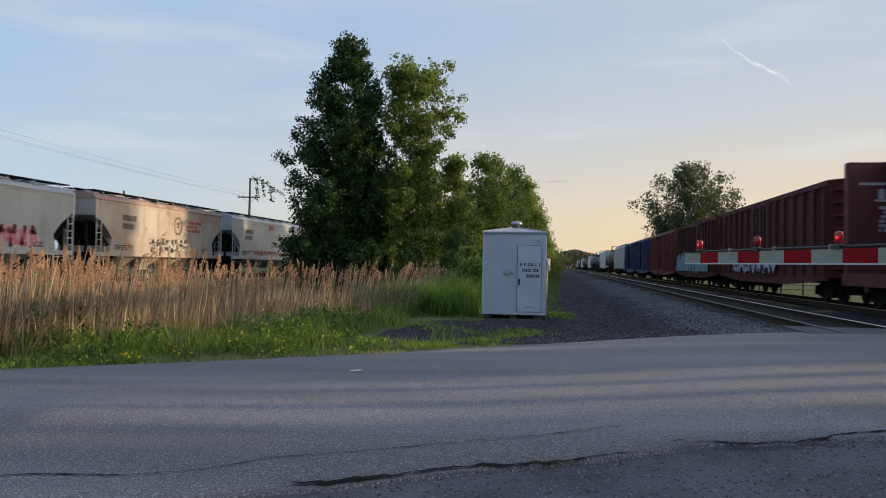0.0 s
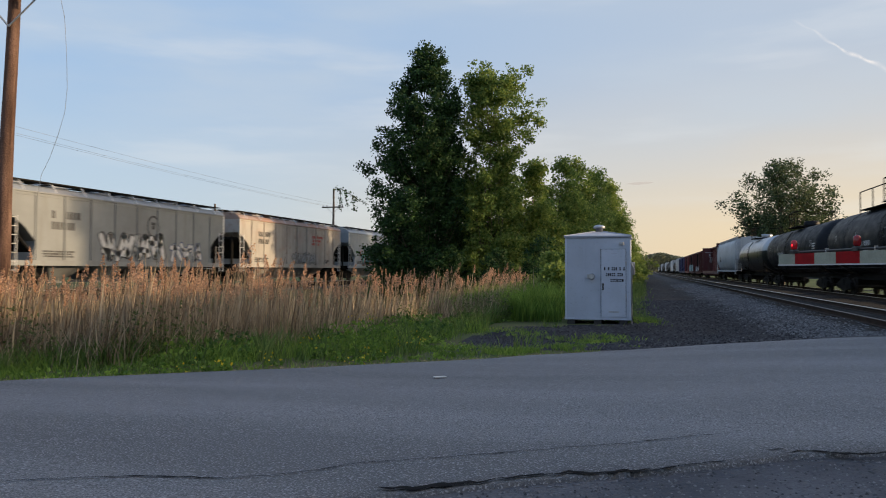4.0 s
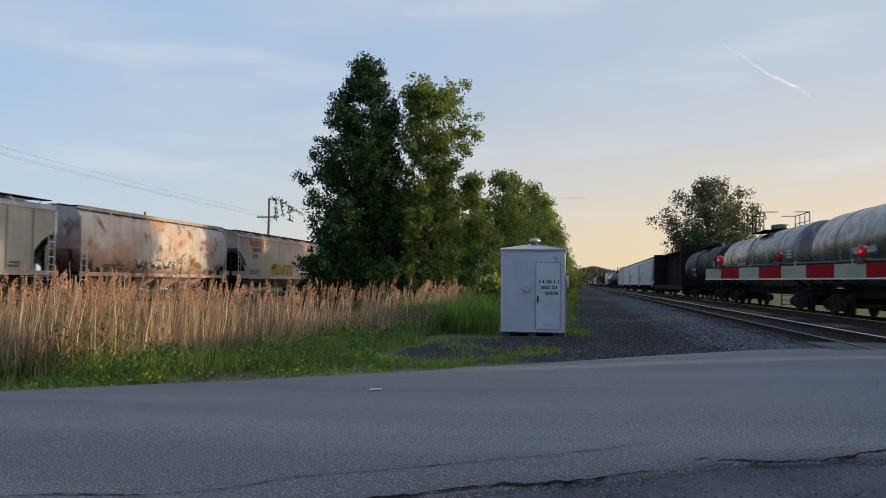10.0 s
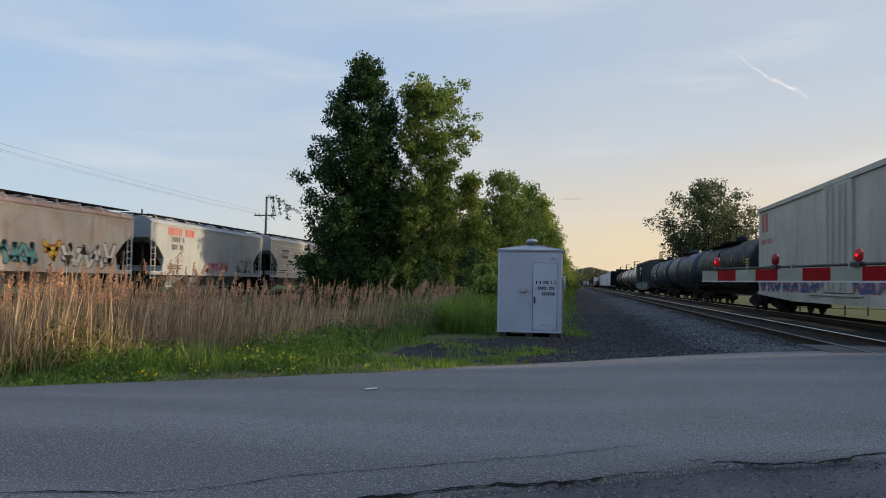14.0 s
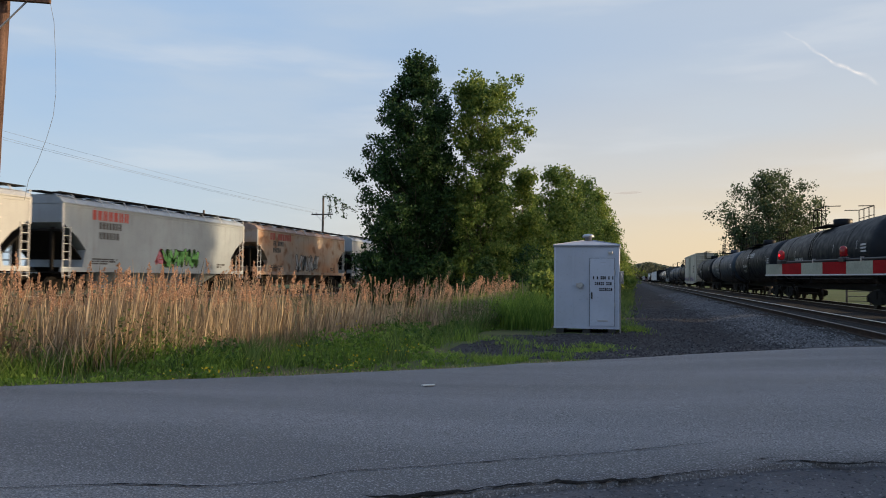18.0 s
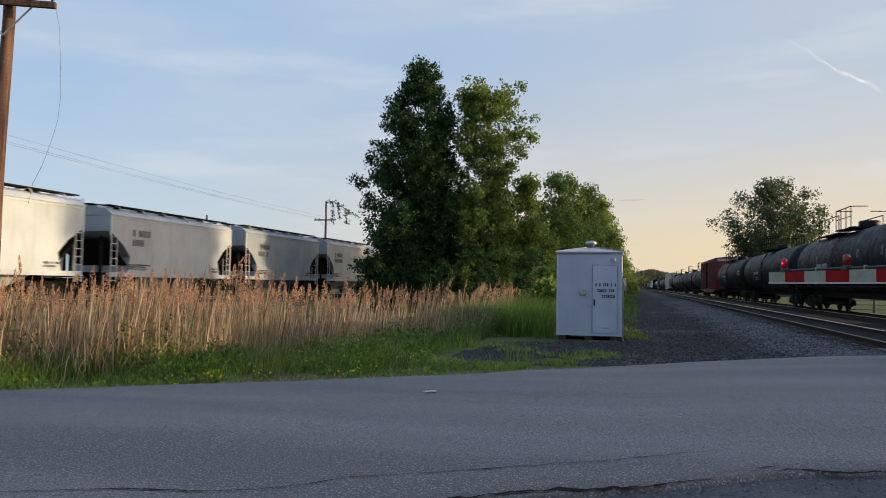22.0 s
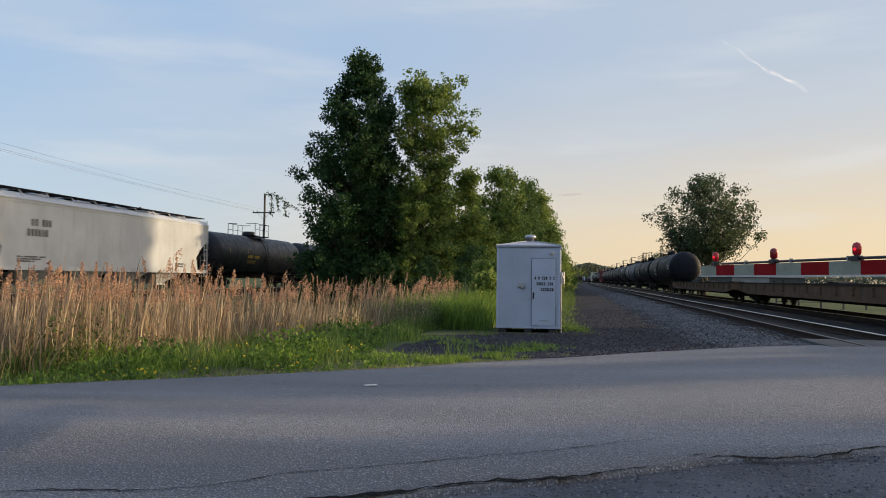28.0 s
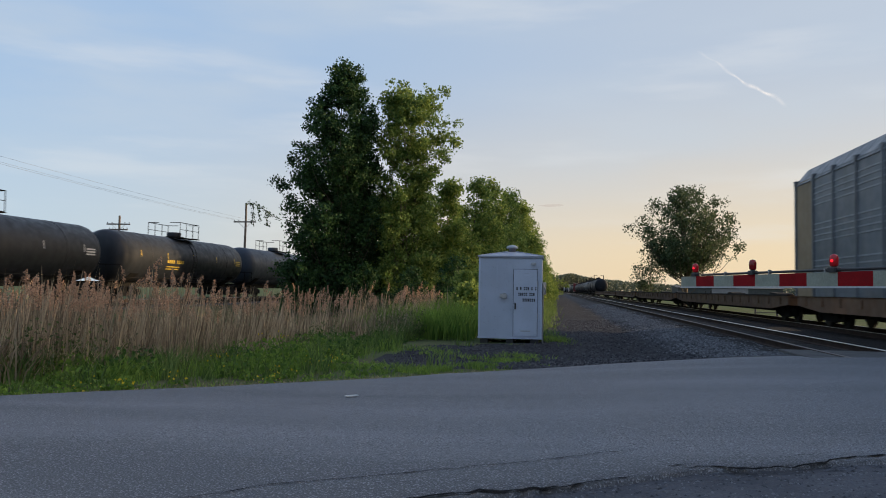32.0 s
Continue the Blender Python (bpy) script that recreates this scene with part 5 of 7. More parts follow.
def ladder(s, x, y, z0, z1, w=0.42, along="y", n=0):
    n = n or int((z1 - z0) / 0.36)
    for d in (-w / 2, w / 2):
        p = (x, y + d) if along == "y" else (x + d, y)
        s.tube((*p, z0), (*p, z1), 0.027, 6)
    for i in range(n + 1):
        z = z0 + 0.08 + (z1 - z0 - 0.16) * i / n
        a, b = ((x, y - w / 2, z), (x, y + w / 2, z)) if along == "y" else ((x - w / 2, y, z), (x + w / 2, y, z))
        s.tube(a, b, 0.016, 6)


def rows_of_marks(s, x, y0, z, width, height, rows, seed, sgn):
    rng = random.Random(seed)
    for r in range(rows):
        y, end = 0.0, width * (1 if r == 0 else rng.uniform(0.55, 1))
        while y < end:
            w = height * rng.uniform(0.45, 0.62)
            if rng.random() < 0.9:
                a, b = y0 + sgn * y, y0 + sgn * (y + w)
                zz = z - r * height * 1.45
                t = height * 0.24
                lo, hi = min(a, b), max(a, b)
                # two plain upright bars in the width of one character
                s.box(min(x, x + 0.004), max(x, x + 0.004), lo, lo + t, zz, zz + height)
                s.box(min(x, x + 0.004), max(x, x + 0.004), hi - t, hi, zz, zz + height)
            y += w + height * 0.2


def marks(car, side, x, y, z, width, height, rows, material, name="lettering", seed=0):
    """Bars in the size of lettering on one side; side is +1 or -1."""
    s = Solid()
    rows_of_marks(s, side * x, y, z, width, height, rows, seed, side)
    ob = part(name, s, material, car)
    ob["kind"] = "stuff"
    return ob


def graffiti(car, side, x, y0, z0, width, height, fill, edge, seed, letters=5, haze=None):
    """Spray-painted bulging strokes: an outline sheet and a fill in front of it."""
    rng = random.Random(seed)
    back, front = Solid(), Solid()
    w = width / letters
    for i in range(letters):
        cy, cz = y0 + side * (i + 0.5) * w, z0 + height * rng.uniform(0.42, 0.56)
        # abstract bulging strokes that hang together
        n, flip = rng.choice((3, 4)), rng.choice((-1, 1))
        q = [(-0.40 + 0.8 * k / (n - 1) + rng.uniform(-0.08, 0.08), flip * (0.40 if k % 2 else -0.40) * rng.uniform(0.7, 1.05)) for k in range(n)]
        strokes = [(*q[k], *q[k + 1]) for k in range(n - 1)]
        z = rng.uniform(-0.3, 0.3)
        strokes.append((-0.38, z, rng.uniform(0.1, 0.38), z + rng.uniform(-0.1, 0.1)))
        lean = rng.uniform(-0.2, 0.2)
        for a, b, c, d in strokes:
            p = Vector((a + lean * b, b)); q = Vector((c + lean * d, d))
            p = Vector((p.x * w, p.y * height)); q = Vector((q.x * w, q.y * height))
            u = (q - p).normalized(); n = Vector((-u.y, u.x))
            for s, t, dx in ((back, height * 0.17, 0.004), (front, height * 0.11, 0.008)):
                pts = []
                for k in range(10):
                    ang = k / 10 * math.tau
                    r = t * (1 + 0.22 * rng.uniform(-1, 1))
                    c0 = q if math.cos(ang) > 0 else p
                    pts.append(c0 + u * math.cos(ang) * r * 0.8 + n * math.sin(ang) * r)
                v = [(side * (x + dx), cy + side * m.x, cz + m.y) for m in pts]
                s.add(v, [tuple(range(10)) if side > 0 else tuple(range(9, -1, -1))])
    g = part("graffiti", back, edge, car, "spray-painted graffiti")
    if haze:
        n = 40
        up = [(y0 + side * (width + 0.8) * (k / n) - side * 0.4, z0 + height * (0.95 + 0.22 * math.sin(k * 1.9 + seed) + 0.15 * rng.uniform(-1, 1)) * min(1.0, 0.2 + 6 * (k / n) * (1 - k / n))) for k in range(n + 1)]
        cloud = Solid().add([(side * (x + 0.002), y, z) for y, z in up] + [(side * (x + 0.002), y, z0 - 0.02) for y, z in up], [(k, k + 1, n + 2 + k, n + 1 + k) for k in range(n)])
        part("graffiti_haze", cloud, haze, g)
    k = part("graffiti_fill", front, fill, g)
    g["kind"] = k["kind"] = "stuff"


def crest(car, side, x, y, z, r, material):
    """A ring with a small shield in it."""
    s = Solid()
    n = 20
    for k in range(n):
        a, b = k * math.tau / n, (k + 1) * math.tau / n
        p = [(side * (x + 0.004), y + q * math.cos(t), z + 1.15 * q * math.sin(t)) for q, t in ((r, a), (r, b), (r * 0.82, b), (r * 0.82, a))]
        s.add(p, [(0, 1, 2, 3) if side > 0 else (3, 2, 1, 0)])
    for dz, w, h in ((0.15, 0.34, 0.3), (-0.25, 0.22, 0.34), (-1.12, 0.5, 0.16)):
        lo, hi = sorted((side * (x + 0.004), side * (x + 0.006)))
        s.box(lo, hi, y - r * w, y + r * w, z + r * dz, z + r * (dz + h))
    return part("emblem", s, material, car)


def hopper_body(s, h, top):
    """Flat-sided hopper: the lower end corners are cut back under the slope sheets."""
    c = top
    side = [(-h, 3.2), (-h + 0.95, 2.6), (-h + 1.5, 2.05), (-h + 1.3, 1.27), (h - 1.3, 1.27), (h - 1.5, 2.05), (h - 0.95, 2.6), (h, 3.2), (h, c - 0.6), (-h, c - 0.6)]
    s.prism(side, "x", -1.56, 1.56)


def hopper_roof(s, h, c):
    roof = [(-1.6, c - 0.598), (1.6, c - 0.598), (1.6, c - 0.54), (1.56, c - 0.50), (1.42, c - 0.36), (1.2, c - 0.27), (0.5, c - 0.2), (-0.5, c - 0.2), (-1.2, c - 0.27), (-1.42, c - 0.36), (-1.56, c - 0.50), (-1.6, c - 0.54)]
    s.prism(roof, "y", -h - 0.02, h + 0.02)


def oval_body(s, h, top):
    """Hopper with bulging sides."""
    pts = []
    for z, x in ((1.27, 1.30), (1.6, 1.48), (2.1, 1.58), (2.7, 1.61), (3.3, 1.58), (3.85, 1.50), (top - 0.42, 1.38), (top - 0.22, 1.05), (top - 0.13, 0.6), (top - 0.08, 0.3)):
        pts.append((x, z))
    sec = pts + [(-x, z) for x, z in pts[::-1]]
    n = len(sec)
    st = [(-h, 2.4), (-h + 0.12, 2.1), (-h + 1.3, 1.27), (h - 1.3, 1.27), (h - 0.12, 2.1), (h, 2.4)]
    v = [(x, y, max(z, lo)) for y, lo in st for x, z in sec]
    f = [(k * n + i, k * n + (i + 1) % n, (k + 1) * n + (i + 1) % n, (k + 1) * n + i) for k in range(len(st) - 1) for i in range(n)]
    s.add(v, f, True)
    s.add(v, [tuple(range(n)), tuple(range((len(st)) * n - 1, (len(st) - 1) * n - 1, -1))])


def hopper_car(L, body, label, top=4.62, style="flat", trim=None, ribs=0, seams=0, roof=None, name="hopper_car", bays_in=None):
    """L: coupled length."""
    trim, rung = trim or body, M_LADDER
    car = thing(name, label, "freight car")
    h = L / 2 - 0.9
    b = part("body", cached(("body_" + style, L, top), lambda s: (hopper_body if style == "flat" else oval_body)(s, h, top)), body, car)
    if style == "flat":
        part("roof", cached(("hopper_roof", L, top), lambda s: hopper_roof(s, h, top)), roof or body, car)
        for x in (-1.563, 1.563):
            part("eave_angle", cached(("eave_angle", L, top), lambda s: s.box(-0.02, 0.02, -h, h, top - 0.72, top - 0.66)), body, car, m=pose(x, 0, 0))
    for i in range(seams):
        for x in (-1.563, 1.563):
            part("side_seam", cached(("side_seam", L), lambda s: s.box(-0.02, 0.02, -h + 1.5, h - 1.5, -0.03, 0.03)), rung, car, m=pose(x, 0, 1.55 + i * (top - 2.5) / max(1, seams - 1)))
    for x in (-1.565, 1.565):
        for e in (-1, 1):
            part("corner_post", cached(("corner_post", top), lambda s: s.box(-0.025, 0.025, -0.05, 0.05, 3.0, top - 0.601)), rung if style == "flat" else trim, car, m=pose(x, e * (h - 0.04), 0))
    for k in (-1, 1):
        part("side_sill", cached(("side_sill", L), lambda s: s.box(-0.05, 0.05, -h, h, 1.06, 1.27)), trim, car, m=pose(k * 1.53, 0, 0))
        part("end_platform", cached(("end_platform",), lambda s: s.box(-1.56, 1.56, 0, 0.9, 1.0, 1.06)), M_STEEL, car, m=pose(0, h - 0.88, 0) if k > 0 else pose(0, -h - 0.02, 0))
        # Near-black slope sheets: the shade in the end openings is in their colour.
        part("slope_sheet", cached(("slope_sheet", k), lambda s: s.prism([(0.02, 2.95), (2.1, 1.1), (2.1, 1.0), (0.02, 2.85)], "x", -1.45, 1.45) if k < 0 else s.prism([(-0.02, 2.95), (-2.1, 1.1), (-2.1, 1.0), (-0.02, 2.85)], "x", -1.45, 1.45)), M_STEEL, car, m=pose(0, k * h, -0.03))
        for x in (-1.0, 1.0):
            part("end_post", cached(("end_post",), lambda s: s.box(-0.06, 0.06, -0.06, 0.06, 1.06, 3.0)), M_STEEL, car, m=pose(x, k * (h - 0.08), 0))
        for x in (-1.58, 1.58):
            part("ladder", cached(("ladder", "corner", top), lambda s: ladder(s, 0, 0, 0.8, 3.05 if style == "flat" else 3.9)), rung, car, m=pose(x, k * (h - 0.28), 0))
        part("end_ladder", cached(("end_ladder", top), lambda s: ladder(s, 0, 0, 1.1, top - 0.2, 0.42, "x")), rung, car, m=pose(1.25 * k, k * (h + 0.05), 0))
        coupler(car, k * (h + 0.22), k)
        truck(car, k * (h - 1.3))
    part("running_board", cached(("running_board", L, top), lambda s: s.box(-0.36, 0.36, -h + 0.05, h - 0.05, top - 0.03, top).box(0.78, 1.28, -h + 0.05, h - 0.05, top - 0.11, top - 0.08).box(-1.28, -0.78, -h + 0.05, h - 0.05, top - 0.11, top - 0.08)), M_STEEL, car, "dark grating running board")
    for x in (-1.31, 1.31):
        deep = 0.115 if style == "flat" else 0.25
        part("board_edge", cached(("board_edge", L, top, deep), lambda s: s.box(-0.02, 0.02, -h + 0.05, h - 0.05, top - deep, top - 0.065)), M_STEEL if style == "flat" else P_BOARD, car, m=pose(x, 0, 0))
    n = int(2 * h / 1.7)
    for i in range(n):
        part("board_support", cached(("board_support", top), lambda s: s.path([(-1.55, 0, top - 0.52), (-1.27, 0, top - 0.12), (1.27, 0, top - 0.12), (1.55, 0, top - 0.52)], 0.03, 5)), rung, car, m=pose(0, -h + (i + 0.5) * 2 * h / n, 0))
    for i in range(6):
        part("roof_hatch", cached(("roof_hatch", top), lambda s: s.box(-0.55, 0.55, -0.55, 0.55, top - 0.25, top - 0.08, 0.02)), body, car, m=pose(0, -h + (i + 0.5) * 2 * h / 6, 0))
    part("centre_sill", cached(("hopper_sill", L), lambda s: s.box(-0.3, 0.3, -h - 0.3, h + 0.3, 0.72, 0.99)), M_STEEL, car)
    bays = 4 if L > 15.5 else 2
    span = 2 * h - 4.6
    for i in range(bays):
        def bay(s, w=span / bays):
            a, c = w / 2 - 0.04, 0.35
            v = [(x, y, 1.26) for x, y in ((-1.45, -a), (1.45, -a), (1.45, a), (-1.45, a))] + [(x, y, 0.42) for x, y in ((-0.6, -c), (0.6, -c), (0.6, c), (-0.6, c))]
            s.add(v, [(0, 1, 2, 3), (7, 6, 5, 4), (1, 0, 4, 5), (2, 1, 5, 6), (3, 2, 6, 7), (0, 3, 7, 4)])
            s.box(-0.7, 0.7, -c - 0.1, c + 0.1, 0.32, 0.41)
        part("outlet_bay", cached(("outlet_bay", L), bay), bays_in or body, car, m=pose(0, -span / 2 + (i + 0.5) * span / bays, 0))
    for i in range(ribs):
        for x in (-1.585, 1.585):
            part("rib", cached(("rib", top), lambda s: s.box(-0.025, 0.025, -0.04, 0.04, 1.3, top - 0.61)), body, car, m=pose(x, -h + 1.5 + i * (2 * h - 3.0) / max(1, ribs - 1), 0))
    car["half"] = h
    return car


def tank_car(L, body, label, r=1.5, zc=2.55, walkway=()):
    car = thing("tank_car", label, "freight car")
    h = L / 2 - 0.65
    e = h - 0.15
    prof = [(-e, 0.0), (-e + 0.02, r * 0.35), (-e + 0.10, r * 0.68), (-e + 0.26, r * 0.88), (-e + 0.5, r * 0.98), (-e + 0.7, r), (e - 0.7, r), (e - 0.5, r * 0.98), (e - 0.26, r * 0.88), (e - 0.10, r * 0.68), (e - 0.02, r * 0.35), (e, 0.0)]
    b = part("tank", cached(("tank", L, r), lambda s: s.lathe(prof, 40, (0, zc))), body, car)
    for y in (-e * 0.62, 0.02, e * 0.62):
        part("seam_band", cached(("seam_band", r), lambda s: s.lathe([(-0.04, r), (-0.035, r + 0.012), (0.035, r + 0.012), (0.04, r)], 40, (0, zc))), body, car, m=pose(0, y, 0))
    part("centre_sill", cached(("centre_sill_tank", L), lambda s: s.box(-0.28, 0.28, -h, h, 0.74, 1.06)), M_STEEL, car)
    part("dome", cached(("dome", r), lambda s: s.lathe([(zc + r - 0.12, 0.0), (zc + r - 0.12, 0.46), (zc + r + 0.33, 0.46), (zc + r + 0.38, 0.42), (zc + r + 0.40, 0.0)], 20, axis="z")), body, car)

    def platform(s):
        z = zc + r - 0.05
        for x in (-0.85, 0.85):
            s.box(x - 0.32, x + 0.32, -1.35, 1.35, z, z + 0.04)
        for y in (-1.0, 1.0):
            s.box(-1.1, 1.1, y - 0.3, y + 0.3, z + 0.045, z + 0.08)
    plat = part("platform", cached(("platform", r), platform), M_STEEL, car)

    def railing(s, x):
        z = zc + r
        for y in (-1.3, -0.45, 0.45, 1.3):
            s.tube((x, y, z), (x, y, z + 0.95), 0.024, 6)
        s.path([(x, -1.3, z + 0.95), (x, 1.3, z + 0.95)], 0.024)
        s.path([(x, -1.3, z + 0.5), (x, 1.3, z + 0.5)], 0.018)
        for y in (-1.3, 1.3):
            s.path([(x, y, z + 0.95), (x * 0.36, y, z + 0.95)], 0.024)
    for x in (-1.12, 1.12):
        part("railing", cached(("railing", r, x), lambda s: railing(s, x)), M_STEEL, plat)
    for a, b in walkway:
        def long_rail(s):
            z, n = zc + r, max(2, round((b - a) / 1.9))
            s.box(-1.0, -0.45, a, b, z - 0.10, z - 0.06).box(0.45, 1.0, a, b, z - 0.10, z - 0.06)
            for x in (-0.98, 0.98):
                for i in range(n + 1):
                    y = a + (b - a) * i / n
                    s.tube((x, y, z - 0.3), (x, y, z + 0.76), 0.026, 6)
                s.tube((x, a, z + 0.76), (x, b, z + 0.76), 0.026, 6)
                if b - a > 6:
                    s.tube((x, a, z + 0.42), (x, b, z + 0.42), 0.018, 6)
        part("walkway_railing", cached(("walkway_railing", L, a, b), long_rail), M_STEEL, car)
    for x in (-1, 1):
        part("side_ladder", cached(("side_ladder", r, x), lambda s: [s.path([(x * (r * math.sin(a) + 0.14), d, zc + (r + 0.1) * math.cos(a)) for a in (0.75, 1.1, 1.57, 2.0)] + [(x * (r + 0.05), d, 1.0)], 0.02) for d in (-0.22, 0.22)] + [s.tube((x * (r + 0.12), -0.22, z), (x * (r + 0.12), 0.22, z), 0.016, 6) for z in np.arange(1.1, 3.2, 0.33)]), M_STEEL, car)
        part("walkway_rail", cached(("walkway_rail", L, x), lambda s: s.path([(x * (r - 0.02), -h + 0.5, 1.30), (x * (r - 0.02), h - 0.5, 1.30)], 0.022)), M_STEEL, car)
    for k in (-1, 1):
        part("end_platform", cached(("tank_end_platform",), lambda s: s.box(-1.5, 1.5, -0.75, 0.0, 1.0, 1.06).path([(-1.45, -0.05, 1.06), (-1.45, -0.05, 2.0), (1.45, -0.05, 2.0), (1.45, -0.05, 1.06)], 0.02)), M_STEEL, car, m=pose(0, k * h, 0, 0, 0, 0 if k > 0 else 180))
        part("saddle", cached(("saddle",), lambda s: s.prism([(-1.2, 1.55), (-0.75, 1.2), (0.75, 1.2), (1.2, 1.55), (0.4, 0.95), (-0.4, 0.95)], "y", -0.4, 0.4)), M_STEEL, car, m=pose(0, k * (h - 2.0), 0))
        coupler(car, k * (h - 0.05), k)
        truck(car, k * (h - 1.75))
    car["half"] = h
    return car


def box_shell(s, h, z0, z1, w=1.5):
    s.box(-w, w, -h, h, z0, z1 - 0.22)
    s.prism([(-w - 0.05, z1 - 0.218), (w + 0.05, z1 - 0.218), (w + 0.05, z1 - 0.16), (0.0, z1), (-w - 0.05, z1 - 0.16)], "y", -h - 0.03, h + 0.03)


def box_car(L, body, label, top=4.5, posts=15, door=True, smooth_side=False, end_mat=None, name="box_car"):
    car = thing(name, label, "freight car")
    h = L / 2 - 0.62
    part("body", cached(("box_shell", L, top), lambda s: box_shell(s, h, 0.95, top)), body, car)
    for k in (-1, 1):
        part("side_sill", cached(("box_sill", L), lambda s: s.prism([(-h, 1.0), (h, 1.0), (h, 0.85), (h * 0.45, 0.62), (-h * 0.45, 0.62), (-h, 0.85)], "x", -0.04, 0.04)), body, car, m=pose(k * 1.52, 0, 0))
        part("top_chord", cached(("top_chord", L, top), lambda s: s.box(-0.05, 0.05, -h, h, top - 0.36, top - 0.221)), body, car, m=pose(k * 1.53, 0, 0))
        if not smooth_side:
            for i in range(posts):
                y = -h + 0.12 + i * (2 * h - 0.24) / (posts - 1)
                if door and abs(y) < 1.55:
                    continue
                part("post", cached(("post", top), lambda s: s.box(-0.06, 0.06, -0.07, 0.07, 1.0, top - 0.361)), body, car, m=pose(k * 1.56, y, 0))
        if door:
            d = part("door", cached(("box_door", top), lambda s: s.box(-0.045, 0.045, -1.45, 1.45, 1.05, top - 0.38, 0.01)), body, car, m=pose(k * 1.55, 0, 0))
            for y in (-0.9, -0.35, 0.35, 0.9):
                part("lock_rod", cached(("lock_rod", top), lambda s: s.tube((0, 0, 1.1), (0, 0, top - 0.45), 0.025, 6)), M_STEEL if not smooth_side else body, d, m=pose(k * 0.075, y, 0))
            part("door_rail", cached(("door_rail",), lambda s: s.box(-0.05, 0.05, -3.0, 3.0, 0.92, 0.99)), body, car, m=pose(k * 1.57, 0.6, 0))
        for i in range(7):
            part("end_corrugation", cached(("end_corrugation",), lambda s: s.tube((-1.35, 0, 0), (1.35, 0, 0), 0.07, 8)), end_mat or body, car, m=pose(0, k * (h + 0.01), 1.25 + i * (top - 1.75) / 6))
        part("ladder", cached(("box_ladder", top), lambda s: ladder(s, 0, 0, 0.9, top - 0.4)), body, car, m=pose(1.64 * k, k * (h - 0.3), 0))
        part("end_ladder", cached(("box_end_ladder", top), lambda s: ladder(s, 0, 0, 0.9, top - 0.4, 0.42, "x")), body, car, m=pose(-1.2 * k, k * (h + 0.1), 0))
        coupler(car, k * (h - 0.05), k)
        truck(car, k * (h - 1.7))
    part("centre_sill", cached(("centre_sill", L), lambda s: s.box(-0.3, 0.3, -h, h, 0.72, 0.93)), M_STEEL, car)
    car["half"] = h
    return car


def centerbeam_car(L, body, label, top=4.72):
    car = thing("centerbeam_flat_car", label, "freight car")
    h = L / 2 - 0.62
    part("deck", cached(("cb_deck", L), lambda s: s.box(-1.4, 1.4, -h, h, 1.0, 1.12).prism([(-h, 1.0), (h, 1.0), (h, 0.9), (h * 0.6, 0.55), (-h * 0.6, 0.55), (-h, 0.9)], "x", -0.35, 0.35)), body, car)
    part("top_beam", cached(("cb_beam", L, top), lambda s: s.box(-0.42, 0.42, -h + 0.5, h - 0.5, top - 0.2, top - 0.004)), body, car)
    for k in (-1, 1):
        part("side_sill", cached(("cb_sill", L), lambda s: s.box(-0.05, 0.05, -h, h, 0.72, 1.12)), body, car, m=pose(k * 1.44, 0, 0))
        bulk = part("bulkhead", cached(("cb_bulkhead", top), lambda s: s.box(-1.45, 1.45, -0.09, 0.09, 1.12, top).box(-1.52, -1.45, -0.16, 0.16, 1.12, top - 0.02).box(1.45, 1.52, -0.16, 0.16, 1.12, top - 0.02)), body, car, m=pose(0, k * (h - 0.4), 0))
        for x in (-0.9, 0.0, 0.9):
            part("stiffener", cached(("cb_stiffener", top), lambda s: s.box(-0.06, 0.06, 0.091, 0.2, 1.12, top - 0.1)), body, bulk, m=pose(x, 0, 0, 0, 0, 0 if k > 0 else 180))
        part("gusset_plate", cached(("cb_gusset", top, k), lambda s: s.prism([(0, 1.121), (k * -2.6, 1.121), (k * -1.3, top - 0.205), (0, top - 0.205)], "x", -0.05, 0.05)), body, car, m=pose(0, k * (h - 0.495), 0))
        coupler(car, k * (h - 0.05), k)
        truck(car, k * (h - 1.9))
    n = 22
    for i in range(n):
        y = -h + 1.9 + i * (2 * h - 3.8) / (n - 1)
        part("post", cached(("cb_post", top), lambda s: s.prism([(-0.16, 1.12), (0.16, 1.12), (0.09, top - 0.2), (-0.09, top - 0.2)], "x", -0.08, 0.08)), body, car, m=pose(0, y, 0))
        if i in (2, 7, 12, 17):
            part("brace", cached(("cb_brace", L, top), lambda s: s.tube((0, -0.75, top - 0.3), (0, 0.75, 1.15), 0.09, 6)), body, car, m=pose(0, y + 0.75, 0, 0, 0, 0 if i < 10 else 180))
    for k in (-1, 1):
        for i in range(12):
            part("stake_pocket", cached(("stake_pocket",), lambda s: s.box(-0.04, 0.04, -0.1, 0.1, 0.55, 0.78)), body, car, m=pose(k * 1.46, -h + 2 + i * (2 * h - 4) / 11, 0))
    car["half"] = h
    return car


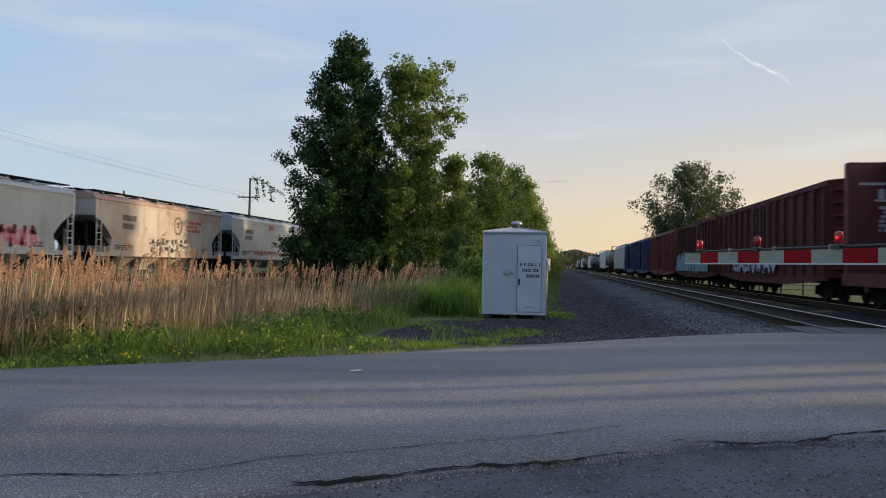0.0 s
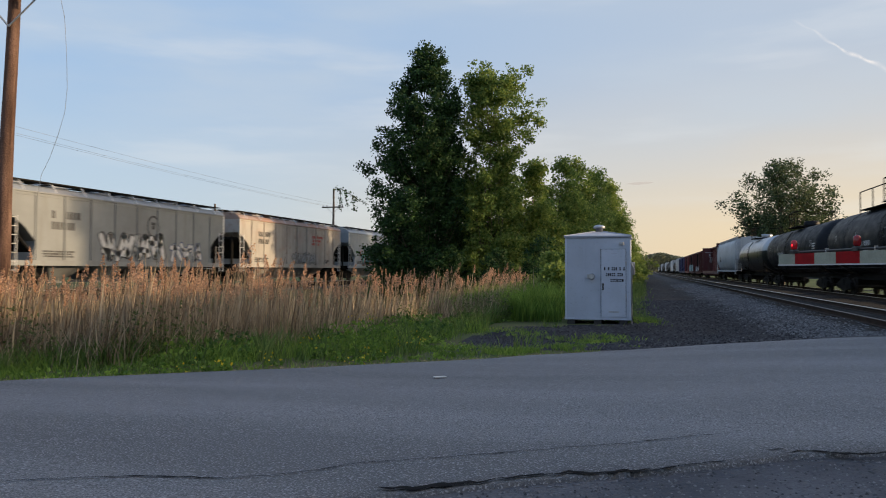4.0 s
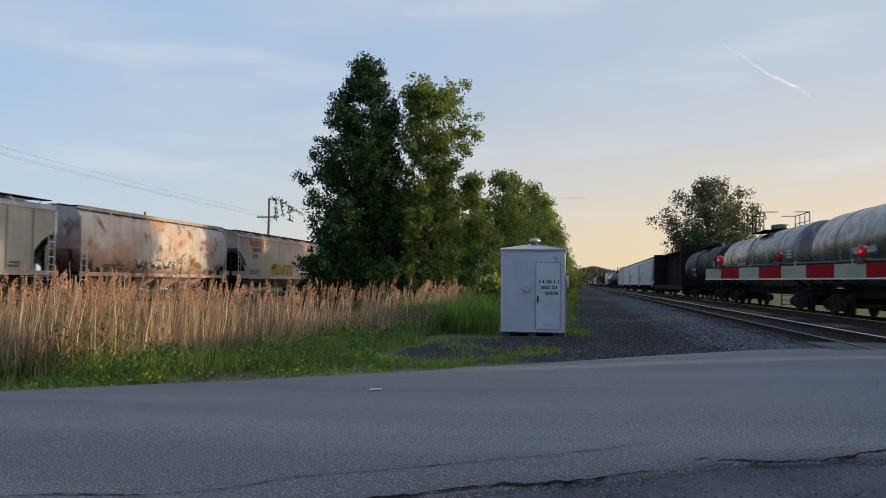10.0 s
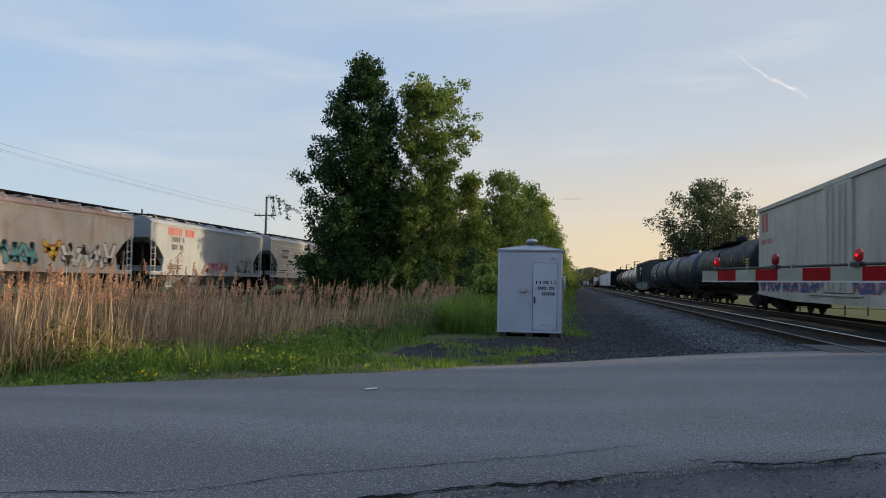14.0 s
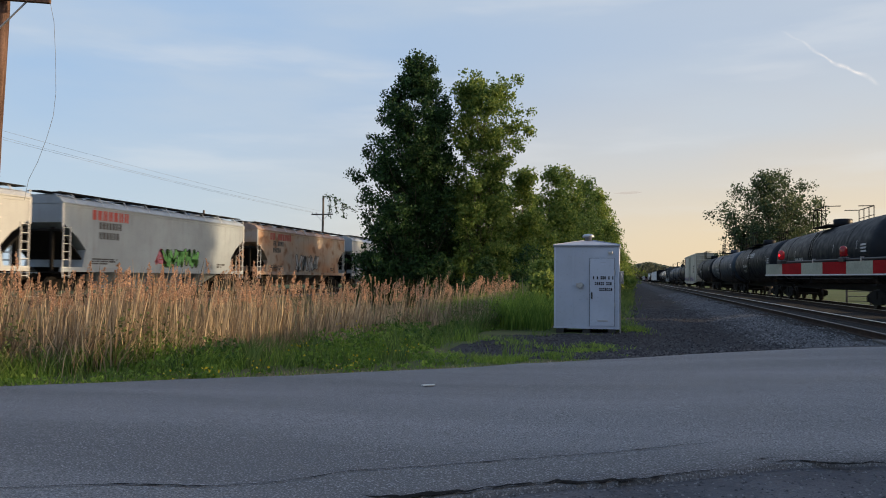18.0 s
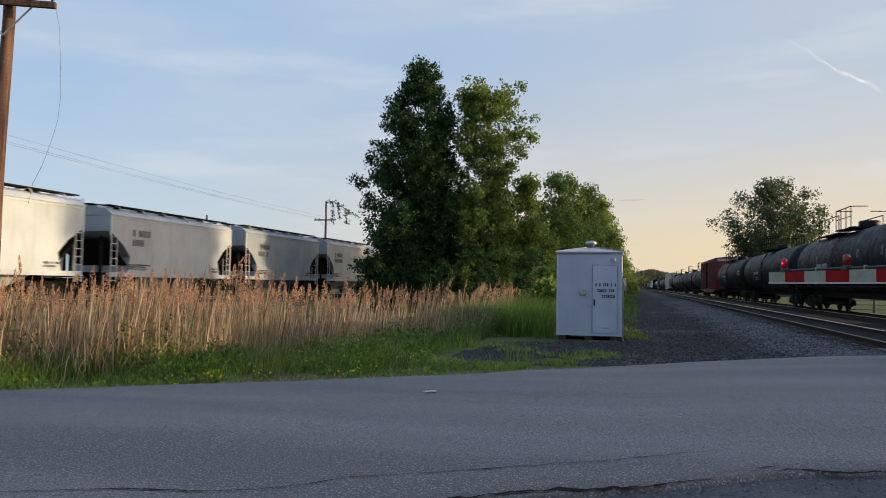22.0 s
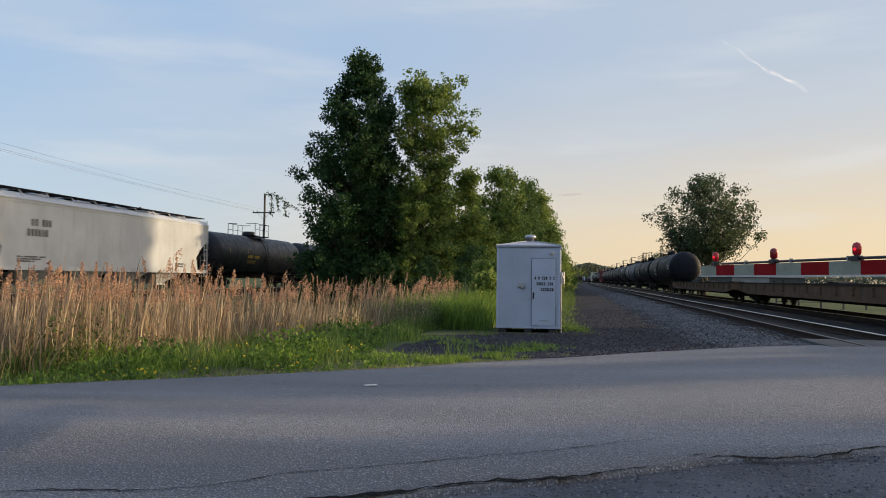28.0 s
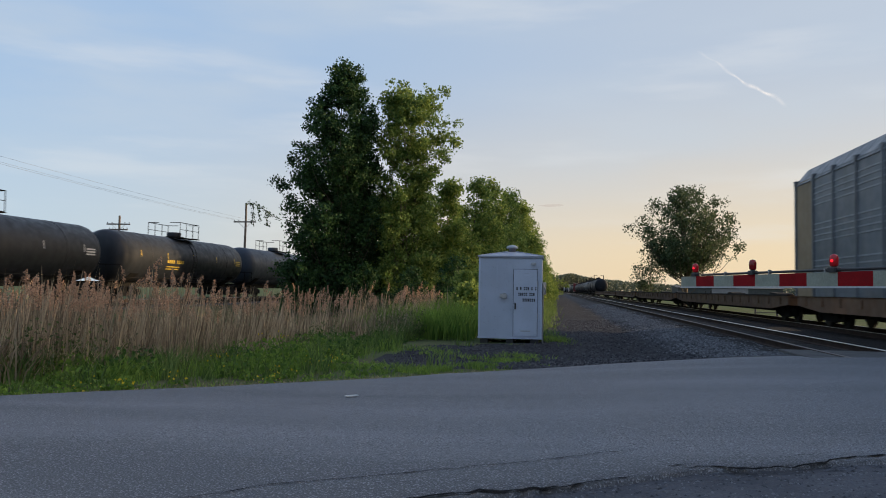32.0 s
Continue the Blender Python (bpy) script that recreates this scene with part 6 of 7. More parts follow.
def flat_car(L, body, label, name="flat_car"):
    car = thing(name, label, "freight car")
    h = L / 2 - 0.62
    part("deck", cached(("fl_deck", L), lambda s: s.box(-1.38, 1.38, -h, h, 1.0, 1.08).prism([(-h, 1.0), (h, 1.0), (h, 0.88), (h * 0.7, 0.5), (-h * 0.7, 0.5), (-h, 0.88)], "x", -0.3, 0.3)), M_TIE, car, "worn dark deck")
    for k in (-1, 1):
        part("side_sill", cached(("fl_sill", L), lambda s: s.prism([(-h, 1.1), (h, 1.1), (h, 0.74), (h * 0.82, 0.55), (-h * 0.82, 0.55), (-h, 0.74)], "x", -0.05, 0.05)), body, car, m=pose(k * 1.43, 0, 0))
        for i in range(16):
            part("stake_pocket", cached(("fl_pocket",), lambda s: s.box(-0.04, 0.04, -0.09, 0.09, 0.75, 1.05)), body, car, m=pose(k * 1.49, -h + 1 + i * (2 * h - 2) / 15, 0))
        part("deck_edge", cached(("fl_edge", L), lambda s: s.box(-0.09, 0.09, -h, h, 1.101, 1.16)), M_TIE, car, m=pose(k * 1.43, 0, 0))
        part("end_sill", cached(("fl_end",), lambda s: s.box(-1.4, 1.4, -0.1, 0.1, 0.72, 1.14)), body, car, m=pose(0, k * (h - 0.1), 0))
        part("hand_brake", cached(("fl_brake",), lambda s: s.tube((0.9, 0, 0.8), (0.9, 0, 1.3), 0.03, 6).tube((0.9, -0.03, 0.95), (0.9, 0.03, 0.95), 0.22, 14)), M_STEEL, car, m=pose(0, k * (h - 0.35), 0))
        coupler(car, k * (h - 0.05), k)
        truck(car, k * (h - 2.1))
    part("centre_sill", cached(("fl_centre", L), lambda s: s.prism([(-h + 3.6, 0.98), (h - 3.6, 0.98), (h - 4.4, 0.42), (-h + 4.4, 0.42)], "x", -0.85, 0.85)), M_STEEL, car)
    for y in (-h * 0.55, h * 0.1):
        part("trailer_hitch", cached(("fl_hitch",), lambda s: s.prism([(-0.9, 1.08), (0.7, 1.08), (0.5, 1.25), (-0.7, 1.2)], "x", -0.35, 0.35)), M_STEEL, car, m=pose(0, y, 0))
    car["half"] = h
    return car


def autorack_car(L, body, roof_mat, label):
    car = flat_car(L, M_RACKBASE, label, "autorack_car")
    h = L / 2 - 0.75
    top = 6.05
    for k in (-1, 1):
        for i in range(14):
            w = 2 * h / 14

            def louvres(s):
                for lo, hi in ((1.75, 2.35), (3.05, 3.65), (4.35, 4.95)):
                    for q in range(4):
                        z = lo + (hi - lo) * q / 3
                        s.prism([(0.08, z), (0.08, z + 0.05), (w - 0.08, z + 0.05), (w - 0.08, z)], "x", -0.045, 0.045)
            ends = i in (0, 13)
            panel = part("screen_panel", cached(("rack_panel", L, ends), lambda s: s.box(-0.03, 0.03, 0.02, w - 0.02, 1.1, 5.4)), M_RACKDOOR if ends else body, car, m=pose(k * 1.5, -h + i * w, 0))
            if not ends:
                part("louvre_panel", cached(("rack_louvres", L), louvres), P_RACKRIB, panel)
        for i in range(15):
            part("post", cached(("rack_post",), lambda s: s.box(-0.06, 0.06, -0.06, 0.06, 1.1, 5.3).prism([(-0.06, 5.3), (0.06, 5.3), (0.13, 5.5), (-0.13, 5.5)], "x", -0.07, 0.07)), body, car, m=pose(k * 1.53, -h + i * 2 * h / 14, 0))
        part("end_door", cached(("rack_door", k), lambda s: s.prism([(-1.5, 1.15), (1.5, 1.15), (1.5, 5.35), (1.05, 5.93), (-1.05, 5.93), (-1.5, 5.35)], "y", -0.06, 0.06)), M_RACKDOOR, car, "tan end door", m=pose(0, k * (h + 0.07), 0))
    n = 30
    sec = [(1.56, 5.3), (1.5, 5.44), (1.1, 5.94), (0.5, top), (-0.5, top), (-1.1, 5.94), (-1.5, 5.44), (-1.56, 5.3), (-1.4, 5.3), (-1.0, 5.83), (1.0, 5.83), (1.4, 5.3)]
    part("roof", cached(("rack_roof", L), lambda s: [s.prism(sec, "y", -h + i * 2 * h / n + 0.02, -h + (i + 1) * 2 * h / n - 0.02) for i in range(n)] and s.prism([(x * 0.985, z - 0.02) for x, z in sec], "y", -h, h)), roof_mat, car, "corrugated grey roof")
    return car


# paints
P_GREY = paint("light_grey_paint", (0.285, 0.335, 0.385), 0.12, 0.35)
P_WHITE = paint("off_white_paint", (0.41, 0.455, 0.505), 0.08, 0.25)
P_CREAM = paint("pale_beige_paint", (0.37, 0.39, 0.40), 0.08, 0.3)
P_BEIGE_RUST = paint("beige_paint_with_rust", (0.40, 0.38, 0.355), 0.45, 0.5, 0.55)
P_HEAVYRUST = paint("rust_stained_paint", (0.40, 0.33, 0.27), 0.85, 0.5, 0.6, (0.20, 0.09, 0.04))
P_TAUPE = paint("taupe_grey_paint", (0.205, 0.225, 0.24), 0.08, 0.35)
P_OCHRE = paint("ochre_paint", (0.38, 0.26, 0.10), 0.12, 0.3)
P_RUSTY = paint("flaking_white_paint", (0.40, 0.41, 0.42), 0.8, 0.5, 0.6)
P_SILVER = paint("silver_grey_paint", (0.47, 0.53, 0.58), 0.06, 0.25, 0.42)
P_BROWN = paint("boxcar_brown_paint", (0.080, 0.021, 0.020), 0.12, 0.3, 0.65, shine=0.25)
P_RED = paint("boxcar_red_paint", (0.16, 0.019, 0.023), 0.12, 0.3, 0.5)
P_MAROON = paint("maroon_paint", (0.09, 0.016, 0.018), 0.15, 0.35, 0.55)
P_BLUE = paint("dark_blue_paint", (0.018, 0.032, 0.13), 0.15, 0.35, 0.5)
P_SLATE = paint("slate_paint", (0.045, 0.055, 0.065), 0.15, 0.35, 0.5)
P_BLACKCAR = paint("black_car_paint", (0.012, 0.012, 0.014), 0.1, 0.2, 0.65, (0.03, 0.018, 0.012), (0.02, 0.017, 0.015), shine=0.12)
P_BLACKTANK = paint("black_tank_paint", (0.011, 0.0135, 0.019), 0.0, 0.0, 0.5, (0.017, 0.016, 0.016), (0.018, 0.018, 0.019), shine=0.16)
P_DUSTYTANK = paint("dusty_black_tank_paint", (0.017, 0.020, 0.026), 0.05, 0.3, 0.45, (0.04, 0.035, 0.03), (0.045, 0.042, 0.04), shine=0.3)
P_GREYTANK = paint("blue_grey_tank_paint", (0.036, 0.049, 0.070), 0.04, 0.04, 0.48, (0.05, 0.04, 0.03), (0.05, 0.05, 0.05), shine=0.35)
P_BOARD = paint("dull_grey_board_paint", (0.30, 0.28, 0.26), 0.1, 0.3, 0.6)
P_STAINTANK = paint("black_tank_with_white_residue", (0.025, 0.027, 0.031), 0.05, 0.75, 0.24, (0.04, 0.03, 0.025), (0.34, 0.35, 0.38), shine=0.9)
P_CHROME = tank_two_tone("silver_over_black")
P_RUSTROOF = paint("rusty_roof_paint", (0.34, 0.25, 0.21), 0.6, 0.4, 0.7)
M_LADDER = paint("grey_white_ladder_paint", (0.56, 0.57, 0.58), 0.05, 0.2)
I_HAZE = two_tone("pale_spray_haze", (0.20, 0.27, 0.29), (0.12, 0.16, 0.19), 1.2, 9.0, 0.7)
P_REEFER = paint("dirty_white_paint", (0.47, 0.445, 0.37), 0.15, 0.5, 0.5)
P_FLAT = paint("rusty_yellow_brown_paint", (0.115, 0.064, 0.03), 0.6, 0.8, 0.8, (0.05, 0.025, 0.014), (0.03, 0.024, 0.02))
P_RACK = paint("grey_screen_paint", (0.15, 0.165, 0.18), 0.15, 0.45, 0.4)
# Louvres are a paler grey than the screen panels.
P_RACKRIB = paint("pale_louvre_paint", (0.30, 0.32, 0.34), 0.1, 0.3, 0.4)
M_RACKBASE = paint("brown_rack_base", (0.15, 0.08, 0.04), 0.4, 0.4, 0.65)
M_RACKDOOR = paint("tan_door_paint", (0.30, 0.22, 0.13), 0.2, 0.3, 0.6)
I_RED = plain("faded_red_marking", (0.42, 0.06, 0.05))
I_DARK = plain("dark_marking", (0.04, 0.04, 0.045))
I_WHITE = plain("white_marking", (0.62, 0.62, 0.62))
I_YELLOW = plain("yellow_marking", (0.6, 0.42, 0.05))
I_TEAL = plain("teal_spray", (0.12, 0.36, 0.40))
I_PINK = plain("pink_spray", (0.5, 0.16, 0.24))
I_GREEN = plain("green_spray", (0.16, 0.45, 0.12))
I_NAVY = plain("navy_spray", (0.05, 0.08, 0.2))
I_SILVER = plain("silver_spray", (0.45, 0.46, 0.48))

LEFT_CARS, RIGHT_CARS = [], []


def side_marks(car, side, h, kind, seed):
    """Lettering, emblems and graffiti of the hoppers' track side. Lengthwise places run from the leading end."""
    y0 = -h * side
    at = lambda f: y0 + side * 2 * h * f
    x = 1.562
    if "soo" in kind:
        marks(car, side, x, at(0.15), 3.05, 1.5, 0.32, 2, I_DARK, "reporting_mark", seed)
    if "cp" in kind:
        marks(car, side, x, at(0.12), 3.45, 3.0, 0.52, 1, I_RED, "red_wordmark", seed)
    if "cs" in kind:
        marks(car, side, x, at(0.45), 3.5, 1.1, 0.42, 1, I_RED, "red_wordmark", seed)
    if "crest" in kind:
        crest(car, side, x, at(0.58), 3.05, 0.5, I_DARK)
    if "redtext" in kind:
        marks(car, side, x, at(0.66), 3.25, 1.9, 0.18, 3, I_RED, "red_lettering", seed)
    marks(car, side, x, at(0.12), 1.62, 1.8, 0.07, 3, I_DARK, "data_stencil", seed + 5)
    marks(car, side, x, at(0.80), 1.55, 0.9, 0.10, 2, I_DARK, "data_stencil", seed + 9)


def left_train():
    """The hopper train on the far left, from its front to its rear: coupled ends along the train."""
    s = 1   # the side towards the road faces +x
    def hop(u0, u1, body, label, kind="", seed=0, graf=(), **kw):
        car = hopper_car(round(u1 - u0, 1), body, label, **kw)
        side_marks(car, s, car["half"], kind, seed)
        for f, z, w, h, fill, edge, n in graf:
            graffiti(car, s, 1.562, -car["half"] + 2 * car["half"] * f, z, w, h, fill, edge, seed + int(f * 100), n)
        LEFT_CARS.append((car, (u0 + u1) / 2))

    def tank(u0, u1, label, body=P_DUSTYTANK, mark=I_YELLOW, seed=0):
        car = tank_car(round(u1 - u0, 1), body, label)
        tank_marks(car, s, mark, seed)
        LEFT_CARS.append((car, (u0 + u1) / 2))
    hop(18.0, 35.5, P_GREY, "light grey covered hopper car with pink graffiti", "soo", 1, [(0.62, 1.4, 3.4, 1.0, I_PINK, I_SILVER, 5)])
    hop(35.5, 52.3, P_BEIGE_RUST, "sun-faded beige covered hopper car with a round emblem and dark graffiti", "soo crest redtext", 2, [(0.36, 1.35, 4.6, 0.8, I_SILVER, I_DARK, 8)], roof=P_RUSTROOF)
    hop(52.3, 70.1, P_WHITE, "pale grey covered hopper car with red scrawls along its sill", "cs soo", 3, [(0.25, 1.33, 8.5, 0.5, I_RED, I_SILVER, 12)])
    hop(70.1, 87.6, P_TAUPE, "taupe covered hopper car with a round emblem and red lettering", "soo crest redtext", 4)
    hop(87.6, 105.2, P_TAUPE, "taupe ribbed covered hopper car with silver graffiti", "soo crest", 5, [(0.34, 1.35, 4.7, 1.4, I_WHITE, I_DARK, 4), (0.67, 1.35, 2.9, 1.0, I_WHITE, I_NAVY, 3)], ribs=9)
    hop(105.2, 123.0, P_BEIGE_RUST, "rust-streaked beige covered hopper car", "soo redtext", 6, [(0.45, 1.35, 4.4, 0.8, I_SILVER, I_DARK, 6)], ribs=9, roof=P_RUSTROOF)
    hop(123.0, 140.6, P_GREY, "grey covered hopper car with a big teal and red graffiti", "crest redtext", 7, [(0.18, 1.35, 5.8, 1.35, I_TEAL, I_RED, 5)])
    hop(140.6, 158.5, P_OCHRE, "ochre yellow covered hopper car", "soo", 8, [(0.83, 1.35, 1.9, 0.8, I_SILVER, I_DARK, 4)])
    hop(158.5, 176.0, P_GREY, "light grey covered hopper car with a dark round emblem", "soo crest", 9)
    hop(176.0, 193.5, P_TAUPE, "taupe ribbed covered hopper car with a round emblem", "soo crest", 10, ribs=9)
    hop(193.5, 211.0, P_RUSTY, "white covered hopper car with large flaking rust patches", "soo", 11, [(0.3, 1.5, 4.2, 0.9, I_SILVER, I_DARK, 6)], style="oval")
    hop(211.0, 229.7, P_BEIGE_RUST, "rusty beige covered hopper car with a red wordmark", "cp soo", 12, [(0.36, 1.35, 4.6, 0.9, I_YELLOW, I_DARK, 7)], roof=P_RUSTROOF)
    hop(229.7, 247.2, P_GREY, "light grey covered hopper car with a red wordmark and blue graffiti", "cp soo", 13, [(0.42, 1.35, 2.8, 0.95, I_NAVY, I_SILVER, 5), (0.78, 1.35, 2.4, 0.8, I_YELLOW, I_DARK, 4)])
    hop(247.2, 264.4, P_BEIGE_RUST, "rusty covered hopper car with bold white and yellow graffiti", "cp soo", 14, [(0.24, 1.35, 4.2, 1.0, I_TEAL, I_DARK, 5), (0.62, 1.35, 4.4, 1.2, I_WHITE, I_DARK, 4), (0.54, 1.5, 1.2, 1.1, I_YELLOW, I_RED, 1)], roof=P_RUSTROOF)
    hop(264.4, 281.9, P_GREY, "grey covered hopper car with a red wordmark and pink graffiti", "cp soo", 15, [(0.42, 1.35, 3.4, 0.7, I_PINK, I_SILVER, 5), (0.72, 1.35, 2.6, 0.9, I_SILVER, I_DARK, 4)])
    hop(281.9, 299.5, P_CREAM, "pale beige covered hopper car with smooth sides", "soo", 16, seams=5)
    hop(299.5, 316.7, P_CREAM, "pale beige covered hopper car with dark reporting marks", "soo", 17, seams=5)
    hop(316.7, 334.3, P_GREY, "light grey covered hopper car with green graffiti", "cp soo", 18, [(0.46, 1.35, 3.4, 1.0, I_GREEN, I_DARK, 5), (0.42, 1.5, 1.0, 0.8, I_PINK, I_RED, 1)])
    hop(334.3, 351.7, P_HEAVYRUST, "rust-stained covered hopper car with black script graffiti", "cp soo", 19, [(0.38, 1.4, 4.2, 1.2, I_SILVER, I_DARK, 4)], roof=P_RUSTROOF)
    hop(351.7, 370.6, P_WHITE, "off-white covered hopper car", "soo", 20, top=4.7)
    hop(370.6, 384.0, P_SILVER, "short grey covered hopper car", "soo", 21, top=4.75)
    hop(384.0, 396.8, P_WHITE, "short off-white covered hopper car", "soo", 22, top=4.55)
    hop(396.8, 410.0, P_GREY, "short grey covered hopper car with dark marks", "soo", 23, top=4.6)
    hop(410.0, 423.0, P_CREAM, "short cream covered hopper car", "soo", 24, top=4.6)
    tank(423.0, 439.0, "black tank car with small yellow markings", seed=1)
    tank(439.0, 457.2, "black tank car with yellow markings and dome railing", seed=2)
    tank(457.2, 477.0, "long black tank car with yellow markings", seed=3)
    hop(477.0, 498.7, P_WHITE, "clean pale grey plastic-pellet hopper car", "soo", 25, top=4.75)
    tank(498.7, 516.7, "dark grey tank car with a faded band", P_DUSTYTANK, I_YELLOW, 4)
    tank(516.7, 535.1, "black tank car with white reporting marks", P_DUSTYTANK, I_WHITE, 5)
    tank(535.1, 553.9, "black tank car with a dome railing", P_DUSTYTANK, I_WHITE, 6)
    tank(553.9, 572.5, "black tank car with orange reporting marks", P_DUSTYTANK, I_YELLOW, 7)
    tank(572.5, 590.5, "pale grey steel tank car", P_GREYTANK, I_DARK, 8)
    tank(590.5, 609.0, "black tank car near the train's rear", P_DUSTYTANK, I_WHITE, 9)


def tank_marks(car, side, mat, seed, word=False):
    h = car["half"]
    s = Solid()
    rng = random.Random(seed)
    r = 1.5
    at = lambda f: -h * side + side * 2 * h * f

    def bar(y, a, w, t):
        """A bar on the shell at the angle a from level."""
        p = []
        for dy, da in ((0, -t), (w, -t), (w, t), (0, t)):
            q = a + da
            p.append((side * (r + 0.014) * math.cos(q), y + dy, 2.55 + (r + 0.014) * math.sin(q)))
        s.add(p, [(0, 1, 2, 3) if side > 0 else (3, 2, 1, 0)])
    for f in (0.12, 0.3, 0.5, 0.7, 0.88):
        bar(at(f), 0.12, 0.06, 0.13)
    for i in range(9 if side > 0 or mat is not I_YELLOW else 0):
        if i != 4:
            bar(at(0.30) + side * i * 0.24 - (0.15 if side < 0 else 0), -0.12, 0.15, 0.07)
    for i in range(2 if side > 0 or mat is not I_YELLOW else 0):
        bar(at(0.30) - (1.6 if side < 0 else 0), -0.34 - i * 0.1, 1.6, 0.02)
    for i in range(3):
        bar(at(0.92) - 0.5, 0.1 - i * 0.09, 0.75, 0.025)
    part("markings", s, mat, car)["kind"] = "stuff"
    if word:
        s = Solid()
        for i in range(6):
            for d in (0.0, 0.22):
                bar(at(0.40) + side * i * 0.62 + side * d, 0.42, 0.13, 0.13)
        part("wordmark", s, I_WHITE, car, "white block wordmark as plain bars")


def right_train():
    """The mixed train going away on the right; its track side towards the road faces -x."""
    s = -1

    def put(car, u0, u1):
        RIGHT_CARS.append((car, (u0 + u1) / 2))


    def tank(u0, u1, label, body=P_BLACKTANK, mark=I_WHITE, seed=0, word=False, walkway=()):
        car = tank_car(round(abs(u0 - u1), 1), body, label, walkway=walkway)
        tank_marks(car, s, mark, seed, word)
        put(car, u0, u1)

    def hop(u0, u1, body, label, **kw):
        # Bays in near-black steel carry the shade under these hoppers in their colour.
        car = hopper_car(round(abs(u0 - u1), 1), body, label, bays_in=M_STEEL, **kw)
        h = car["half"]
        marks(car, s, 1.562 if kw.get("style") != "oval" else 1.61, h * 0.62, 2.55, 1.3, 0.24, 2, I_DARK, "reporting_mark", int(u0))
        put(car, u0, u1)
    u = 411.7
    for k in range(13):       # the far head of the train
        L = (17.3, 18.0, 16.7)[k % 3]
        if k % 4 == 2:
            hop(u, u - L, P_WHITE, "pale hopper car far down the line")
        else:
            tank(u, u - L, "dark tank car far down the line", seed=k)
        u -= L
    tank(u, 171.2, "grey tank car far down the line", P_GREYTANK, seed=31)
    hop(171.2, 150.2, P_WHITE, "white hopper car far down the line")
    tank(150.2, 128.6, "dark tank car far down the line", seed=32)
    hop(128.6, 107.6, P_GREY, "pale grey covered hopper car")
    put(box_car(14.0, P_BLUE, "dark blue ribbed steel box car"), 107.6, 93.6)
    put(box_car(14.0, P_BLUE, "dark blue ribbed steel box car"), 93.6, 79.5)
    put(box_car(17.6, P_RED, "red steel box car with posts"), 79.5, 61.9)
    c = box_car(15.9, P_BROWN, "brown box car with teal graffiti along its lower side")
    graffiti(c, s, 1.63, 7.0, 1.05, 12.0, 1.2, I_TEAL, I_SILVER, 41, 9, I_HAZE)
    put(c, 61.9, 46.0)
    c = box_car(18.7, P_BROWN, "weathered brown ribbed box car with faded graffiti")
    graffiti(c, s, 1.63, 5.0, 1.05, 8.0, 0.9, I_SILVER, I_NAVY, 42, 7)
    put(c, 46.0, 27.3)
    c = centerbeam_car(25.3, P_MAROON, "empty maroon centerbeam flat car with a trussed middle wall")
    text = Solid()
    rows_of_marks(text, 0.0, 0.0, 3.2, 1.6, 0.10, 6, 51, -1)
    text.box(-0.006, 0.006, -0.25, 0.12, 3.45, 3.52).box(-0.006, 0.006, -0.16, 0.02, 3.53, 3.85).box(-0.006, 0.006, -0.6, 0.6, 3.98, 4.06)
    part("warning_text", text, I_SILVER, c, m=pose(-0.55, c["half"] - 0.502, 0, 0, 0, 90))["kind"] = "stuff"
    put(c, 27.3, 2.1)
    hop(2.1, -19.3, P_WHITE, "white plastic-pellet hopper car with bulging sides", style="oval", top=4.75)
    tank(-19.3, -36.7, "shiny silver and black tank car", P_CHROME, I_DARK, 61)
    tank(-36.7, -56.6, "black tank car with a dome railing", seed=62)
    tank(-56.6, -78.4, "long black tank car with a dome railing", seed=63, walkway=((1.4, 5.4),))
    hop(-78.4, -96.4, P_BEIGE_RUST, "rust-streaked beige covered hopper car", top=4.75, roof=P_RUSTROOF)
    hop(-96.4, -115.7, P_SILVER, "silver grey covered hopper car", top=4.66)
    hop(-115.7, -136.1, P_SILVER, "clean silver grey covered hopper car", top=4.66)
    hop(-136.1, -156.9, P_SILVER, "long silver grey covered hopper car", top=4.66)
    put(centerbeam_car(25.8, P_BLACKCAR, "empty black centerbeam flat car with a trussed middle wall"), -156.9, -182.7)
    tank(-182.7, -200.0, "plain black steel tank car", seed=64)
    tank(-200.0, -218.8, "dark grey tank car with a dome railing", P_STAINTANK, seed=65)
    tank(-218.8, -237.7, "black tank car with white residue streaks", P_STAINTANK, seed=66)
    c = box_car(19.3, P_SLATE, "dark slate box car with pale graffiti along its sill", posts=17)
    graffiti(c, s, 1.63, 8.9, 0.85, 17.5, 0.85, I_HAZE, I_SILVER, 43, 16)
    marks(c, s, 1.64, 2.5, 3.3, 2.6, 0.42, 2, I_WHITE, "lettering", 52)
    put(c, -237.7, -256.9)
    tank(-256.9, -274.3, "plain blue grey tank car", P_GREYTANK, seed=67)
    tank(-274.3, -291.9, "blue grey tank car with a dome railing", P_GREYTANK, I_YELLOW, 68)
    tank(-291.9, -312.4, "black tank car with yellow marks and a long roof railing", P_BLACKTANK, I_YELLOW, 69, walkway=((-3.0, 6.9),))
    c = box_car(24.9, P_REEFER, "dirty white refrigerated box car with graffiti along its sill", top=5.3, smooth_side=True, name="refrigerator_car")
    graffiti(c, s, 1.53, 11.5, 0.9, 19.0, 0.75, I_NAVY, I_PINK, 44, 14)
    marks(c, s, 1.502, 11.2, 3.9, 1.2, 0.9, 1, I_RED, "orange_emblem", 53)
    marks(c, s, 1.502, 11.2, 3.3, 2.2, 0.25, 1, I_RED, "red_lettering", 54)
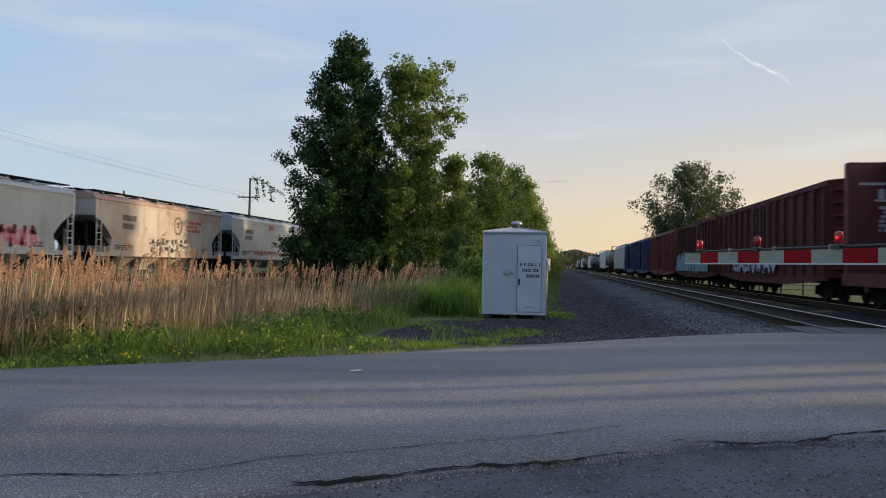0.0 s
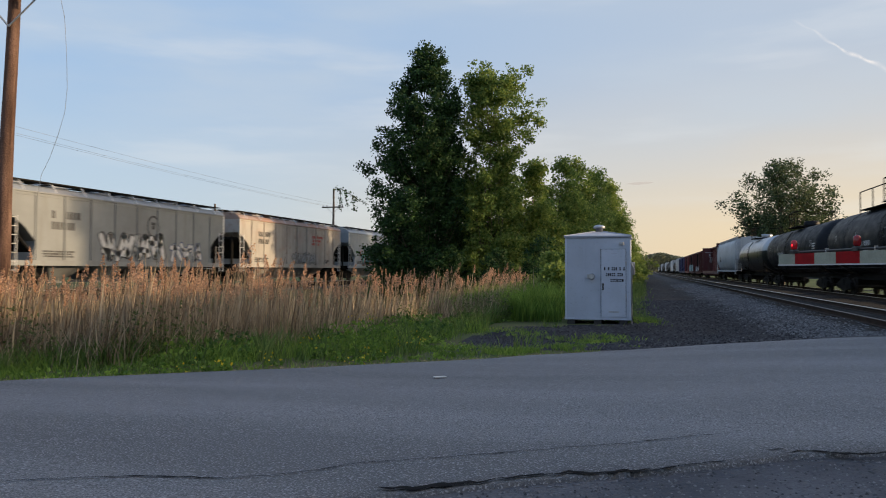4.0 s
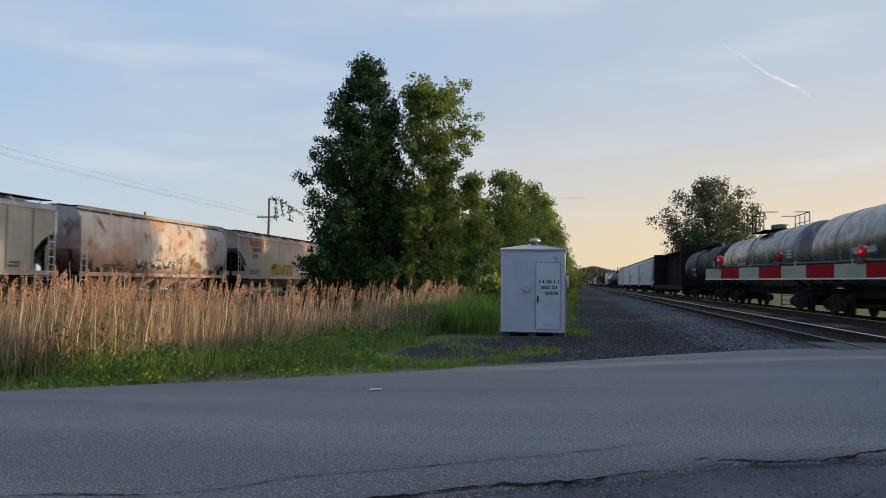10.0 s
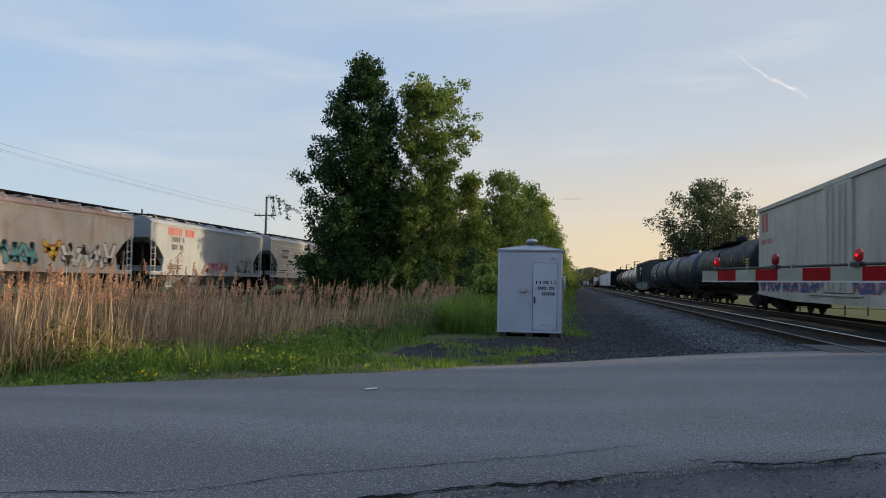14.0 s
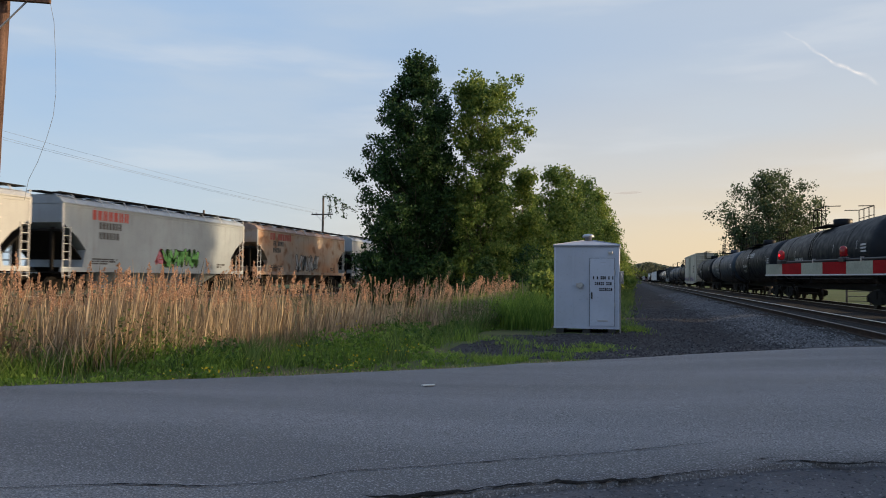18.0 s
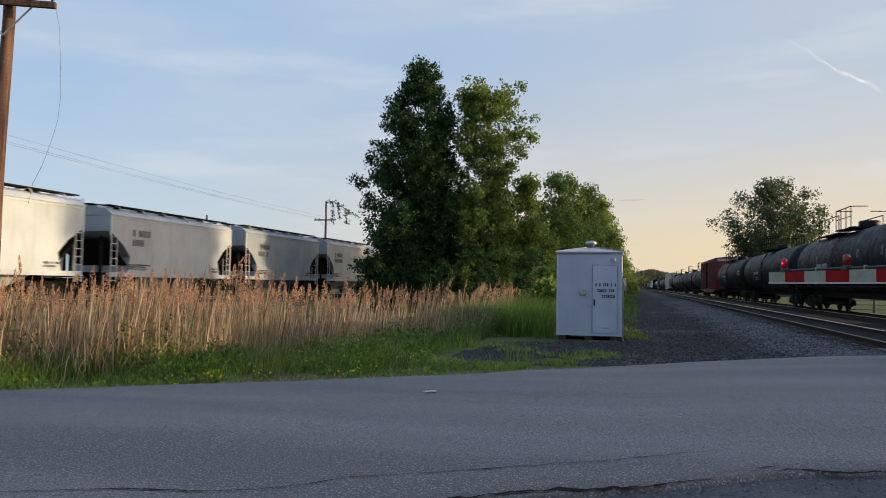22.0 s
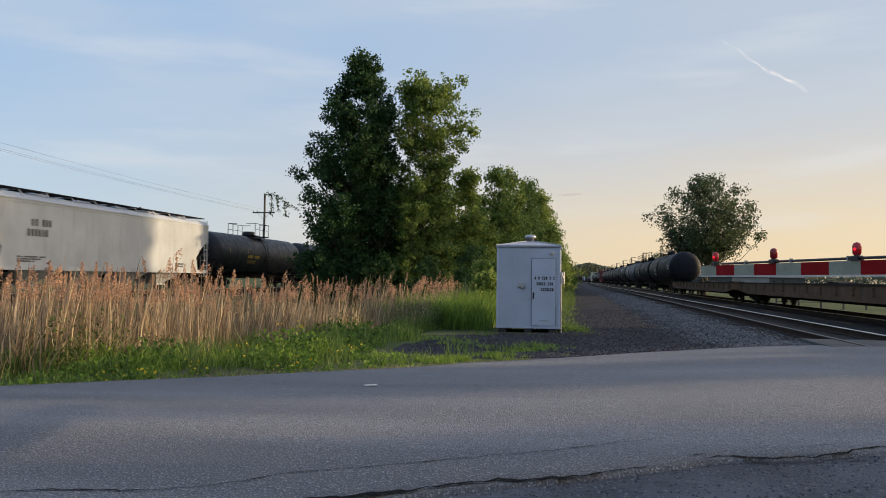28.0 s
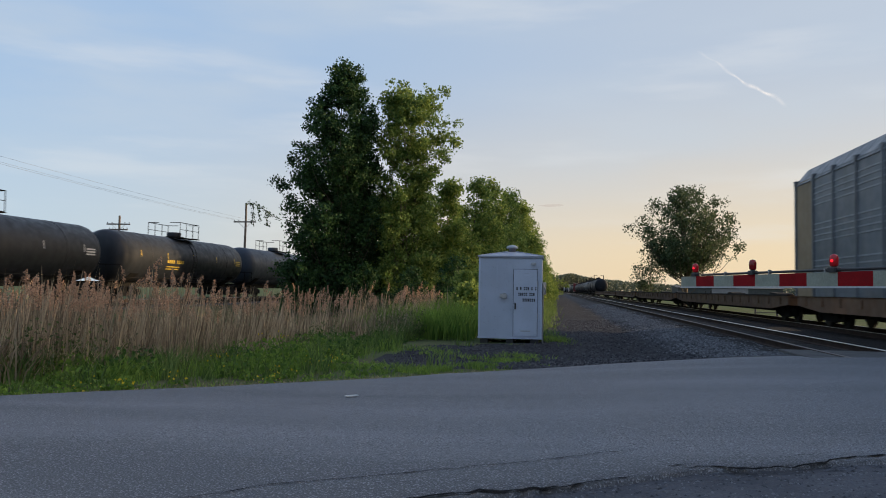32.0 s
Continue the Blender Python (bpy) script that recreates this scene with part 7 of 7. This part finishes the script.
    marks(c, s, 1.502, -6.0, 3.2, 2.6, 0.2, 4, I_DARK, "data_stencil", 55)
    put(c, -312.4, -337.3)
    tank(-337.3, -358.0, "plain black steel tank car", seed=70)
    tank(-358.0, -379.0, "plain blue grey tank car", P_GREYTANK, seed=71)
    tank(-379.0, -399.7, "black tank car with a white wordmark", seed=72, word=True, walkway=((1.4, 5.4),))
    tank(-399.7, -422.5, "long black tank car with a dome railing", seed=73)
    tank(-422.5, -442.2, "black tank car with a white patch", seed=74)
    c = box_car(20.2, P_RED, "dark red box car with a white end panel", top=4.85, posts=17)
    part("end_panel", Solid().box(-1.3, 1.3, -9.62, -9.59, 4.3, 4.6), P_REEFER, c, "white number board")
    put(c, -442.2, -462.4)
    tank(-462.4, -484.0, "plain black steel tank car", seed=75, walkway=((1.4, 5.4),))
    tank(-484.0, -506.2, "long black tank car with dome railing", seed=76)
    tank(-506.2, -526.2, "plain black steel tank car", seed=77, walkway=((1.4, 5.4),))
    tank(-526.2, -547.7, "plain black steel tank car", seed=78)
    tank(-547.7, -568.0, "dark tank car with a white wordmark", seed=79, word=True)
    tank(-568.0, -588.6, "dark grey tank car", P_GREYTANK, seed=80, walkway=((1.4, 5.4),))
    tank(-588.6, -610.3, "long black tank car with a long roof walkway", seed=81, walkway=((1.45, 10.0), (-9.8, -1.45)))
    tank(-610.3, -632.3, "black tank car at the end of the tank cars", seed=82)
    u = -632.3
    for k in range(5):
        put(flat_car(28.9, P_FLAT, "empty rusty yellow-brown flat car"), u, u - 28.9)
        u -= 28.9
    # The second autorack stays out of view; it is added for its shadow.
    for k in range(2):
        put(autorack_car(28.9, P_RACK, P_RACK, "tall grey autorack car with screened sides and a tan end door"), u, u - 28.9)
        u -= 28.9


left_train()
right_train()


# ---- what moves ----
LEFT_SPEED, RIGHT_SPEED = -16.1, 25.26


def motions():
    walk(CONTRAIL, [(0.0, pose(672.0, 3000.0, 828.0)), (16.0, pose(678.0, 3000.0, 833.0)), (32.0, pose(680.0, 3000.0, 840.0))])
    for cars, x, z, v, turn in ((LEFT_CARS, LEFT_TRACK, LEFT_RAIL_TOP, LEFT_SPEED, 0), (RIGHT_CARS, FAR_TRACK, RAIL_TOP, RIGHT_SPEED, 0)):
        for car, u in cars:
            walk(car, [(0.0, pose(x, u, z, 0, 0, turn)), (16.0, pose(x, u + 16 * v, z, 0, 0, turn)), (32.0, pose(x, u + 32 * v, z, 0, 0, turn))])


motions()
